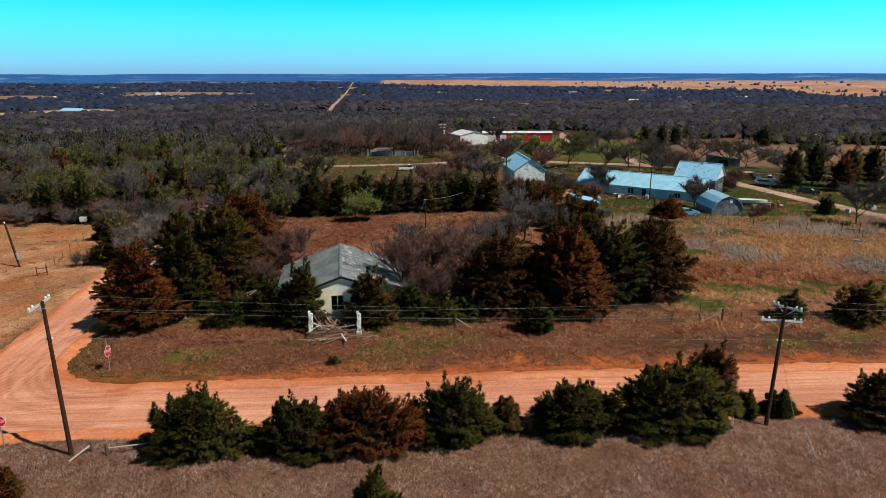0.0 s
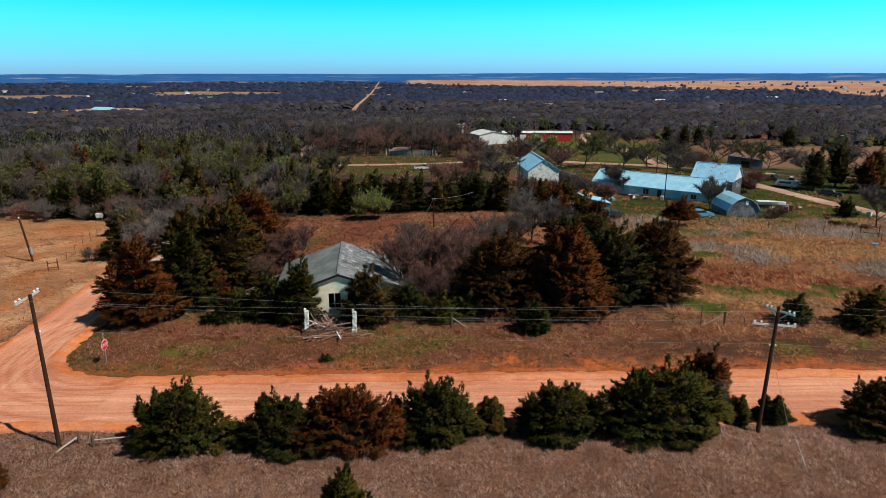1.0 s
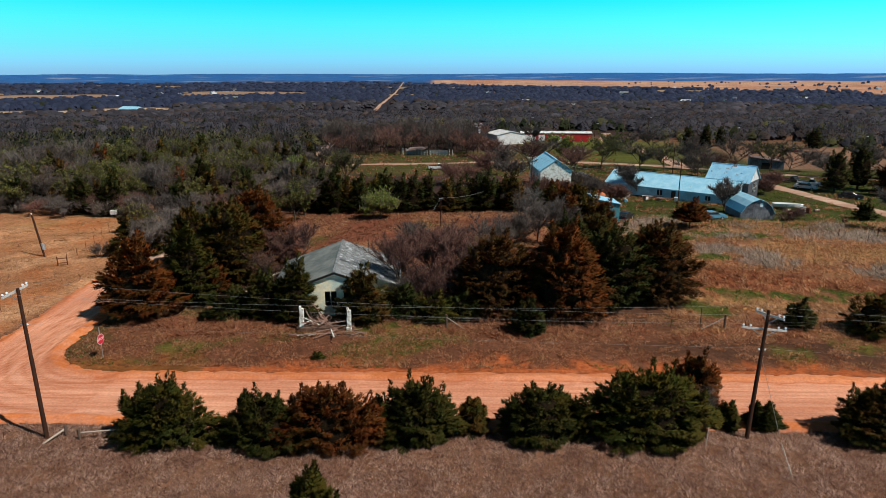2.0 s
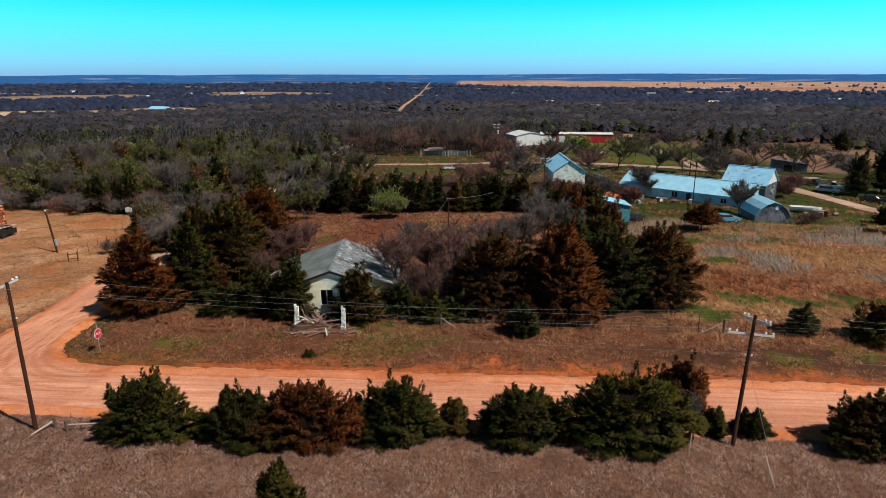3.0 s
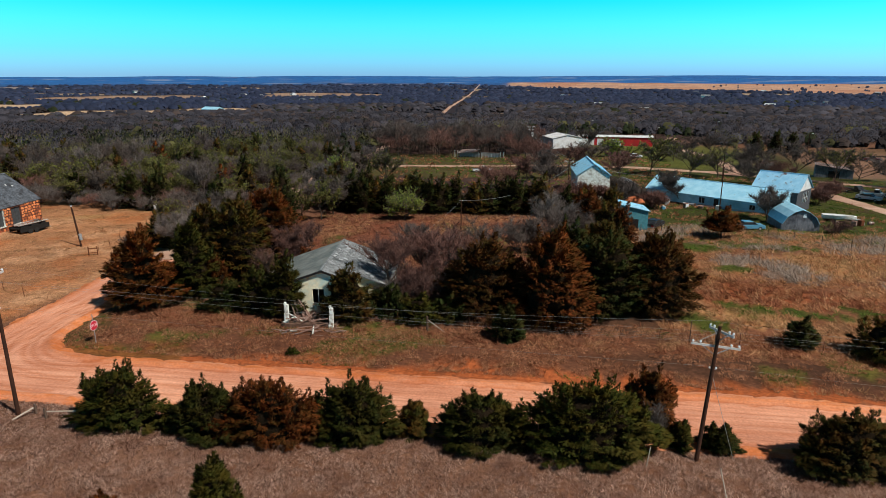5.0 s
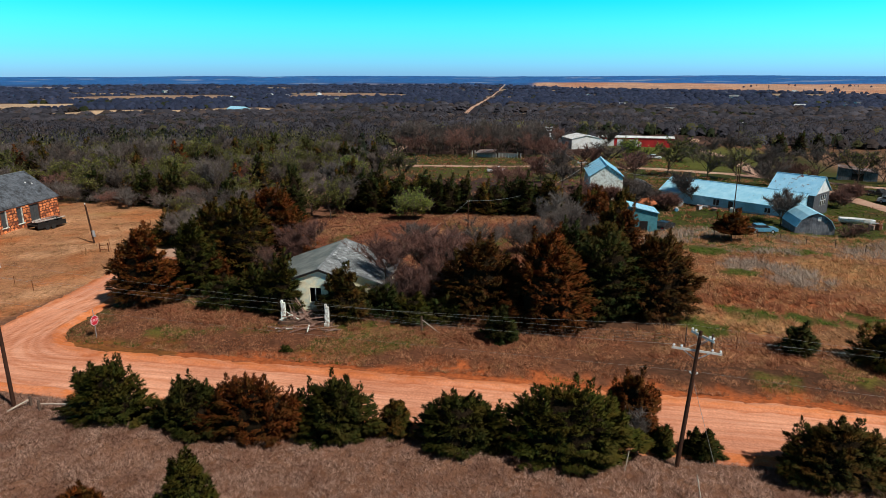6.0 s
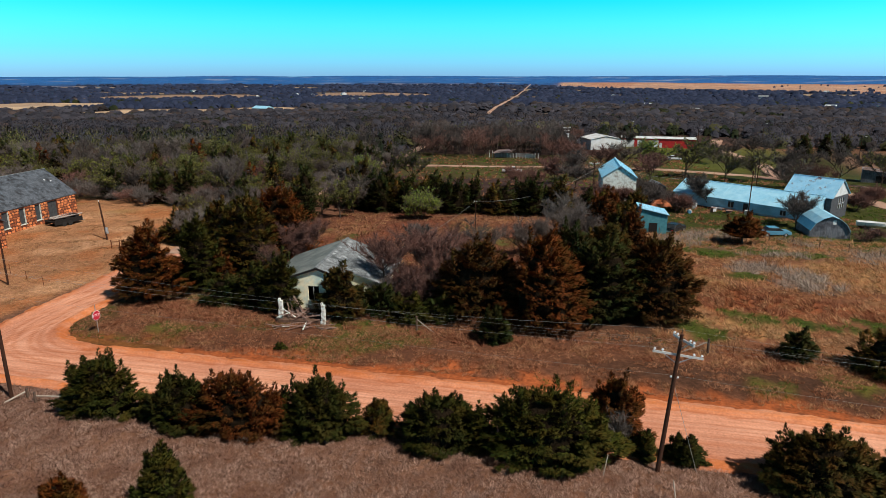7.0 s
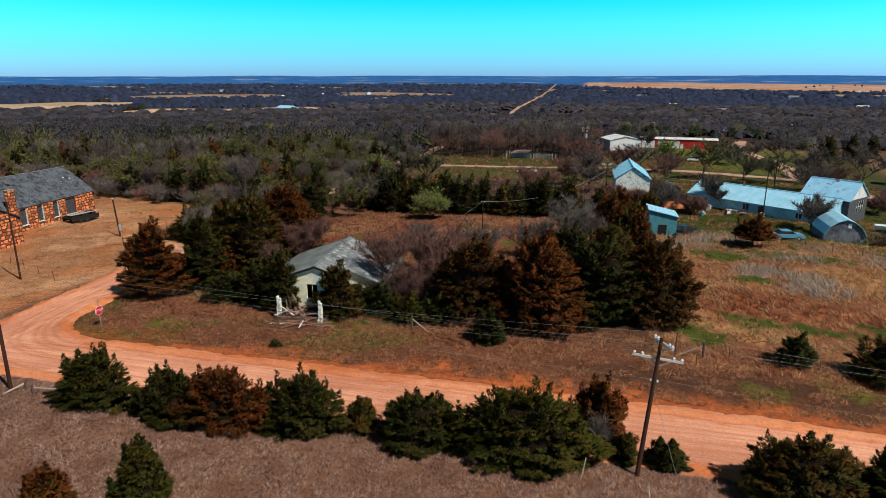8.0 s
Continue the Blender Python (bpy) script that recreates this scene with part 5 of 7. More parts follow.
# ---- stone building ----
def stone_building():
    M = pose(-74.6, 74.5, -0.7, 0, 0, 6.3)
    ob = thing("stone_building", M, "long abandoned building of orange sandstone with a stained grey roof", "building")
    D, L, E, R = 12.0, 22.0, 4.05, 8.35
    wins = [(1.9, 3.1), (5.4, 6.7), (8.9, 10.1), (12.3, 13.5)]
    holes = [(s0, s1, 1.05, 3.7) for s0, s1 in wins] + [(15.2, 17.3, 0.9, 3.7)]
    front = wall_quad(ob, (0, 0), (0, L), 0, E, 0.4, M_MORTAR, holes, label="orange sandstone front wall with dark joints")
    bm = bmesh.new()
    for y0 in (0.0, L - 0.4):
        prism(bm, [(-D, 0), (0, 0), (0, E), (-D / 2, R - 0.15), (-D, E)][::-1], y0 + 0.002, y0 + 0.398)
    part("gable_wall", bm, M_MORTAR, ob)
    part("back_wall", solid(-D, 0.4, 0, -D + 0.4, L - 0.4, E), M_MORTAR, ob)
    rng = random.Random(12)
    shapes = []
    for k in range(7):
        ring = []
        for cx, cy in ((1, 1), (-1, 1), (-1, -1), (1, -1)):
            c1, c2 = rng.uniform(0.12, 0.36), rng.uniform(0.12, 0.36)
            ex, ey = 0.5 * rng.uniform(0.88, 1.02), 0.5 * rng.uniform(0.88, 1.02)
            two = [(cx * ex, cy * (ey - c1)), (cx * (ex - c2), cy * ey)]
            ring.extend(two if cx * cy > 0 else two[::-1])
        n = len(ring)
        bm = bmesh.new()
        lo = [bm.verts.new((0, y, z)) for y, z in ring]
        hi = [bm.verts.new((0.05, y * 0.86, z * 0.86)) for y, z in ring]
        for i in range(n):
            bm.faces.new((lo[i], lo[(i + 1) % n], hi[(i + 1) % n], hi[i]))
        bm.faces.new(hi)
        bmesh.ops.recalc_face_normals(bm, faces=bm.faces)
        me = bpy.data.meshes.new("stone")
        bm.to_mesh(me)
        bm.free()
        me.materials.append(M_STONE)
        shapes.append(me)

    def stones(parent, place, s_len, z1, skip, n, bad=lambda s, z: False):
        """Rough courses of uneven stones."""
        made, z = 0, 0.04
        while z < z1 - 0.2 and made < n:
            hh = min(rng.uniform(0.40, 0.56), z1 - z)
            s = -rng.uniform(0, 0.3)
            while s < s_len and made < n:
                w = rng.uniform(0.42, 0.98)
                a0, a1 = max(s, 0.02), min(s + w, s_len - 0.02)
                s += w
                for a, b, c, d in skip:
                    if z + hh > c and z < d:
                        if a0 < a < a1:
                            a1 = a
                        elif a <= a0 < b:
                            a0 = max(a0, b)
                h = hh * rng.uniform(0.86, 1.0)
                mid, zm = (a0 + a1) / 2, z + hh / 2 + rng.uniform(-0.09, 0.09)
                if a1 - a0 < 0.16 or bad(mid, zm) or any(a < mid < b and c < zm < d for a, b, c, d in skip):
                    continue
                o = new("stone", shapes[rng.randrange(7)])
                o.parent = parent
                o.matrix_local = place(mid, zm) @ Matrix.Diagonal((rng.uniform(0.7, 1.3), (a1 - a0) * rng.uniform(0.76, 0.92), h * rng.uniform(0.78, 0.98), 1))
                made += 1
            z += hh
        return made
    stones(front, lambda s, z: pose(0, s, z, rng.uniform(-16, 16)), L, E - 0.1, holes, 298)
    for (s0, s1, z0, z1) in holes:
        wd = part("window", solid(-0.26, s0, z0, -0.22, s1, z1), M_SCREEN, ob, "dark boarded window opening")
        part("window_sill", solid(-0.2, s0 - 0.12, z0 - 0.12, 0.12, s1 + 0.12, z0 + 0.004), M_CHALK, wd, "white painted sill")
        part("frame", solid(-0.22, (s0 + s1) / 2 - 0.03, z0 + 0.01, -0.18, (s0 + s1) / 2 + 0.03, z1), M_SCREEN, wd)
        if s1 - s0 < 2:
            part("reveal", solid(-0.2, s1 - 0.07, z0 + 0.01, 0.01, s1 - 0.005, z1 - 0.01), M_CHALK, wd)
    k = (R - E) / (D / 2)
    roof_side(ob, -D / 2, R, 0.12, R - k * (D / 2 + 0.12), -0.5, L + 0.5, M_SLATE, 0.14, label="stained dark grey roof slope with worn patches")
    roof_side(ob, -D / 2, R, -D - 0.55, R - k * (D / 2 + 0.55), -0.5, L + 0.5, M_SLATE, 0.14)
    bm = bmesh.new()
    beam(bm, (-D / 2, -0.5, R + 0.02), (-D / 2, L + 0.5, R + 0.02), 0.3, 0.08)
    part("ridge_cap", bm, M_SHINGLE_PALE, ob, "pale metal ridge cap")
    for (d, y, s) in ((1.6, 8.2, 0.5), (2.2, 19.6, 0.22), (2.6, 20.6, 0.2)):
        x = -D / 2 + d
        part("roof_patch", solid(-0.4, -0.45, 0, 0.4, 0.45, 0.02, m=pose(x, y, R - k * d + 0.02, 0, math.degrees(math.atan(k)), 0) @ Matrix.Scale(s * 1.6, 4)), M_DARK if s > 0.4 else M_WHITE, ob)
    # entrance block with its chimney
    M2 = thing("stone_porch", M @ pose(0.41, -6.4, 0, 0, 0, -90), "projecting gabled sandstone wing with a dark roof edge", "building")
    bm = bmesh.new()
    prism(bm, [(-5.2, -0.3), (5.2, -0.3), (5.2, 4.2), (0, 7.1), (-5.2, 4.2)], 0, 6.2)
    gable = part("wall", bm, M_MORTAR, M2, "orange sandstone gable wall with dark joints")
    stones(gable, lambda s, z: pose(-5.2 + s, 6.2, z, 0, 0, 90), 10.4, 7.0, [], 175, lambda s, z: z > 4.2 + (5.2 - abs(s - 5.2)) * 0.557 - 0.3)
    stones(gable, lambda s, z: pose(-5.2, s, z, 0, 0, 180), 6.2, 4.1, [(2.5, 3.6, 0, 2.3)], 70)
    for sg in (-1, 1):
        bm = bmesh.new()
        slab(bm, [(0, -0.02, 7.2), (0, 6.5, 7.2), (sg * 5.6, 6.5, 4.08), (sg * 5.6, -0.02, 4.08)], 0.14)
        part("roof", bm, M_SLATE, M2, "low dark roof")
    ch = thing("chimney", M @ pose(0.02, 3.0, 0), "square stack of orange sandstone against the building", "chimney")
    part("core", solid(0.0, 0, -0.3, 0.6, 1.4, 7.3), M_MORTAR, ch)
    stones(ch, lambda s, z: pose(0.6, s, z), 1.4, 7.3, [], 50)
    stones(ch, lambda s, z: pose(0.6 - s, 0.0, z, 0, 0, -90), 0.6, 7.3, [], 24)
    part("chimney_cap", solid(-0.06, -0.06, 7.3, 0.66, 1.46, 7.38), M_CONCRETE, ch)


stone_building()


# ---- farm buildings ----
def metal_shed(name, m, w, l, eave, ridge, wall, roof, label, doors=(), ribs=0.9, ov=0.3, base=-0.5):
    """A gabled shed; its front gable faces -y. doors: (wall side, s0, s1, z0, z1, material, name, label)."""
    ob = thing(name, m, label, "shed")
    bm = bmesh.new()
    prism(bm, [(-w / 2, base), (w / 2, base), (w / 2, eave - 0.08), (0, ridge - 0.08), (-w / 2, eave - 0.08)], 0, l)
    part("wall", bm, wall, ob)
    k = (ridge - eave) / (w / 2)
    for s in (-1, 1):
        roof_side(ob, 0, ridge, s * (w / 2 + ov), eave - ov * k, -ov, l + ov, roof, 0.05, ribs)
    bm = bmesh.new()
    beam(bm, (0, -ov, ridge + 0.04), (0, l + ov, ridge + 0.04), 0.30, 0.06)
    part("ridge_cap", bm, roof, ob)
    for side, s0, s1, z0, z1, mt, nm, lb in doors:
        if side == "front":
            box_ = (s0, -0.05, z0, s1, 0.02, z1)
        elif side == "left":
            box_ = (-w / 2 - 0.05, s0, z0, -w / 2 + 0.02, s1, z1)
        else:
            box_ = (w / 2 - 0.02, s0, z0, w / 2 + 0.05, s1, z1)
        d = part(nm, solid(*box_), mt, ob, lb)
        if nm == "window":
            b = list(box_)
            cx, cy = (b[0] + b[3]) / 2, (b[1] + b[4]) / 2
            if side == "front":
                part("frame", solid(cx - 0.04, b[1] - 0.03, z0, cx + 0.04, b[1] - 0.004, z1), M_WHITE, d)
                part("window_sill", solid(b[0] - 0.1, b[1] - 0.06, z0 - 0.1, b[3] + 0.1, b[1] + 0.02, z0), M_WHITE, d)
            else:
                o = 0.03 if side == "right" else -0.03
                xx = b[3] if side == "right" else b[0]
                part("frame", solid(min(xx, xx + o), cy - 0.04, z0, max(xx, xx + o), cy + 0.04, z1), M_WHITE, d)
                part("window_sill", solid(min(xx, xx + 2 * o), b[1] - 0.1, z0 - 0.1, max(xx, xx + 2 * o), b[4] + 0.1, z0), M_WHITE, d)
    return ob


# long low house: its long front is the right side of a shed turned along the row
U35 = -125.0
long_house = metal_shed("long_house", pose(33.0, 146.5, -1.6, 0, 0, U35), 9.0, 27.0, 2.6, 4.8, M_SIDING, M_BLUE, "long low pale blue house with a bluish metal roof",
                        [("right", 11.6, 12.7, 1.0, 2.1, M_GLASS, "window", "dark window"), ("right", 14.6, 15.5, 0.1, 2.15, M_GLASS, "door", "dark door with a white frame"),
                         ("right", 21.5, 22.5, 1.0, 1.9, M_GLASS, "window", "dark window"), ("front", -3.0, -1.8, 1.0, 2.1, M_GLASS, "window", "dark window")], base=-0.9)
# near-black strip: the shade under the house as a solid piece
part("skirting", solid(4.5, 0.5, -0.9, 4.56, 8.5, 0.4), M_DARK, long_house, "near-black strip for the shade behind open skirting")
part("trim", solid(4.5, 9.0, 0.55, 4.57, 26.8, 0.68), M_STEEL, long_house)
tall_house = metal_shed("tall_house", pose(51.6, 138.4, -1.6, 0, 0, U35), 7.6, 8.2, 4.7, 7.5, M_GREYSIDE, M_BLUE_RUST, "taller dark grey house with a rust-streaked bluish metal roof", base=-0.9)
th_end = 8.2
bm = bmesh.new()
prism(bm, [(-3.7, 4.55), (3.7, 4.55), (0, 7.3)], th_end + 0.01, th_end + 0.06)
part("gable_panel", bm, M_WHITE, tall_house, "white painted gable end")
for s0 in (-1.9, -0.95, 0.0):
    w = part("window", solid(s0, th_end + 0.004, 2.2, s0 + 0.75, th_end + 0.05, 4.0), M_GLASS, tall_house)
    for a in (s0 - 0.06, s0 + 0.75):
        part("frame", solid(a, th_end + 0.004, 2.14, a + 0.06, th_end + 0.09, 4.06), M_WHITE, w)
    part("frame", solid(s0, th_end + 0.05, 3.05, s0 + 0.75, th_end + 0.09, 3.13), M_WHITE, w)


def barn():
    ob = thing("barn", pose(51.9, 114.2, -1.9, 0, 0, 3), "small weathered grey barn with a rounded gambrel roof of bluish metal", "barn")
    W, L = 2.95, 6.6
    prof = [(-W, 0), (W, 0), (W, 2.3), (2.25, 3.5), (1.2, 4.3), (0, 4.75), (-1.2, 4.3), (-2.25, 3.5), (-W, 2.3)]
    bm = bmesh.new()
    prism(bm, [(x, z - 0.06 if z > 0 else -0.4) for x, z in prof], 0, L)
    part("wall", bm, M_BARNGREY, ob)
    top = prof[2:]
    for a, b in zip(top, top[1:]):
        bm = bmesh.new()
        (x0, z0), (x1, z1) = a, b
        slab(bm, [(x0, -0.3, z0 + 0.03), (x1, -0.3, z1 + 0.03), (x1, L + 0.3, z1 + 0.03), (x0, L + 0.3, z0 + 0.03)], 0.05)
        part("roof", bm, M_BLUE, ob)
    for i in range(14):
        x = -W + 0.1 + i * 0.42
        hgt = np.interp(abs(x + 0.18), [0, 1.2, 2.25, W], [4.7, 4.25, 3.45, 2.25]) - 0.16
        part("board", solid(x, -0.03, -0.3, x + 0.37, -0.004, float(hgt)), M_BARNGREY, ob)
    part("loft_door", solid(0.25, -0.07, 3.4, 0.75, -0.035, 4.1), M_WHITE, ob, "small white loft hatch")
    part("door", solid(-1.5, -0.06, -0.2, 0.9, -0.035, 2.2), M_BARNGREY, ob)
    return ob


barn()
# the M_DARK slabs on its walls draw the shade inside open doorways
metal_shed("gable_shed", pose(19.2, 140.8, -1.7, 0, 0, 6), 6.8, 13.6, 5.4, 7.7, M_CHALK, M_BLUE, "tall whitewashed shed with a bluish metal gable roof",
           [("front", -0.5, 1.2, -0.3, 2.6, M_DARK, "door", "near-black slab for the shade inside the open shed door"), ("front", 1.9, 2.7, 1.5, 2.6, M_GLASS, "window", "small dark window"),
            ("left", 1.0, 3.2, 0, 2.4, M_DARK, "door", "near-black slab for the shade inside a side opening")], base=-0.8)


def lean_shed(name, m, w, l, z_hi, z_lo, wall, roof, label, door=True):
    ob = thing(name, m, label, "shed")
    bm = bmesh.new()
    prism(bm, [(0, -0.5), (w, -0.5), (w, z_lo - 0.06), (0, z_hi - 0.06)], 0, l)
    part("wall", bm, wall, ob)
    roof_side(ob, -0.2, z_hi + 0.02, w + 0.25, z_lo - 0.02, -0.25, l + 0.25, roof, 0.05, 0.8)
    if door:
        part("door", solid(w * 0.35, -0.05, -0.1, w * 0.65, -0.004, 1.9), M_DARK, ob)
    return ob


lean_shed("small_shed", pose(22.9, 109.0, -0.7, 0, 0, 6), 4.3, 4.6, 4.3, 3.3, M_TEAL, M_BLUE, "small teal shed with a sloping bluish metal roof")
metal_shed("red_shed", pose(46.6, 279.7, -4.6, 0, 0, 90), 6.0, 29.5, 4.0, 4.5, M_RED, M_WHITE, "long red metal shed with white doors and a white roof",
           [("left", 29.5 - b, 29.5 - a, -0.2, 3.2, M_WHITE, "door", "white roller door") for a, b in ((1.2, 6.2), (7.4, 10.0), (12.0, 15.6))] +
           [("left", 29.5 - 17.0, 29.5 - 16.0, 0.0, 2.3, M_WHITE, "door", "white entrance door")], ribs=2.2)
metal_shed("white_shed", pose(12.6, 262.0, -4.6, 0, 0, 22), 12.2, 12.0, 4.6, 5.8, M_WHITE, M_WHITE, "white metal shed with a shallow gable roof", ribs=2.2)
lean_shed("open_shed", pose(80.0, 193.0, -3.0, 0, 0, -16), 9.0, 6.0, 3.4, 2.4, M_BARNGREY, M_RUSTROOF, "weathered grey shed with a rusty sheet roof")
metal_shed("little_shed", pose(27.6, 150.5, -1.8, 0, 0, 20), 3.2, 4.2, 2.2, 3.1, M_BARNGREY, M_STEEL, "little grey shed with a dull metal roof", ribs=0.9)
metal_shed("teal_barn", pose(-303, 548, gz(-303, 548), 0, 0, 70), 10, 20, 3.2, 5.2, M_SIDING, M_BLUE, "far pale blue metal barn at the hay field", ribs=3)


# ---- woods ----
def woodland(x, y):
    """True where trees stand close together."""
    r = np.hypot(x, y)
    off = x - LANE(y)
    lane = np.where(r < 470, np.abs(off) > 2.3, (off > 14) | (off < -7))
    left = (x < LANE(y)) & (y > 110 + 5 * wobble(x, y, 25, 1)) & ~((x > -100) & (y < 112))
    mid = (x > LANE(y)) & (x < -0.245 * y + 2 * wobble(x, y, 12, 0)) & (y > 100) & (y < 183)
    back = (x > LANE(y)) & (x < 0) & (y > 228)
    rear = (y > 292) & ~((x > 30) & (x < 75) & (y < 330))
    east = (x > 125) & (y > 120) & (x > 150 - (y - 120) * 0.1) & ((y < 180) | (y > 262))
    return lane & (left | mid | back | rear | east)


def open_field(x, y):
    """True on the far fields that are kept clear of trees."""
    r = np.hypot(x, y)
    n4, n5 = wobble(x, y, 330, 1), wobble(x * 0.35, y, 260, 3)
    shrubs = (x / np.maximum(y, 1) > 0.2) & (wobble(x, y, 110, 4) > 0.25)
    return (field_depth(x, y) > -0.05) | ((ridge_depth(x, y) > 0) & ~shrubs) | ((r > 1000) & (n5 + 0.6 * n4 > 0.88)) | (r > 2300)


def scatter(n, rmin, rmax, a0, a1, rng, power=1.0):
    a = np.radians(rng.uniform(a0, a1, n))
    r = rmin * (rmax / rmin) ** (rng.random(n) ** power)
    return r * np.sin(a), r * np.cos(a)


def spaced(x, y, gap, keep=None):
    """Thin places so that none is nearer than gap to one before it."""
    cells, out = {}, []
    for i in range(len(x)):
        cx, cy = int(x[i] // gap), int(y[i] // gap)
        ok = True
        for ax in (-1, 0, 1):
            for ay in (-1, 0, 1):
                for j in cells.get((cx + ax, cy + ay), ()):
                    if (x[i] - x[j]) ** 2 + (y[i] - y[j]) ** 2 < gap * gap:
                        ok = False
        if ok:
            cells.setdefault((cx, cy), []).append(i)
            out.append(i)
    return np.array(out)


wr = np.random.default_rng(77)
protos = []
for k in range(3):
    protos.append(bare_tree(0, -300 - 20 * k, 200 + k, 8.0, 4.2, M_TWIG, "leafless brown tree in the woods", kids=(5, 4, 3), levels=3, twigs=2000, twig_len=1.0, twig_w=0.055, group="woodland trees"))
for k in range(2):
    protos.append(bare_tree(20, -300 - 20 * k, 210 + k, 7.6, 4.2, M_TWIG_GREY, "leafless grey tree in the woods", kids=(5, 4, 3), levels=3, twigs=2000, twig_len=0.95, twig_w=0.06, group="woodland trees"))
for k in range(2):
    protos.append(bare_tree(40, -300 - 20 * k, 220 + k, 8.0, 4.2, M_TWIG, "woodland tree with pale green spring buds", leaves=2000, leaf=0.34, kids=(5, 4, 3), levels=3, twigs=700, twig_len=1.0, twig_w=0.05, name="budding_tree", group="woodland trees"))
protos.append(bare_tree(60, -300, 230, 6.6, 3.9, M_TWIG_RED, "leafless reddish tree in the woods", kids=(5, 4, 3), levels=3, twigs=1300, twig_len=0.9, twig_w=0.06, group="woodland trees"))
for k, mt in enumerate((M_DEEP, M_CEDAR_MIX, M_RUST)):
    protos.append(cedar(80, -300 - 20 * k, 240 + k, 5.8, 5.8, 7.6, mt, "red cedar among the bare woodland trees", size=0.9, boughs=60, per=20, p=0.56, tips=2, group="woodland trees"))
chance = np.array([0.07, 0.07, 0.07, 0.09, 0.09, 0.18, 0.18, 0.04, 0.14, 0.12, 0.05])

xs_, ys_ = scatter(22000, 108, 345, -52, 42, wr)
ok = woodland(xs_, ys_)
xs_, ys_ = xs_[ok], ys_[ok]
idx = spaced(xs_, ys_, 4.2)
order = idx[np.argsort(np.hypot(xs_[idx], ys_[idx] * 1.0))]
westerly = order[xs_[order] < 10]
behind = order[(xs_[order] > LANE(ys_[order])) & (xs_[order] < 6) & (ys_[order] > 222) & (ys_[order] < 275)][:110]
single = np.unique(np.concatenate([westerly[:260], behind]))
rest = np.setdiff1d(order, single)
for i in single:
    tall = xs_[i] > LANE(ys_[i]) and ys_[i] > 215
    p = protos[wr.choice((0, 1, 2, 7, 7, 3))] if tall else protos[wr.choice(len(protos), p=chance / chance.sum())]
    s = wr.uniform(1.05, 1.5) if tall else wr.uniform(0.65, 1.15)
    copy_thing(p, pose(xs_[i], ys_[i], gz(xs_[i], ys_[i]), 0, 0, wr.uniform(0, 360)) @ Matrix.Diagonal((s, s, s * wr.uniform(0.85, 1.1), 1)))
for p in protos:
    for o in (*p.children_recursive, p):
        bpy.data.objects.remove(o)


def fuzz(x, y, H, R, n, width, rng, tone, conic=False, long=0.12, rise=0.85):
    """The crowns of many far trees as one mesh: n pointed blades in each."""
    m = len(x)
    z = ground_z(x, y)
    u = rng.normal(0, 1, (m, n, 3))
    u /= np.linalg.norm(u, axis=2, keepdims=True)
    f = rng.random((m, n, 1)) ** 0.4
    if conic:
        t = rng.random((m, n)) ** 1.3
        a = rng.uniform(0, 2 * math.pi, (m, n))
        rad_ = conifer_profile(t) * R[:, None] * rng.uniform(0.6, 1, (m, n))
        P = np.stack([x[:, None] + rad_ * np.cos(a), y[:, None] + rad_ * np.sin(a), z[:, None] + t * H[:, None]], -1)
        D = np.stack([np.cos(a), np.sin(a), 0.5 + t], -1) + rng.normal(0, 0.3, (m, n, 3))
    else:
        P = u * f * np.stack([R, R, H * 0.42], -1)[:, None, :]
        P = P + np.stack([x, y, z + H * 0.50], -1)[:, None, :]
        P[..., 2] = np.maximum(P[..., 2], z[:, None] + 0.3)
        D = u * 0.9 + np.array([0, 0, rise]) + rng.normal(0, 0.35, (m, n, 3))
    L = np.repeat((H * long)[:, None], n, 1) * rng.uniform(0.6, 1.3, (m, n))
    W = np.repeat(width[:, None], n, 1) * rng.uniform(0.6, 1.4, (m, n))
    c = np.stack([x, y, z + H * 0.30], -1)[:, None, :]
    out = unit(((P - c) / np.stack([R, R, H * 0.6], -1)[:, None, :]).reshape(-1, 3))
    return (*slivers(P.reshape(-1, 3), unit(D.reshape(-1, 3)), L.ravel(), W.ravel(), rng), soft_normals(out, rng, 0.45, 0.25), np.repeat(tone, n * 3))


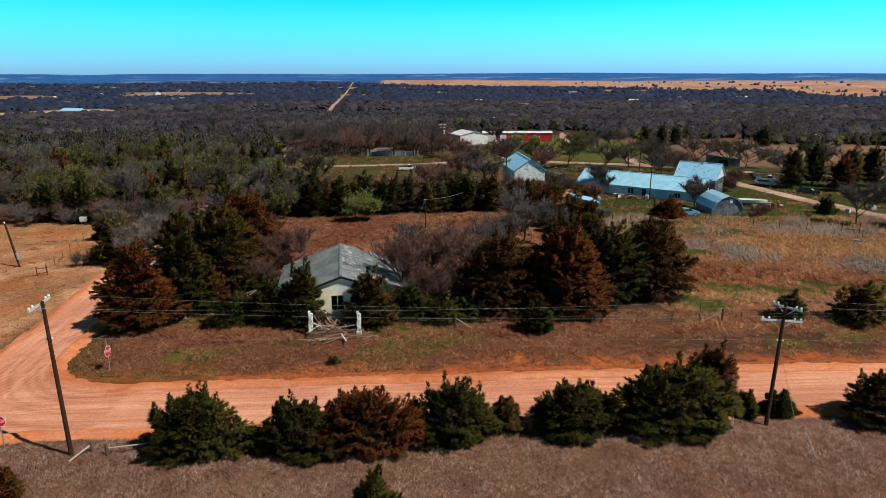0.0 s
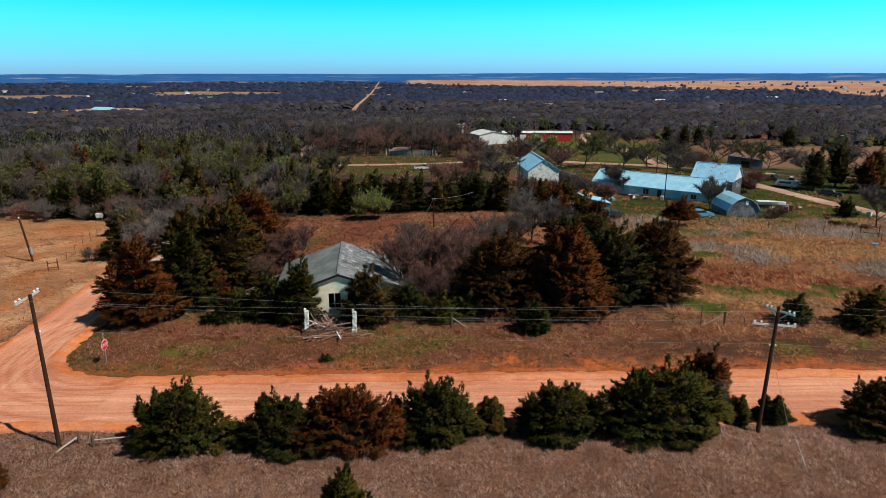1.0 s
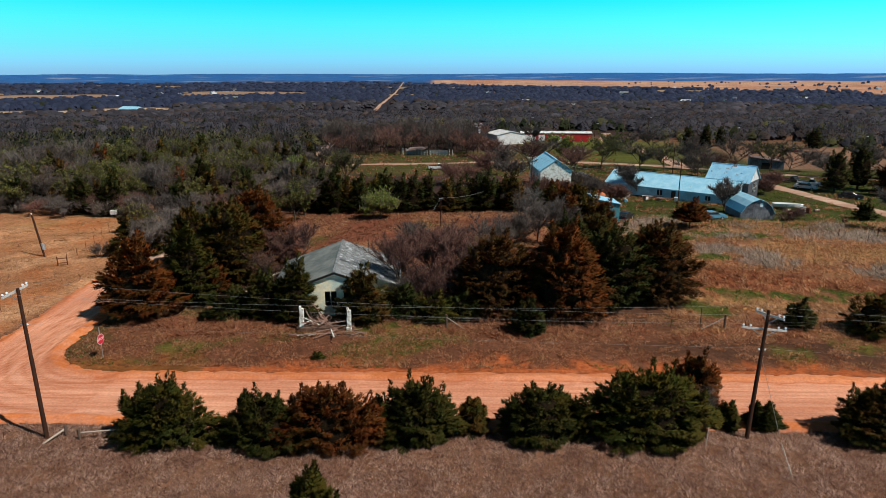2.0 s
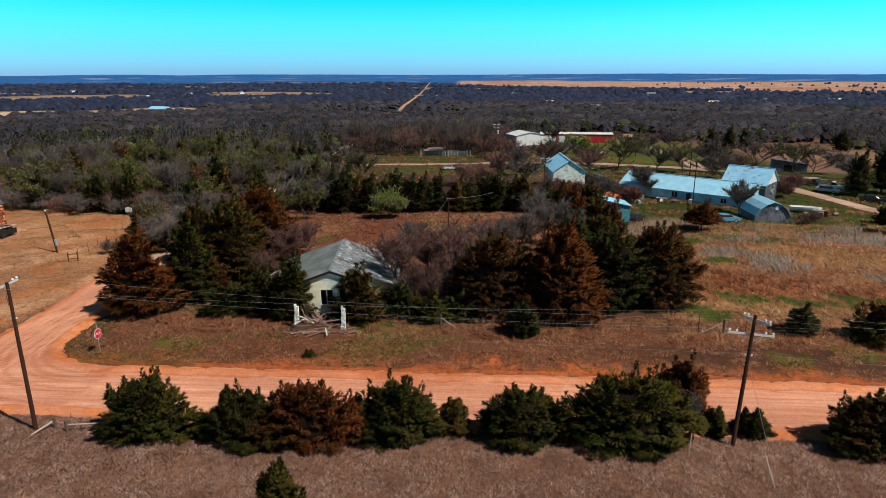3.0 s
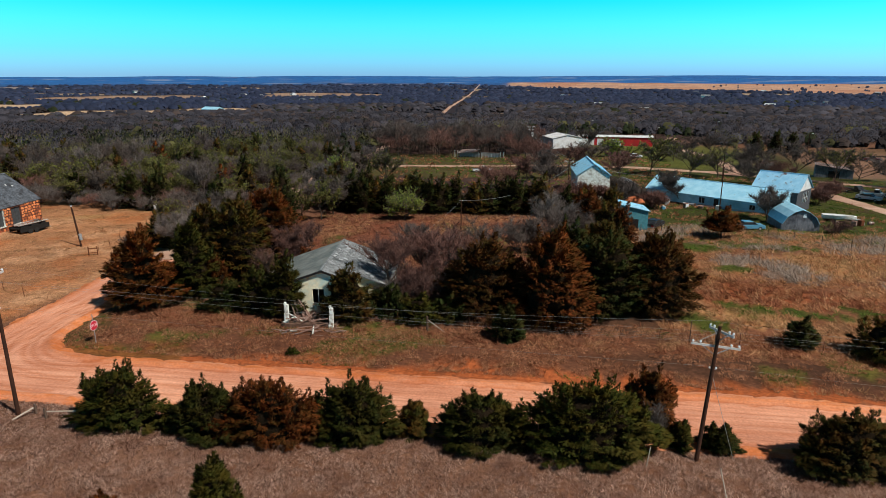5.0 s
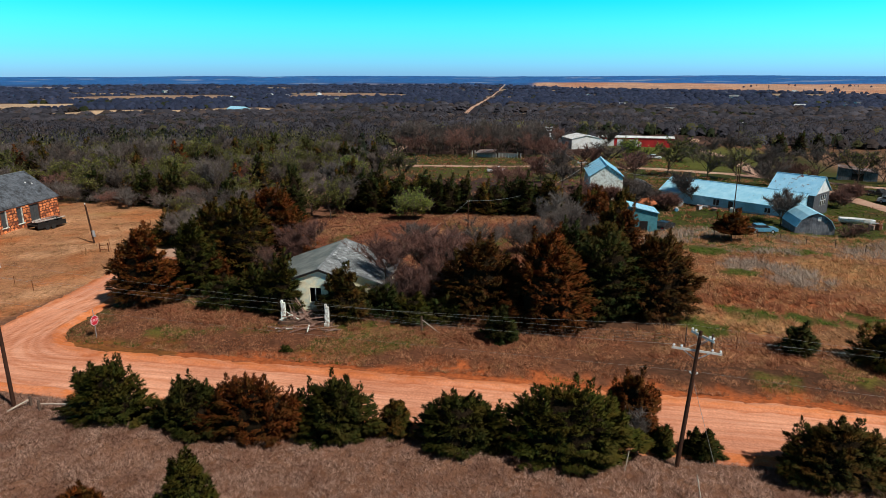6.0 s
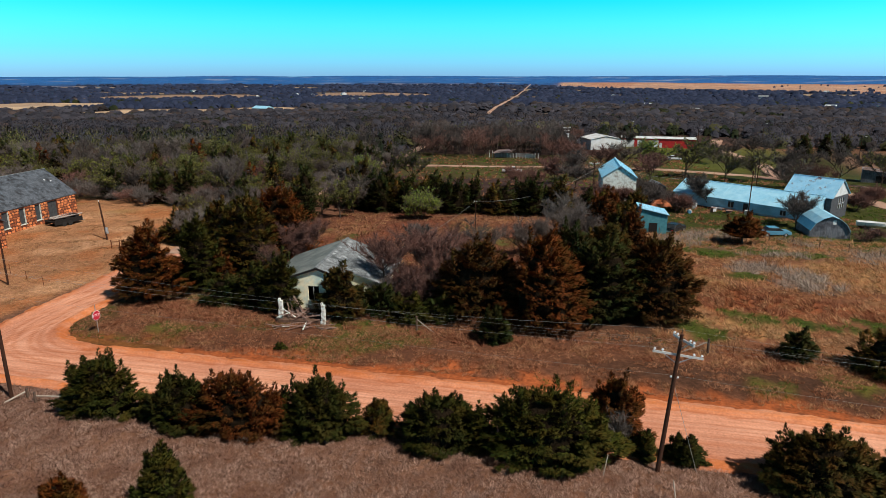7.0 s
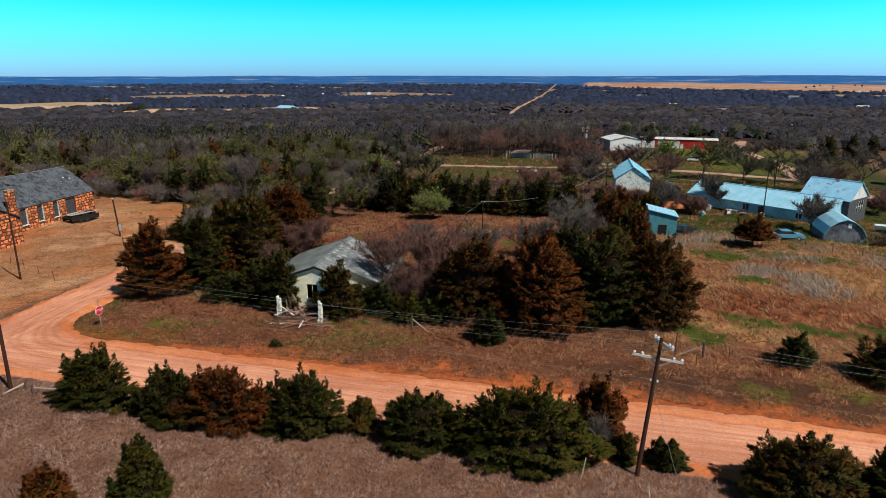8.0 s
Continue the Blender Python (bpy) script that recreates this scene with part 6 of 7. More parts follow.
def domes(x, y, H, R, rng, tone, m=7, nr=4):
    """Rough, dented crowns of trees so far off that their twigs run together."""
    n = len(x)
    z = ground_z(x, y)
    t = np.linspace(0.0, 0.94, nr)
    a = np.linspace(0, 2 * math.pi, m, endpoint=False)
    prof = np.sqrt(np.clip(1 - ((t - 0.32) / 0.68) ** 2, 0.03, 1))
    rr = R[:, None, None] * prof[None, :, None] * rng.uniform(*((0.66, 1.22) if nr > 3 else (0.84, 1.12)), (n, nr, m))
    aa = a[None, None, :] + rng.uniform(-0.3, 0.3, (n, nr, m)) + rng.uniform(0, 6, (n, 1, 1))
    zz = z[:, None, None] + H[:, None, None] * (t[None, :, None] + rng.uniform(-0.08, 0.10, (n, nr, m)))
    V = np.stack([x[:, None, None] + rr * np.cos(aa), y[:, None, None] + rr * np.sin(aa), zz], -1).reshape(-1, 3)
    q = grid_faces(m, nr, True)
    f = np.concatenate([q[:, [0, 1, 2]], q[:, [0, 2, 3]]])
    top = np.array([[(nr - 1) * m, (nr - 1) * m + 1 + i, (nr - 1) * m + 2 + i] for i in range(m - 2)])
    f = np.concatenate([f, top])
    F = (np.arange(n)[:, None, None] * (m * nr) + f[None]).reshape(-1, 3)
    c = np.repeat(np.stack([x, y, z - H * 0.4], -1), m * nr, axis=0)
    return V, F, unit(V - c + np.array([0, 0, 1.0]) * np.repeat(H, m * nr)[:, None] * 0.5), np.repeat(tone, m * nr)


def far_woods(name, label, material, groups, conic=False):
    v, f, nn = join([g[:3] for g in groups])
    me = mesh_np(name, v, f, None, nn)
    at = me.attributes.new("tree_tone", "FLOAT", "POINT")
    at.data.foreach_set("value", np.concatenate([g[3] for g in groups]).astype(np.float32))
    me.materials.append(material)
    return tagged(new(name, me), label, "woods", kind="stuff")


M_FARWOOD = foliage("far_bare_wood", (0.040, 0.042, 0.056), (0.150, 0.142, 0.172), (0.078, 0.072, 0.088), patch=0.10, back=0.3, by_tree=True)
M_FARWARM = foliage("far_brown_wood", (0.046, 0.040, 0.042), (0.160, 0.118, 0.108), (0.085, 0.066, 0.062), patch=0.10, back=0.3, by_tree=True)
M_FARGREEN = foliage("far_budding_wood", (0.075, 0.075, 0.032), (0.235, 0.235, 0.080), (0.100, 0.094, 0.052), patch=0.10, back=0.3, by_tree=True)
# M_FAROFF carries the blue haze of distance in its base colour
M_FAROFF = foliage("distant_wood_hazed", (0.016, 0.025, 0.056), (0.046, 0.057, 0.105), (0.028, 0.037, 0.072), patch=0.03, back=0.0, by_tree=True)
M_FARCEDAR = foliage("far_cedar", (0.006, 0.012, 0.005), (0.034, 0.036, 0.012), (0.014, 0.016, 0.009), patch=0.16, back=0.0, by_tree=True)

fx, fy = scatter(56000, 180, 2900, -52, 44, wr, 0.95)
ok = woodland(fx, fy) & ~open_field(fx, fy)
fx, fy = fx[ok], fy[ok]
fr = np.hypot(fx, fy)
keep = wr.random(len(fx)) < np.where(fr < 480, 0.9, np.where(fr < 1000, 0.70, 0.42))
keep &= (fr >= 345) & ((ridge_depth(fx, fy) < 0) | (wr.random(len(fx)) < 0.4))


def wood_class(x, y):
    """0 grey-mauve bare, 1 brown bare, 2 budding, 3 cedar: stands of one kind, mixed at their edges."""
    r = np.hypot(x, y)
    k = wr.random(len(x)) * 0.62 + 0.19 + 0.17 * wobble(x, y, 110, 3) + 0.24 * wobble(x, y, 38, 1)
    c = np.where(k < 0.40, 0, np.where(k < 0.54, 1, np.where(k < 0.86, 2, 3)))
    c = np.where((c == 2) & (wr.random(len(x)) < smooth(r, 240, 400) * 1.01), 0, c)
    dark = (wobble(x * 0.5, y, 70, 4) > 0.85) & (wr.random(len(x)) < 0.7)
    return np.where(dark, 3, c)


groups = {k: [] for k in range(5)}
xr, yr = xs_[rest], ys_[rest]
for x_, y_, n_ in ((xr, yr, 95), *[(fx[q], fy[q], n2) for q, n2 in ((keep & (fr < 480), 60), (keep & (fr >= 480) & (fr < 720), 28), (keep & (fr >= 720) & (fr < 1100), 7), (keep & (fr >= 1100), 0))]):
    kinds = wood_class(x_, y_)
    for k in range(4):
        x1, y1 = x_[kinds == k], y_[kinds == k]
        if not len(x1):
            continue
        r1 = np.hypot(x1, y1)
        tone_ = np.clip(wr.random(len(x1)) * 0.75 + 0.12 + 0.25 * wobble(x1, y1, 60, 0), 0, 1)
        H_ = wr.uniform(4.4, 9.4, len(x1)) * (0.80 if k == 3 else 1.0) * (1 - 0.22 * np.clip((r1 - 260) / 120, 0, 1))
        R_ = H_ * wr.uniform(0.42, 0.66, len(x1)) * (1 + 0.35 * np.clip((r1 - 430) / 250, 0, 1) + 0.9 * np.clip((r1 - 900) / 700, 0, 1.6))
        R_ = np.where(ridge_depth(x1, y1) > -0.3, R_ * 0.45, R_)
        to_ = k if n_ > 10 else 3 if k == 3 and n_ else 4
        # inner domes take a lower tone than the blades round them
        if k == 3 and n_ > 30:
            groups[3].append(fuzz(x1, y1, H_ * np.where(r1 < 300, 1.1, 0.8), R_ * np.where(r1 < 300, 0.9, 1.15), 70, 0.25 + r1 * 0.0013, wr, tone_, True))
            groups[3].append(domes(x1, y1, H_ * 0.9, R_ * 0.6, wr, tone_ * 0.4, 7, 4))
            continue
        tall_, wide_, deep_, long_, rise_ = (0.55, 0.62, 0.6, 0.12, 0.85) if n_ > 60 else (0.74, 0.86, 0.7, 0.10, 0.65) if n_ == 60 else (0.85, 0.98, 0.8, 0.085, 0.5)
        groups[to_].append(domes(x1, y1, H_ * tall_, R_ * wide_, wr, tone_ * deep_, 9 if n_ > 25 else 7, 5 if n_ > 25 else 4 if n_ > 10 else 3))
        if n_:
            groups[to_].append(fuzz(x1, y1, H_, R_ * (1.1 if n_ < 50 else 1.0), n_, 0.07 + r1 * (0.0008 if n_ > 20 else 0.0010), wr, tone_, False, long_, rise_))
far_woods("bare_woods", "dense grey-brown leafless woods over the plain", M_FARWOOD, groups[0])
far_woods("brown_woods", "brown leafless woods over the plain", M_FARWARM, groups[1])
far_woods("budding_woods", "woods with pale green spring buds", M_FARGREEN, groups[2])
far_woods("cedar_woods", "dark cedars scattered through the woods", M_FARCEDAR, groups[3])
far_woods("distant_woods", "dark leafless woods towards the horizon, tinted blue for haze", M_FAROFF, groups[4])


# ---- single trees and shrubs ----
for x, y, sd, H, R, mt, lb, kw in (
    (-4.6, 64.8, 301, 7.6, 3.8, M_TWIG_RED, "leafless reddish tree beside the ruined house", {}),
    (-1.2, 70.5, 302, 8.0, 4.0, M_TWIG_RED, "leafless reddish tree beside the ruined house", {}),
    (1.8, 74.5, 303, 7.0, 4.2, M_TWIG_RED, "leafless reddish tree behind the ruined house", {}),
    (-2.4, 76.5, 304, 6.4, 3.8, M_TWIG, "leafless brown tree behind the ruined house", {}),
    (3.6, 70.6, 377, 8.6, 4.4, M_TWIG, "leafless brown tree beside the ruined house", {}),
    (0.4, 67.6, 378, 8.0, 4.2, M_TWIG_RED, "leafless reddish tree beside the ruined house", {}),
    (-0.4, 65.6, 305, 5.2, 3.6, M_TWIG_RED, "leafless reddish thicket beside the ruined house", {"trunk": 0}),
    (2.6, 67.0, 306, 4.4, 3.0, M_TWIG_GREY, "leafless grey thicket beside the ruined house", {"trunk": 0}),
    (-3.0, 64.6, 307, 3.6, 2.6, M_TWIG_GREY, "leafless grey thicket beside the ruined house", {"trunk": 0}),
    (12.2, 93.5, 308, 8.0, 4.4, M_TWIG_GREY, "leafless grey tree behind the cedars", {}),
    (8.2, 88.5, 309, 6.0, 3.8, M_TWIG_GREY, "leafless grey tree behind the cedars", {"trunk": 0}),
    (15.6, 88.0, 310, 7.0, 3.8, M_TWIG, "leafless brown tree behind the cedars", {}),
    (-18.4, 74.0, 311, 6.4, 3.2, M_TWIG_RED, "leafless reddish tree behind the cedars", {}),
    (-19.6, 68.5, 312, 5.0, 2.2, M_TWIG_RED, "leafless reddish tree behind the cedars", {}),
    (-36.8, 84.0, 313, 6.4, 3.0, M_TWIG_GREY, "leafless pale grey tree by the lane", {}),
    (-42.6, 92.5, 314, 5.0, 3.2, M_TWIG_GREY, "leafless pale grey thicket by the meadow", {"trunk": 0}),
    (-46.4, 98.0, 315, 5.6, 3.4, M_TWIG, "leafless brown thicket by the meadow", {"trunk": 0}),
    (-47.6, 80.5, 316, 2.2, 1.4, M_TWIG, "small leafless shrub in the meadow", {"trunk": 0}),
    (69.7, 104.8, 317, 7.6, 3.2, M_TWIG, "dark leafless tree by the fence", {}),
    (77.0, 101.0, 318, 6.4, 3.0, M_TWIG, "dark leafless tree by the fence", {}),
    (57.2, 113.4, 319, 2.4, 2.0, M_TWIG_RED, "leafless reddish shrub beside the barn", {"trunk": 0}),
    (36.8, 139.0, 320, 6.6, 3.6, M_TWIG, "leafless tree in front of the long house", {}),
    (48.6, 121.6, 321, 5.6, 3.0, M_TWIG, "leafless tree in front of the long house", {}),
    (60.4, 231.0, 322, 9.5, 6.0, M_TWIG, "spreading leafless oak by the farm track", {}),
    (55.2, 240.0, 323, 7.5, 3.6, M_TWIG, "leafless tree by the farm track", {}),
    (62.0, 186.0, 324, 9.0, 4.6, M_TWIG, "leafless brown tree behind the houses", {}),
    (72.0, 184.0, 325, 10.0, 6.2, M_TWIG, "spreading leafless brown tree behind the houses", {}),
    (66.0, 176.0, 327, 6.0, 4.6, M_TWIG_RED, "leafless reddish thicket behind the houses", {"trunk": 0}),
    (15.4, 176.0, 328, 8.0, 4.0, M_TWIG_RED, "leafless reddish tree behind the shed", {}),
    (9.0, 168.0, 329, 8.0, 4.2, M_TWIG, "leafless brown tree behind the shed", {}),
    (4.0, 160.0, 330, 7.0, 4.0, M_TWIG_RED, "leafless reddish tree behind the shed", {}),
(26.0, 136.0, 375, 4.2, 3.0, M_TWIG, "leafless brown thicket beside the shed", {"trunk": 0}),
    (30.5, 131.0, 376, 3.4, 2.6, M_TWIG_RED, "leafless reddish thicket beside the long house", {"trunk": 0}),
    (24.0, 150.0, 332, 4.0, 3.0, M_TWIG, "leafless brown thicket beside the shed", {"trunk": 0}),
    (16.4, 136.0, 333, 4.6, 3.2, M_TWIG_RED, "leafless reddish thicket before the shed", {"trunk": 0}),
    (20.6, 135.4, 334, 3.8, 2.9, M_TWIG_RED, "leafless brown thicket before the shed", {"trunk": 0}),
    (10.0, 121.0, 335, 5.0, 3.4, M_TWIG_GREY, "leafless grey thicket before the shed", {"trunk": 0}),
    (96.0, 128.0, 336, 9.0, 5.0, M_TWIG_GREY, "leafless grey tree beside the cedars", {}),
    (104.0, 120.0, 337, 9.0, 5.0, M_TWIG, "leafless brown tree beside the cedars", {}),
    (70.0, 152.0, 338, 4.0, 3.2, M_TWIG_RED, "leafless reddish thicket beside the track", {"trunk": 0}),
    (64.0, 143.0, 339, 3.2, 2.6, M_TWIG_RED, "leafless reddish thicket beside the house", {"trunk": 0}),
    (20.6, 42.6, 340, 3.4, 0.9, M_TWIG_GREY, "thin leafless sapling beside the road", {"trunk": 0}),
    (58.0, 168.0, 343, 6.5, 4.8, M_TWIG, "leafless brown tree behind the houses", {}),
    (26.0, 166.0, 344, 8.0, 4.8, M_TWIG_RED, "leafless reddish tree behind the shed", {}),
    (20.0, 186.0, 345, 8.5, 5.0, M_TWIG, "leafless brown tree by the cross road", {}),
    (6.0, 186.0, 346, 8.0, 4.8, M_TWIG_RED, "leafless reddish tree by the cross road", {}),
    (-3.0, 150.0, 347, 6.0, 4.0, M_TWIG_RED, "leafless reddish thicket behind the clearing", {"trunk": 0}),
    (10.0, 150.0, 348, 6.5, 4.4, M_TWIG, "leafless brown tree before the shed", {}),
    (88.0, 186.0, 349, 9.0, 6.0, M_TWIG, "spreading leafless brown tree behind the houses", {}),
    (92.0, 172.0, 361, 8.0, 5.2, M_TWIG_GREY, "leafless grey tree beyond the track", {}),
    (99.0, 160.0, 362, 9.0, 5.8, M_TWIG, "leafless brown tree beyond the track", {}),
    (106.0, 138.0, 363, 9.0, 5.8, M_TWIG_GREY, "leafless grey tree beyond the track", {}),
    (116.0, 128.0, 364, 9.0, 5.8, M_TWIG, "leafless brown tree beyond the track", {}),
    (70.0, 212.0, 365, 8.0, 5.0, M_TWIG, "leafless brown tree by the farm track", {}),
    (48.0, 226.0, 366, 7.0, 4.0, M_TWIG, "leafless brown tree by the farm track", {}),
    (4.0, 218.0, 368, 8.0, 4.8, M_TWIG_RED, "leafless reddish tree by the cross road", {}),
    (-4.0, 226.0, 369, 8.5, 5.0, M_TWIG_RED, "leafless reddish tree by the cross road", {}),
    (-40.8, 81.0, 370, 5.4, 3.2, M_TWIG_GREY, "leafless pale grey tree at the meadow's edge", {}),
    (19.6, 251.0, 341, 8.0, 3.6, M_TWIG, "leafless tree before the white shed", {}),
):
    dist = math.hypot(x, y)
    fine = dist < 100
    bare_tree(x, y, sd, H, R if fine else R * 1.35, mt, lb, twigs=(9000 if fine else 4200) if R > 2.5 else 700, twig_w=0.038 if fine else 0.075, twig_len=0.75 if fine else 1.0,
              kids=(5, 4, 4, 2) if fine else (5, 4, 4), levels=(4 if kw == {} else 3) if fine else 3, thick=0.05 + 0.014 * H, name="bare_tree" if kw == {} else "bare_thicket", **({"trunk": 0.13, "rise": 1.0} if kw == {} and not fine else kw))

# brush along the edge of the woods
er = random.Random(17)
for i in range(20):
    x, y = -92 + i * 2.5 + er.uniform(-0.8, 0.8), 109.5 + er.uniform(-1.5, 3.5)
    bare_tree(x, y, 500 + i, er.uniform(2.6, 4.6), er.uniform(2.4, 3.4), er.choice((M_TWIG, M_TWIG_RED, M_TWIG_GREY)), "leafless thicket at the edge of the woods", twigs=1800, twig_w=0.06, twig_len=0.8,
              kids=(5, 4, 4), levels=3, thick=0.07, name="bare_thicket", trunk=0)

for x, y, sd, H, R, nl, lf, mt, lb, kw in (
    (-14.2, 108.5, 351, 5.4, 3.4, 4200, 0.34, M_LEAF, "bush with fresh yellow-green leaves in the clearing", {"trunk": 0}),
    (35.2, 181.0, 352, 10.5, 7.6, 2400, 0.45, M_BUD, "spreading tree with pale green spring buds", {}),
    (28.0, 189.0, 353, 9.0, 6.2, 2000, 0.45, M_LEAF, "tree with fresh yellow-green leaves behind the shed", {}),
    (44.0, 172.0, 354, 8.0, 5.4, 900, 0.40, M_BUD, "tree with pale green spring buds behind the long house", {}),
    (-38.6, 140.0, 355, 8.5, 4.2, 1600, 0.45, M_LEAF, "tree with fresh yellow-green leaves by the lane", {}),
    (-30.0, 152.0, 356, 9.0, 4.6, 1300, 0.45, M_BUD, "tree with pale green spring buds in the woods", {}),
    (-66.0, 132.0, 357, 9.0, 5.0, 1400, 0.45, M_BUD, "tree with pale green spring buds in the woods", {}),
    (-55.0, 141.0, 358, 9.5, 5.4, 1400, 0.45, M_BUD, "tree with pale green spring buds in the woods", {}),
    (-50.4, 95.5, 359, 5.0, 2.8, 1600, 0.30, M_BUD, "bush with yellow-green buds at the meadow's edge", {"trunk": 0}),
    (52.0, 178.0, 342, 9.0, 6.4, 1300, 0.40, M_BUD, "tree with pale green spring buds behind the houses", {}),
    (80.0, 179.0, 326, 9.0, 7.0, 1300, 0.40, M_BUD, "spreading tree with pale green spring buds behind the houses", {}),
    (29.0, 232.0, 367, 7.0, 5.4, 1500, 0.42, M_LEAF, "tree with fresh yellow-green leaves before the red shed", {}),
    (112.0, 196.0, 360, 9.0, 5.0, 900, 0.45, M_BUD, "tree with pale green spring buds beyond the track", {}),
):
    bare_tree(x, y, sd, H, R, M_TWIG, lb, leaves=nl, leaf_material=mt, leaf=lf, twigs=3000, twig_w=0.07, twig_len=1.1, kids=(5, 4, 4), levels=3, thick=0.05 + 0.014 * H,
              name="budding_tree" if kw == {} else "budding_bush", group="budding trees", **kw)

# far cedars: the row behind the clearing and the group beside the track
row_rng = random.Random(21)
for i in range(22):
    x = -29.5 + (i % 16) * 2.6 + (1.3 if i > 15 else 0) + row_rng.uniform(-0.7, 0.7)
    y = 114.5 + 0.12 * (x + 28) + row_rng.uniform(-1.5, 3.0) + (5.0 if i > 15 else 0)
    h = row_rng.uniform(5.0, 7.4)
    cedar(x, y, 400 + i, row_rng.uniform(5.0, 7.2), 5.0, h, row_rng.choice((M_DEEP, M_DEEP, M_CEDAR, M_CEDAR_MIX)), "dark green red cedar in the row behind the clearing",
          size=0.72, boughs=120, per=24, p=0.50, tips=3, group="cedars behind the clearing")
for i, (x, y, w, h, mt) in enumerate(((81.5, 148.0, 7.5, 9.5, M_DEEP), (88.0, 151.0, 7.5, 10.5, M_DEEP), (94.5, 147.5, 8.0, 10.0, M_CEDAR_MIX), (90.0, 143.0, 6.5, 8.0, M_RUST), (101.0, 150.0, 8.0, 9.5, M_DEEP), (110.0, 152.0, 8.0, 9.0, M_CEDAR_MIX),
                                      (82.0, 262.0, 7.0, 8.0, M_DEEP), (90.0, 266.0, 7.0, 8.5, M_DEEP), (97.0, 270.0, 7.0, 7.5, M_DEEP), (128.0, 258.0, 8.0, 8.0, M_DEEP),
                                      (-64.0, 110.5, 6.5, 6.2, M_DEEP), (-71.0, 112.0, 7.0, 6.8, M_DEEP), (-84.0, 113.0, 7.0, 6.4, M_DEEP), (-52.0, 112.0, 5.0, 6.0, M_DEEP),
                                      (16.2, 118.0, 4.6, 5.0, M_CEDAR_MIX), (17.6, 127.5, 5.4, 4.6, M_RUST), (22.6, 129.5, 4.8, 4.2, M_CEDAR_MIX), (13.6, 125.0, 5.0, 4.4, M_DEEP), (20.2, 99.0, 6.6, 6.6, M_CEDAR_MIX), (17.0, 104.5, 6.0, 6.4, M_RUST), (21.6, 92.0, 6.0, 6.6, M_RUST))):
    cedar(x, y, 430 + i, w, w * 0.85, h, mt, "dark red cedar beside the farm track" if x > 60 else "dark red cedar at the edge of the woods", size=0.68, boughs=160, per=24, p=0.54, tips=6,
          low=0.12 if 60 < x < 120 and y < 160 else 0.03, group="far cedars")


# ---- utility poles, wires ----
def insulator(parent, p, size=0.09):
    bm = bmesh.new()
    rod(bm, p, (p[0], p[1], p[2] + size * 1.2), size * 0.35, size * 0.35, 8)
    rod(bm, (p[0], p[1], p[2] + size * 0.9), (p[0], p[1], p[2] + size * 2.0), size, size * 0.55, 8)
    return part("insulator", bm, M_PORCELAIN, parent)


def utility_pole(x, y, h, arms, label, r=0.15, name="utility_pole", low=None, lean=(0, 0)):
    """arms: (height, half length, direction in degrees)."""
    z = gz(x, y)
    lean_m = Matrix(((1, 0, lean[0], x), (0, 1, lean[1], y), (0, 0, 1, z), (0, 0, 0, 1)))
    ob = thing(name, pose(x, y, z) @ Vector((0, 0, 1)).rotation_difference(Vector((*lean, 1))).to_matrix().to_4x4(), label, "utility pole", "utility poles")
    bm = bmesh.new()
    rod(bm, (0, 0, -0.5), (0, 0, h * 0.5), r, r * 0.85, 12)
    rod(bm, (0, 0, h * 0.5), (0, 0, h), r * 0.85, r * 0.68, 12)
    part("pole", bm, M_POLE, ob)
    ends = []
    for ha, half, deg in arms:
        a = radians(deg)
        u = Vector((math.cos(a), math.sin(a), 0))
        side = Vector((-u.y, u.x, 0)) * (r * 0.9 + 0.05)
        c = Vector((0, 0, ha)) + side
        bm = bmesh.new()
        beam(bm, c - u * half, c + u * half, 0.10, 0.13)
        arm = part("crossarm", bm, M_ARM, ob, "pale weathered wooden crossarm")
        for s in (-1, 1):
            bm = bmesh.new()
            beam(bm, c + u * (0.55 * half * s) - Vector((0, 0, 0.05)), (side.x * 0.8, side.y * 0.8, ha - 0.55), 0.03, 0.05)
            part("brace", bm, M_STEEL, ob)
        for f in (-0.93, -0.62, 0.62, 0.93):
            e = c + u * (half * f) + Vector((0, 0, 0.065))
            insulator(ob, e)
            if abs(f) > 0.9:
                ends.append(lean_m @ (e + Vector((0, 0, 0.17))))
    if low:
        for s in (-1, 1):
            insulator(ob, (0.2 * s, 0, low), 0.07)
            part("bracket", bar((0, 0, low), (0.2 * s, 0, low), 0.02), M_STEEL, ob)
        ends.append(lean_m @ Vector((0, 0, low + 0.1)))
    return ob, ends


def wire(a, b, sag, r=0.0042, label="thin sagging power line between poles", name="power_line"):
    a, b = Vector(a), Vector(b)
    cu = bpy.data.curves.new(name, "CURVE")
    cu.dimensions, cu.bevel_depth, cu.bevel_resolution = "3D", r, 0
    sp = cu.splines.new("POLY")
    n = 24
    sp.points.add(n)
    for i in range(n + 1):
        t = i / n
        p = a.lerp(b, t)
        sp.points[i].co = (p.x, p.y, p.z - 4 * sag * t * (1 - t), 1)
    cu.materials.append(M_CABLE)
    return tagged(new(name, cu), label, "power line", "power lines")


pole_l, ends_l = utility_pole(-24.6, 37.05, 10.75, [(10.55, 1.40, 98)], "tall weathered brown wooden utility pole by the crossroads", low=8.2, lean=(-0.025, 0.02))
pole_r, ends_r = utility_pole(23.2, 40.9, 9.1, [(8.75, 1.1, -62), (7.75, 1.5, 2)], "weathered wooden utility pole with two crossarms beside the road", low=6.3, lean=(0.08, 0.115))
pole_n, ends_n = utility_pole(78.0, 44.2, 9.2, [(8.75, 1.1, 62)], "weathered wooden utility pole beside the road", low=6.6)
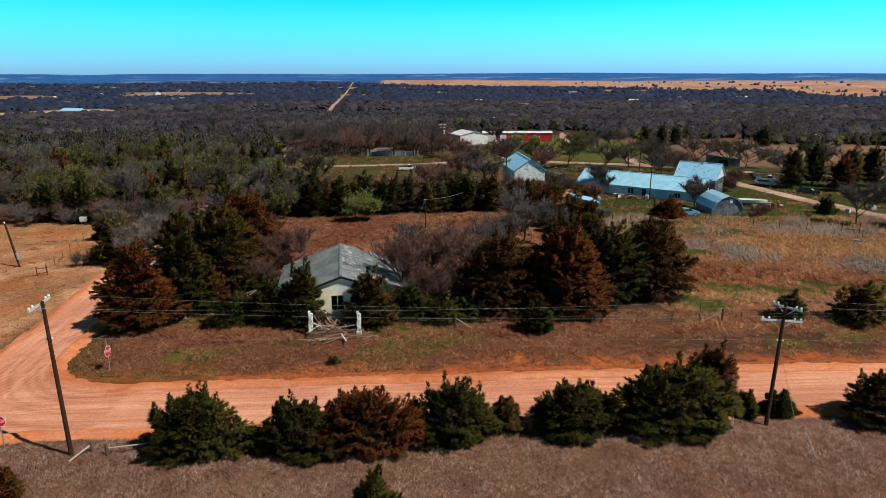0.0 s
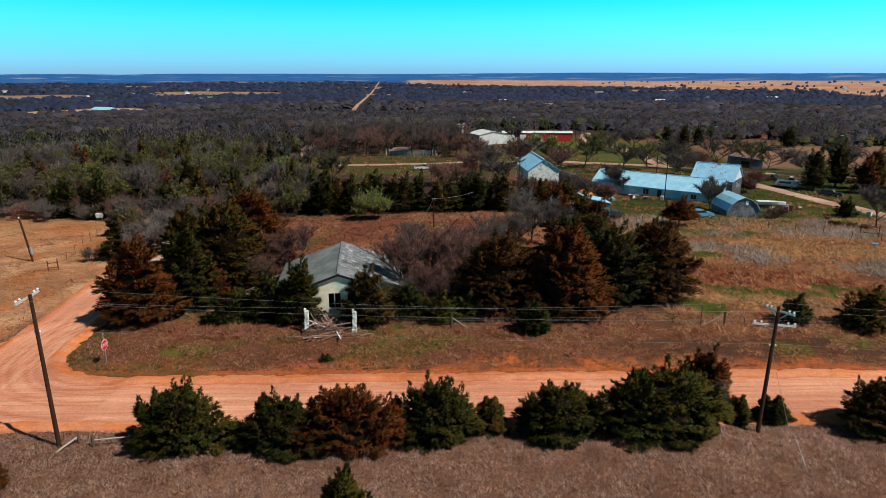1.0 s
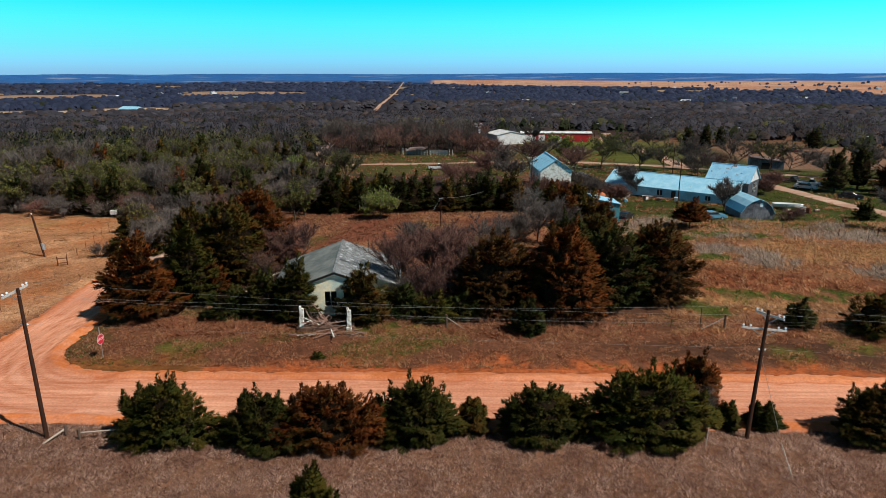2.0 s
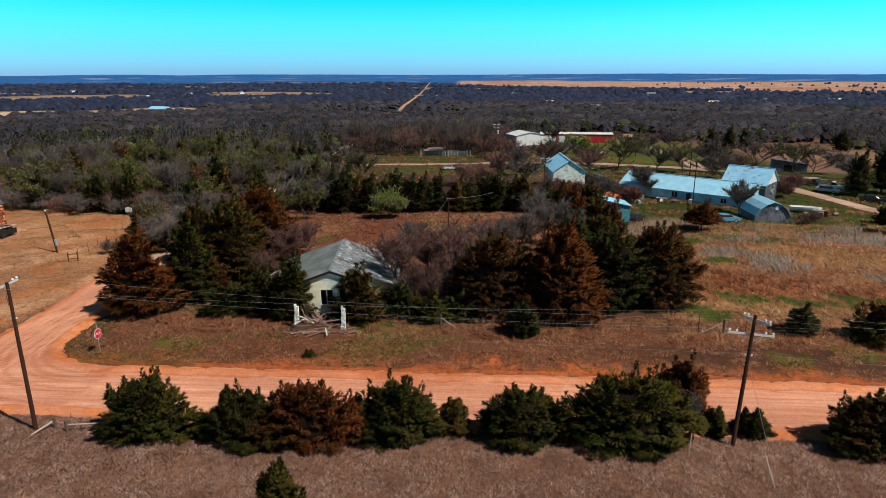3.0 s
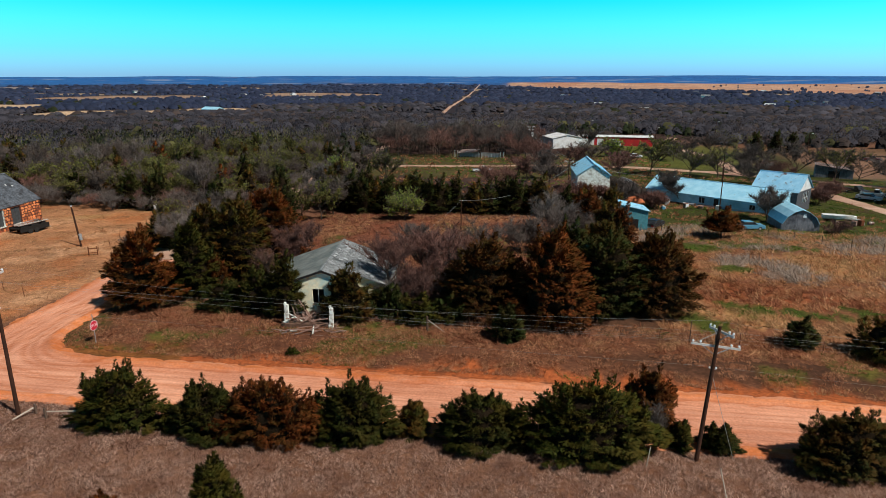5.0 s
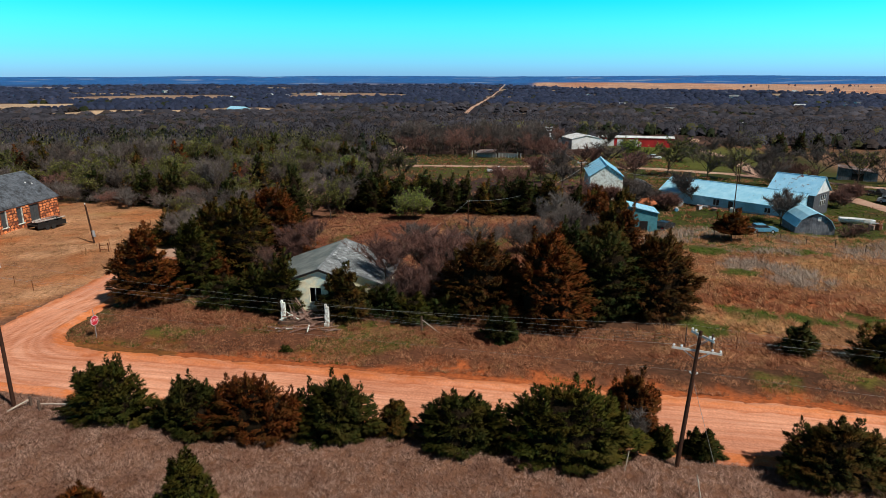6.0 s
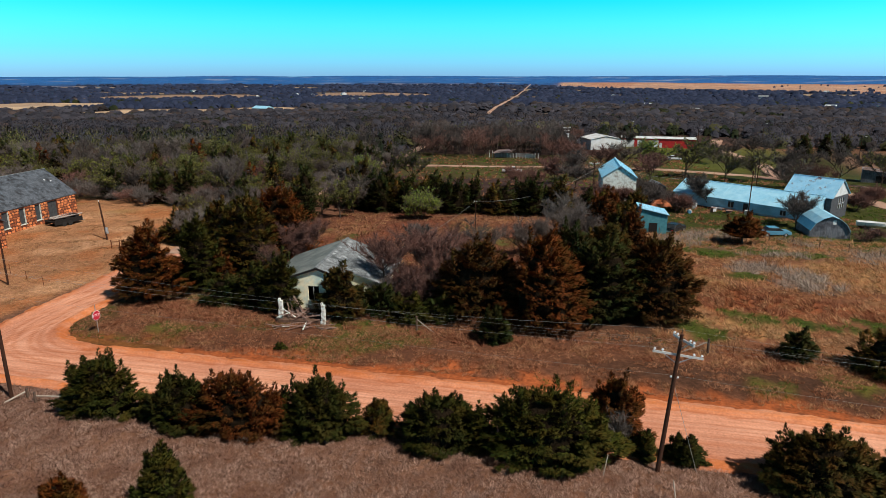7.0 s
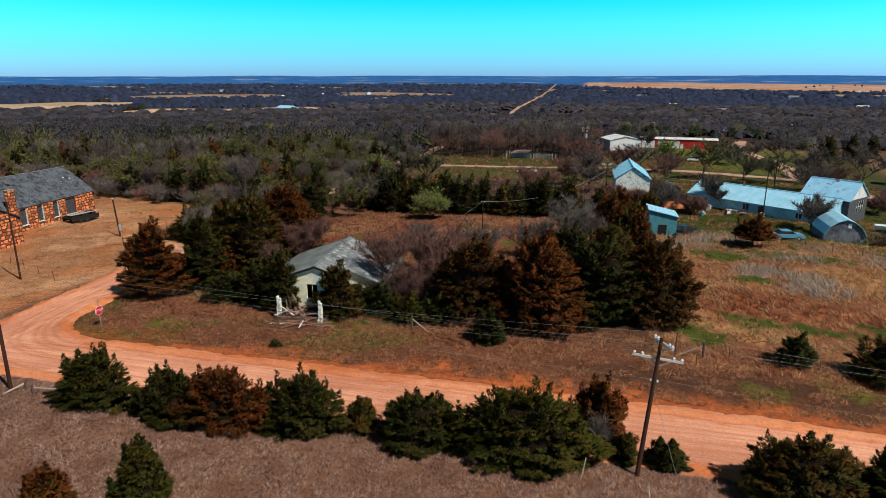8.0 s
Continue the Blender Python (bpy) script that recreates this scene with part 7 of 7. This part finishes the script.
pole_w, ends_w = utility_pole(-82.0, 33.6, 10.5, [(10.1, 1.1, 62)], "weathered wooden utility pole beside the road", low=8.5)
for i, j, s in ((0, 0, 0.5), (1, 1, 0.5), (0, 2, 0.4), (2, 4, 0.1)):
    wire(ends_l[i], ends_r[j], s)
for a, b in ((ends_r[0], ends_n[0]), (ends_r[1], ends_n[1]), (ends_r[4], ends_n[2]), (ends_w[0], ends_l[0]), (ends_w[1], ends_l[1])):
    wire(a, b, 0.9)

# more poles and their lines
utility_pole(-56.2, 81.0, 6.0, [], "leaning brown wooden pole with a meter box in the meadow", r=0.14, lean=(-0.29, 0.18))
fp = bpy.data.objects["utility_pole.004"]
part("meter_box", solid(0.14, -0.18, 0.9, 0.42, 0.18, 1.9, bevel=0.03), M_STEEL, fp, "grey steel meter box")
part("conduit", bar((0.16, 0, 1.9), (0.16, 0, 5.8), 0.025), M_POLE, fp)
insulator(fp, (0, 0, 6.0), 0.12)
utility_pole(-50.3, 59.0, 9.6, [], "slim grey wooden pole near the stone building", r=0.12)
_, ends_t = utility_pole(13.9, 140.0, 8.2, [(7.8, 1.0, 8)], "weathered wooden utility pole with a crossarm near the shed", r=0.13)
_, ends_c = utility_pole(-2.9, 102.6, 5.2, [], "short wooden service pole in the clearing", r=0.10, low=4.9)
utility_pole(42.6, 130.0, 8.6, [], "thin dark wooden pole in front of the long house", r=0.11)
utility_pole(48.4, 157.0, 8.4, [], "thin grey wooden pole behind the long house", r=0.11)
_, ends_x = utility_pole(-0.1, 233.0, 10.5, [(10.2, 1.3, 15), (9.2, 1.0, 15)], "wooden utility pole with a transformer by the cross road", r=0.16)
xp = bpy.data.objects["utility_pole.010"]
part("transformer", bar((0.45, -0.1, 7.0), (0.45, -0.1, 8.3), 0.32, 0.32, 12), M_WHITE, xp, "pale cylindrical transformer")
for x, y, h in ((21.5, 288.0, 9.5), (75.0, 300.0, 9.5), (116.7, 204.3, 9.0), (100.0, 262.0, 8.0), (46.6, 268.5, 8.2)):
    ob, _ = utility_pole(x, y, h, [], "grey wooden lamp pole by the farm buildings", r=0.12)
    part("lamp_arm", bar((0, 0, h - 0.2), (0.9, -0.3, h + 0.1), 0.035), M_STEEL, ob)
    part("lamp_head", solid(0.75, -0.45, h, 1.25, -0.2, h + 0.16, bevel=0.03), M_WHITE, ob, "white yard lamp head")
ct = Vector((13.9, 140.0, gz(13.9, 140) + 6.6))
wire(ends_c[0], ct, 1.9, 0.02, "heavy sagging service cable to the shed pole")
wire(ends_c[0], Vector((-5.2, 71.6, 4.4)), 0.5, 0.012)
wire(ends_t[0], ends_x[0], 1.5, 0.015)
wire(ends_t[1], ends_x[1], 1.5, 0.015)
wire(ends_t[1], Vector((33.6, 146.0, 3.0)), 0.8, 0.015)


# ---- signs ----
M_SIGNRED = surface("red_sign_sheet", (0.52, 0.012, 0.03), (0.60, 0.02, 0.045), 3.0, rough=0.4, bump=0.0)
M_SIGNWHITE = surface("white_sign_sheet", (0.78, 0.78, 0.78), (0.86, 0.86, 0.86), 3.0, rough=0.4, bump=0.0)
M_SIGNBACK = surface("bare_aluminium", (0.45, 0.46, 0.47), (0.60, 0.61, 0.62), 5.0, rough=0.4, metal=0.6)


def stop_sign(x, y, turn, zc, post_top, size=0.92):
    """A stop sign whose face looks along -y, turned by that many degrees."""
    ob = thing("stop_sign", pose(x, y, gz(x, y), 0, 0, turn), "red octagonal stop sign on a steel post at the crossroads", "sign", "stop signs")
    part("post", solid(-0.03, 0.0, -0.4, 0.03, 0.05, post_top), M_STEEL, ob)
    for nm, r, y0, y1, mt in (("border", size / 2, -0.012, -0.002, M_SIGNWHITE), ("face", size / 2 * 0.92, -0.018, -0.0125, M_SIGNRED), ("back", size / 2, -0.0015, 0.004, M_SIGNBACK)):
        bm = bmesh.new()
        rr = r / math.cos(math.pi / 8)
        prism(bm, [(rr * math.cos(math.pi / 8 + k * math.pi / 4), zc + rr * math.sin(math.pi / 8 + k * math.pi / 4)) for k in range(8)], y0, y1)
        part(nm, bm, mt, ob)
    cu = bpy.data.curves.new("lettering", "FONT")
    cu.body, cu.align_x, cu.align_y, cu.size, cu.extrude = "STOP", "CENTER", "CENTER", size * 0.40, 0.002
    cu.materials.append(M_SIGNWHITE)
    tx = new("lettering", cu)
    tx.parent = ob
    tx.matrix_local = pose(0, -0.022, zc, 90, 0, 0)
    return ob


stop_sign(-28.5, 49.9, 88, 1.8, 2.9)
stop_sign(-29.9, 38.3, 14, 2.0, 2.5, 0.80)


# ---- fences ----
def fence_post(x, y, h=1.25, r=0.07, lean=(0, 0), label="weathered wooden fence post with rusty wire", group="fence posts"):
    ob = thing("fence_post", pose(x, y, gz(x, y)), label, "fence post", group)
    part("stake", bar((0, 0, -0.3), (lean[0], lean[1], h), r, r * 0.85), M_POST if r > 0.04 else M_RUSTY, ob)
    return ob


fr_ = random.Random(3)
line = [(-20 + i * 3.6, 59.4 + 0.03 * (i * 3.6)) for i in range(24)]
for i, (x, y) in enumerate(line):
    if abs(x - 1.2) > 1.5 and abs(x - 28.2) > 1.6 and not -13.6 < x < -7.2:
        fence_post(x, y + fr_.uniform(-0.1, 0.1), fr_.uniform(1.0, 1.3), 0.03, (fr_.uniform(-0.08, 0.08), 0), "thin rusty steel fence post")
for x, y, bx in ((1.2, 59.1, 1.9), (28.2, 60.4, -2.2)):
    fence_post(x, y, 1.5, 0.12, label="thick dark wooden corner post of the fence")
    br = part("fence_brace", bar((x + (0.1 if bx > 0 else -0.1), y, gz(x, y) + 1.15), (x + bx, y - 0.2, gz(x + bx, y) + 0.02), 0.045), M_BARK_PALE)
    tagged(br, "pale bare wooden brace leaning on the corner post", "brace")
fence_post(25.9, 60.4, 2.2, 0.05, label="tall thin wooden fence post")
for z in (0.45, 0.8, 1.1):
    wire((-6.5, 59.6, z), (1.2, 59.1, z + 0.02), 0.04, 0.004, "thin rusty fence wire", "fence_wire")
    wire((1.2, 59.1, z), (28.2, 60.4, z), 0.05, 0.004, "thin rusty fence wire", "fence_wire")
    wire((28.2, 60.4, z), (63.0, 61.6, z - 0.7), 0.05, 0.004, "thin rusty fence wire", "fence_wire")
for i in range(13):
    x, y = 26.0 + i * 3.2, 107.6 - max(0, i - 6) * 2.1
    fence_post(x, y, fr_.uniform(1.1, 1.5), 0.055, (fr_.uniform(-0.1, 0.1), 0), "weathered wooden yard fence post")
for i in range(7):
    fence_post(-46.0 - i * 4.4, 60.0 + i * 1.6, fr_.uniform(1.0, 1.4), 0.035, (fr_.uniform(-0.1, 0.1), 0), "thin rusty steel meadow fence post")
for i in range(6):
    fence_post(-50.8 - 0.9 * i, 78 + i * 3.4, fr_.uniform(1.0, 1.3), 0.03, (0, 0), "thin rusty steel meadow fence post")

gate = thing("gate_brace", pose(-50.2, 76.2, gz(-50.2, 76.2), 0, 0, 28), "rusty steel H-shaped fence brace in the meadow", "gate")
for x in (-0.55, 0.55):
    part("post", bar((x, 0, -0.3), (x, 0, 1.25), 0.07), M_RUSTY, gate)
for z in (0.35, 0.95):
    part("rail", bar((-0.55, 0, z), (0.55, 0, z), 0.045), M_RUSTY, gate)
yard_gate = thing("yard_gate", pose(65.0, 99.0, gz(65, 99), 0, 0, -25), "bent rusty tube gate in the yard fence", "gate")
for x in (-1.2, 1.2):
    part("post", bar((x, 0, -0.3), (x, 0, 1.9), 0.06), M_RUSTY, yard_gate)
part("rail", bar((-1.2, 0, 1.9), (1.2, 0, 1.5), 0.05), M_RUSTY, yard_gate)
part("rail", bar((-1.2, 0, 0.6), (1.2, 0, 0.6), 0.04), M_RUSTY, yard_gate)

# old posts and a fallen rail by the crossroads
for x, y, h in ((-23.5, 37.5, 0.75), (-22.2, 37.0, 0.85)):
    fence_post(x, y, h, 0.11, label="short dark rotten post near the crossroads")
r1 = part("fallen_rail", bar((-24.3, 36.2, gz(-24.3, 36.2) + 0.06), (-23.5, 37.35, gz(-23.5, 37.4) + 0.55), 0.07), M_BARK_PALE)
tagged(r1, "pale broken rail leaning on a short post", "rail")
r2 = part("fallen_rail", bar((-22.15, 37.05, gz(-22.2, 37) + 0.55), (-19.4, 38.0, gz(-19.4, 38) + 0.50), 0.05), M_BARK_PALE)
tagged(r2, "pale horizontal rail between short posts", "rail")
st = part("marker_stake", bar((24.1, 36.0, gz(24, 36)), (23.8, 37.4, gz(23.9, 37) + 1.6), 0.035), M_BARK_PALE)
tagged(st, "pale thin leaning stake in the dry grass", "stake")
st = part("marker_stake", bar((19.9, 39.2, gz(19.9, 39.2)), (20.1, 39.6, gz(20, 39.4) + 1.3), 0.035), M_BARK_PALE)
tagged(st, "pale thin stake beside the cedar", "stake")
gw = wire((23.6, 41.6, 6.2), (25.6, 41.4, gz(25.6, 41.4)), 0.0, 0.012, "steel guy wire of the utility pole", "guy_wire")

# fallen dead branches among the cedars
dr = np.random.default_rng(31)
for x, y, z, yaw_, ln in ((-22.0, 66.6, 1.6, 20, 3.0), (-20.4, 67.2, 2.2, 35, 2.6), (-23.4, 67.6, 0.9, -10, 2.4)):
    ob = thing("dead_branch", pose(x, y, gz(x, y) + z - 1.2, 0, 0, yaw_), "bleached dead branch fallen among the cedars", "branch", "dead branches")
    bm = bmesh.new()
    rod(bm, (0, 0, 0.2), (ln * 0.5, 0.2, 1.0), 0.09, 0.06, 6)
    rod(bm, (ln * 0.5, 0.2, 1.0), (ln, -0.1, 1.5), 0.06, 0.02, 6)
    rod(bm, (ln * 0.5, 0.2, 1.0), (ln * 0.9, 0.9, 1.3), 0.045, 0.015, 6)
    rod(bm, (ln * 0.3, 0.1, 0.7), (ln * 0.5, -0.7, 1.2), 0.04, 0.015, 6)
    part("limb", bm, M_BARK_PALE, ob)


# ---- vehicles and yard clutter ----
def paint(name, c):
    return surface(name, tuple(v * 0.9 for v in c), c, 2.0, rough=0.3, bump=0.0, spec=0.6)


def car(x, y, turn, colour, label, kind="car", L=4.6):
    """A parked car or pickup: body, cabin, windows, wheels, lamps, bumpers. It looks along +x."""
    ob = thing("pickup" if kind == "pickup" else "car", pose(x, y, gz(x, y), 0, 0, turn), label, "car", "parked vehicles")
    w = 1.8
    prof = [(-L / 2, 0.35), (L / 2, 0.35), (L / 2, 0.80), (L * 0.47, 0.92), (L * 0.2, 1.0), (-L / 2, 1.02)]
    bm = bmesh.new()
    prism(bm, prof, -w / 2, w / 2)
    bmesh.ops.bevel(bm, geom=list(bm.edges), offset=0.06, segments=2, affect="EDGES")
    body = part("body", bm, colour, ob)
    if kind == "pickup":
        cab = [(-0.25, 1.0), (L * 0.22, 1.0), (L * 0.12, 1.62), (-0.1, 1.66)]
        part("bed", solid(-L / 2 + 0.1, -w / 2 + 0.12, 1.0, -0.35, w / 2 - 0.12, 1.03), M_DARK, ob)
    else:
        cab = [(-L * 0.40, 1.0), (L * 0.24, 1.0), (L * 0.08, 1.45), (-L * 0.26, 1.45)]
    bm = bmesh.new()
    prism(bm, cab, -w / 2 + 0.1, w / 2 - 0.1)
    bmesh.ops.bevel(bm, geom=list(bm.edges), offset=0.05, segments=1, affect="EDGES")
    part("cabin", bm, M_GLASS, ob, "dark tinted window band")
    zr = cab[3][1]
    part("roof", solid(cab[3][0] + 0.03, -w / 2 + 0.14, zr - 0.02, cab[2][0] - 0.03, w / 2 - 0.14, zr + 0.035), colour, ob)
    for sx in (-1, 1):
        for sy in (-1, 1):
            wh = part("wheel", bar((sx * L * 0.31, sy * (w / 2 - 0.12), 0.33), (sx * L * 0.31, sy * (w / 2 + 0.02), 0.33), 0.33, 0.33, 14), M_TYRE, ob)
            part("rim", bar((sx * L * 0.31, sy * (w / 2 + 0.021), 0.33), (sx * L * 0.31, sy * (w / 2 + 0.03), 0.33), 0.19, 0.17, 10), M_STEEL, wh)
            part("headlight" if sx > 0 else "tail_light", solid(sx * L / 2 - 0.02, sy * 0.65 - 0.18, 0.62, sx * L / 2 + 0.02, sy * 0.65 + 0.18, 0.78), M_PORCELAIN if sx > 0 else M_SIGNRED, ob)
        part("bumper", solid(sx * L / 2 - 0.03, -w / 2 + 0.05, 0.36, sx * L / 2 + 0.07, w / 2 - 0.05, 0.55), M_STEEL, ob)
    return ob


P_SILVER, P_WHITE, P_BLACK, P_MAROON, P_BLUE = paint("silver_paint", (0.45, 0.48, 0.52)), paint("white_paint", (0.75, 0.77, 0.80)), paint("black_paint", (0.02, 0.02, 0.025)), paint("maroon_paint", (0.10, 0.015, 0.02)), paint("blue_paint", (0.10, 0.30, 0.45))
car(76.6, 150.6, -38, P_SILVER, "silver car parked beside the dirt track")
car(79.5, 155.0, -30, P_WHITE, "white pickup parked beside the dirt track", "pickup", 5.4)
car(78.0, 160.5, -60, P_BLACK, "black pickup parked under the cedars", "pickup", 5.4)
car(80.6, 139.5, -20, P_BLACK, "dark car parked under the cedars")
car(115.1, 245.6, 5, P_MAROON, "dark maroon pickup parked in the far yard", "pickup", 5.6)
car(-9.8, 178.0, 8, P_WHITE, "white pickup parked by the cross road", "pickup", 5.4)
car(43.6, 112.4, 12, P_BLUE, "old pale blue car parked in the yard grass")
car(28.6, 112.0, 60, P_BLACK, "dark old car behind the cedars")
car(36.0, 232.0, 6, P_WHITE, "white car on the cross road")


def boat_trailer(x, y, turn):
    ob = thing("boat_trailer", pose(x, y, gz(x, y), 0, 0, turn), "white boat hull on a steel trailer beside the barn", "boat")
    bm = bmesh.new()
    secs = [(-2.4, 0.75), (-0.5, 0.85), (1.3, 0.65), (2.5, 0.06)]
    rings = []
    for sx, hw in secs:
        rings.append([bm.verts.new((sx, yy, zz)) for yy, zz in ((-hw, 1.25), (-hw * 0.8, 0.7), (0, 0.5), (hw * 0.8, 0.7), (hw, 1.25))])
    for a, b in zip(rings, rings[1:]):
        for i in range(4):
            bm.faces.new((a[i], a[i + 1], b[i + 1], b[i]))
        bm.faces.new((a[0], a[4], b[4], b[0]))
    bm.faces.new(rings[0])
    bm.faces.new(rings[-1])
    part("hull", bm, M_WHITE, ob)
    part("trailer_beam", bar((-2.2, 0, 0.45), (4.2, 0, 0.5), 0.06), M_STEEL, ob)
    for s in (-1, 1):
        part("wheel", bar((-0.6, s * 0.85, 0.32), (-0.6, s * 1.05, 0.32), 0.32, 0.32, 12), M_TYRE, ob)
    return ob


boat_trailer(61.2, 124.6, -8)


def flatbed():
    """Low black trailer with boards, parked by the stone building."""
    ob = thing("flatbed_trailer", pose(-72.6, 89.0, gz(-72.6, 89.0), 0, 0, 82), "black flatbed trailer loaded with pale boards beside the stone building", "trailer")
    part("deck", solid(-2.6, -1.2, 0.9, 2.6, 1.2, 1.1, bevel=0.03), M_DARK, ob)
    for x0, x1, z1 in ((-2.2, -0.9, 1.5), (-0.3, 0.8, 1.35), (1.5, 2.3, 1.6)):
        part("crate", solid(x0, -0.9, 1.11, x1, 0.8, z1, bevel=0.06), M_DARK, ob)
    for s in (-1, 1):
        part("side_panel", solid(-2.6, s * 1.2 - 0.04, 0.45, 2.6, s * 1.2 + 0.04, 1.25), M_DARK, ob)
        for x in (-0.9, 0.2):
            part("wheel", bar((x, s * 1.0, 0.42), (x, s * 1.3, 0.42), 0.42, 0.42, 14), M_TYRE, ob)
    rng = random.Random(7)
    for i in range(7):
        bm = bmesh.new()
        yy = -1.0 + i * 0.32
        beam(bm, (-2.9 + rng.uniform(0, 0.8), yy, 1.55), (2.4 + rng.uniform(0, 0.9), yy + rng.uniform(-0.5, 0.5), 1.5 + rng.uniform(0, 0.3)), 0.10, 0.05)
        part("board", bm, M_ARM if i % 2 else M_BOARD, ob)
    for a, b in (((2.6, -0.6, 1.0), (3.6, -0.2, 0.1)), ((2.6, 0.6, 1.0), (3.4, 0.9, 0.1))):
        part("prop", bar(a, b, 0.05), M_ARM, ob)
    return ob


flatbed()


def clutter(n, x0, x1, y0, y1, seed):
    """Drums, appliances, tubs and crates that lie about in the yard, one by one."""
    rng = random.Random(seed)
    mats = (M_WHITE, M_WHITE, M_STEEL, M_RUSTY, P_BLUE, M_BOARD)
    for i in range(n):
        x, y = rng.uniform(x0, x1), rng.uniform(y0, y1)
        k = rng.random()
        mt = rng.choice(mats)
        tone_word = {"white_painted_metal": "white", "galvanised_steel": "grey", "rusty_steel": "rusty", "blue_paint": "blue", "weathered_board": "brown"}[mt.name]
        m = pose(x, y, gz(x, y), 0, 0, rng.uniform(0, 180))
        if k < 0.35:
            ob = thing("drum", m, f"{tone_word} drum lying in the yard grass", "drum", "yard clutter")
            part("shell", bar((-0.45, 0, 0.3), (0.45, 0, 0.3), 0.3, 0.3, 14), mt, ob)
            part("rim", bar((-0.1, 0, 0.3), (-0.06, 0, 0.3), 0.32, 0.32, 14), M_STEEL, ob)
        elif k < 0.7:
            ob = thing("old_appliance", m, f"{tone_word} old appliance standing in the yard grass", "appliance", "yard clutter")
            part("cabinet", solid(-0.4, -0.35, 0, 0.4, 0.35, rng.uniform(0.8, 1.2), bevel=0.04), mt, ob)
            part("door", solid(-0.36, -0.38, 0.1, 0.36, -0.352, 0.75), M_WHITE, ob)
        else:
            ob = thing("tub", m, f"{tone_word} tub lying in the yard grass", "tub", "yard clutter")
            bm = bmesh.new()
            rod(bm, (0, 0, 0), (0, 0, 0.45), 0.42, 0.6, 14)
            part("bowl", bm, mt, ob)
            part("rim", bar((0, 0, 0.45), (0, 0, 0.49), 0.63, 0.63, 14), mt, ob)


clutter(12, 30.5, 44, 131, 138, 5)
clutter(6, 57.5, 66, 119, 127, 6)
clutter(6, 60, 84, 112, 122, 8)
clutter(5, 22, 30, 145, 158, 9)
tub_b = thing("water_tub", pose(61.6, 92.0, gz(61.6, 92)), "small turquoise tub in the side field", "tub")
part("bowl", bar((0, 0, 0), (0, 0, 0.45), 0.4, 0.5, 14), P_BLUE, tub_b)
ob = thing("white_box", pose(-62.6, 108.4, gz(-62.6, 108.4)), "white metal box on legs at the meadow's edge", "box")
part("cabinet", solid(-0.5, -0.4, 0.5, 0.5, 0.4, 1.3, bevel=0.04), M_WHITE, ob)
for sx in (-0.4, 0.4):
    part("leg", solid(sx - 0.05, -0.05, -0.3, sx + 0.05, 0.05, 0.5), M_STEEL, ob)
ob = thing("cedar_stump", pose(-9.7, 51.8, gz(-9.7, 51.8)), "small dark green weed clump on the verge", "plant")
(cv, cf, cn), _ = cedar_crown(77, 1.5, 1.0, 0.5, 0.5, 30, 20, 0.3, 0.03, 3)
part("foliage", mesh_np("foliage", cv, cf, None, cn), M_CEDAR, ob)


# crumpled tarp over a heap beside the little shed
tarp = thing("tarp_heap", pose(27.0, 136.5, gz(27.0, 136.5), 0, 0, 20), "crumpled orange tarp over a heap of scrap beside the shed", "tarp")
bm = bmesh.new()
bmesh.ops.create_grid(bm, x_segments=14, y_segments=12, size=1.0)
for v in bm.verts:
    q = 1 - max(abs(v.co.x), abs(v.co.y))
    v.co = Vector((v.co.x * 2.2, v.co.y * 1.7, 0.05 + 1.3 * min(1.0, q * 1.8) ** 0.6 + 0.22 * noise.noise(Vector((v.co.x * 3, v.co.y * 3, 1))) * min(1.0, q * 4)))
bmesh.ops.solidify(bm, geom=list(bm.faces), thickness=0.02)
part("sheet", bm, surface("orange_tarp", (0.62, 0.15, 0.05), (0.80, 0.26, 0.10), 3.0, rough=0.6), tarp)

# ruined frame of a building beyond the cross road
def ruin():
    ob = thing("ruined_shed", pose(-27.0, 229.0, gz(-27, 229), 0, 0, -12), "collapsed shed with bare pale studs beyond the cross road", "shed")
    rng = random.Random(2)
    for i in range(17):
        x = i * 1.15
        part("stud", solid(x, 0, -0.3, x + 0.22, 0.2, rng.uniform(0.9, 2.6)), M_ARM if i % 3 else M_CHALK, ob)
    bm = bmesh.new()
    slab(bm, [(1.5, -0.4, 1.7), (8, -0.4, 2.2), (8.4, 5, 2.9), (1.2, 5, 2.4)], 0.1)
    part("roof", bm, M_RUSTROOF, ob)
    part("wall", solid(0, 4.6, -0.3, 15.5, 4.8, 1.6), M_ARM, ob)
    return ob


ruin()

# far farmsteads on the plain
fr2 = random.Random(41)
for i in range(26):
    r_ = fr2.uniform(520, 1900)
    a_ = radians(fr2.uniform(-38, 30))
    x, y = r_ * math.sin(a_), r_ * math.cos(a_)
    if abs(x - LANE(y)) < 12:
        x += 30
    if math.hypot(x + 303, y - 548) < 90 or (x < -300 and y < 700):
        continue
    metal_shed("farmhouse", pose(x, y, gz(x, y), 0, 0, fr2.uniform(0, 180)), fr2.uniform(7, 11), fr2.uniform(9, 18), 3.0, 5.2,
               fr2.choice((M_WHITE, M_WHITE, M_CHALK, M_GREYSIDE)), fr2.choice((M_WHITE, M_SLATE, M_STEEL)), "far small farmhouse among the woods", ribs=0, base=-1.5)
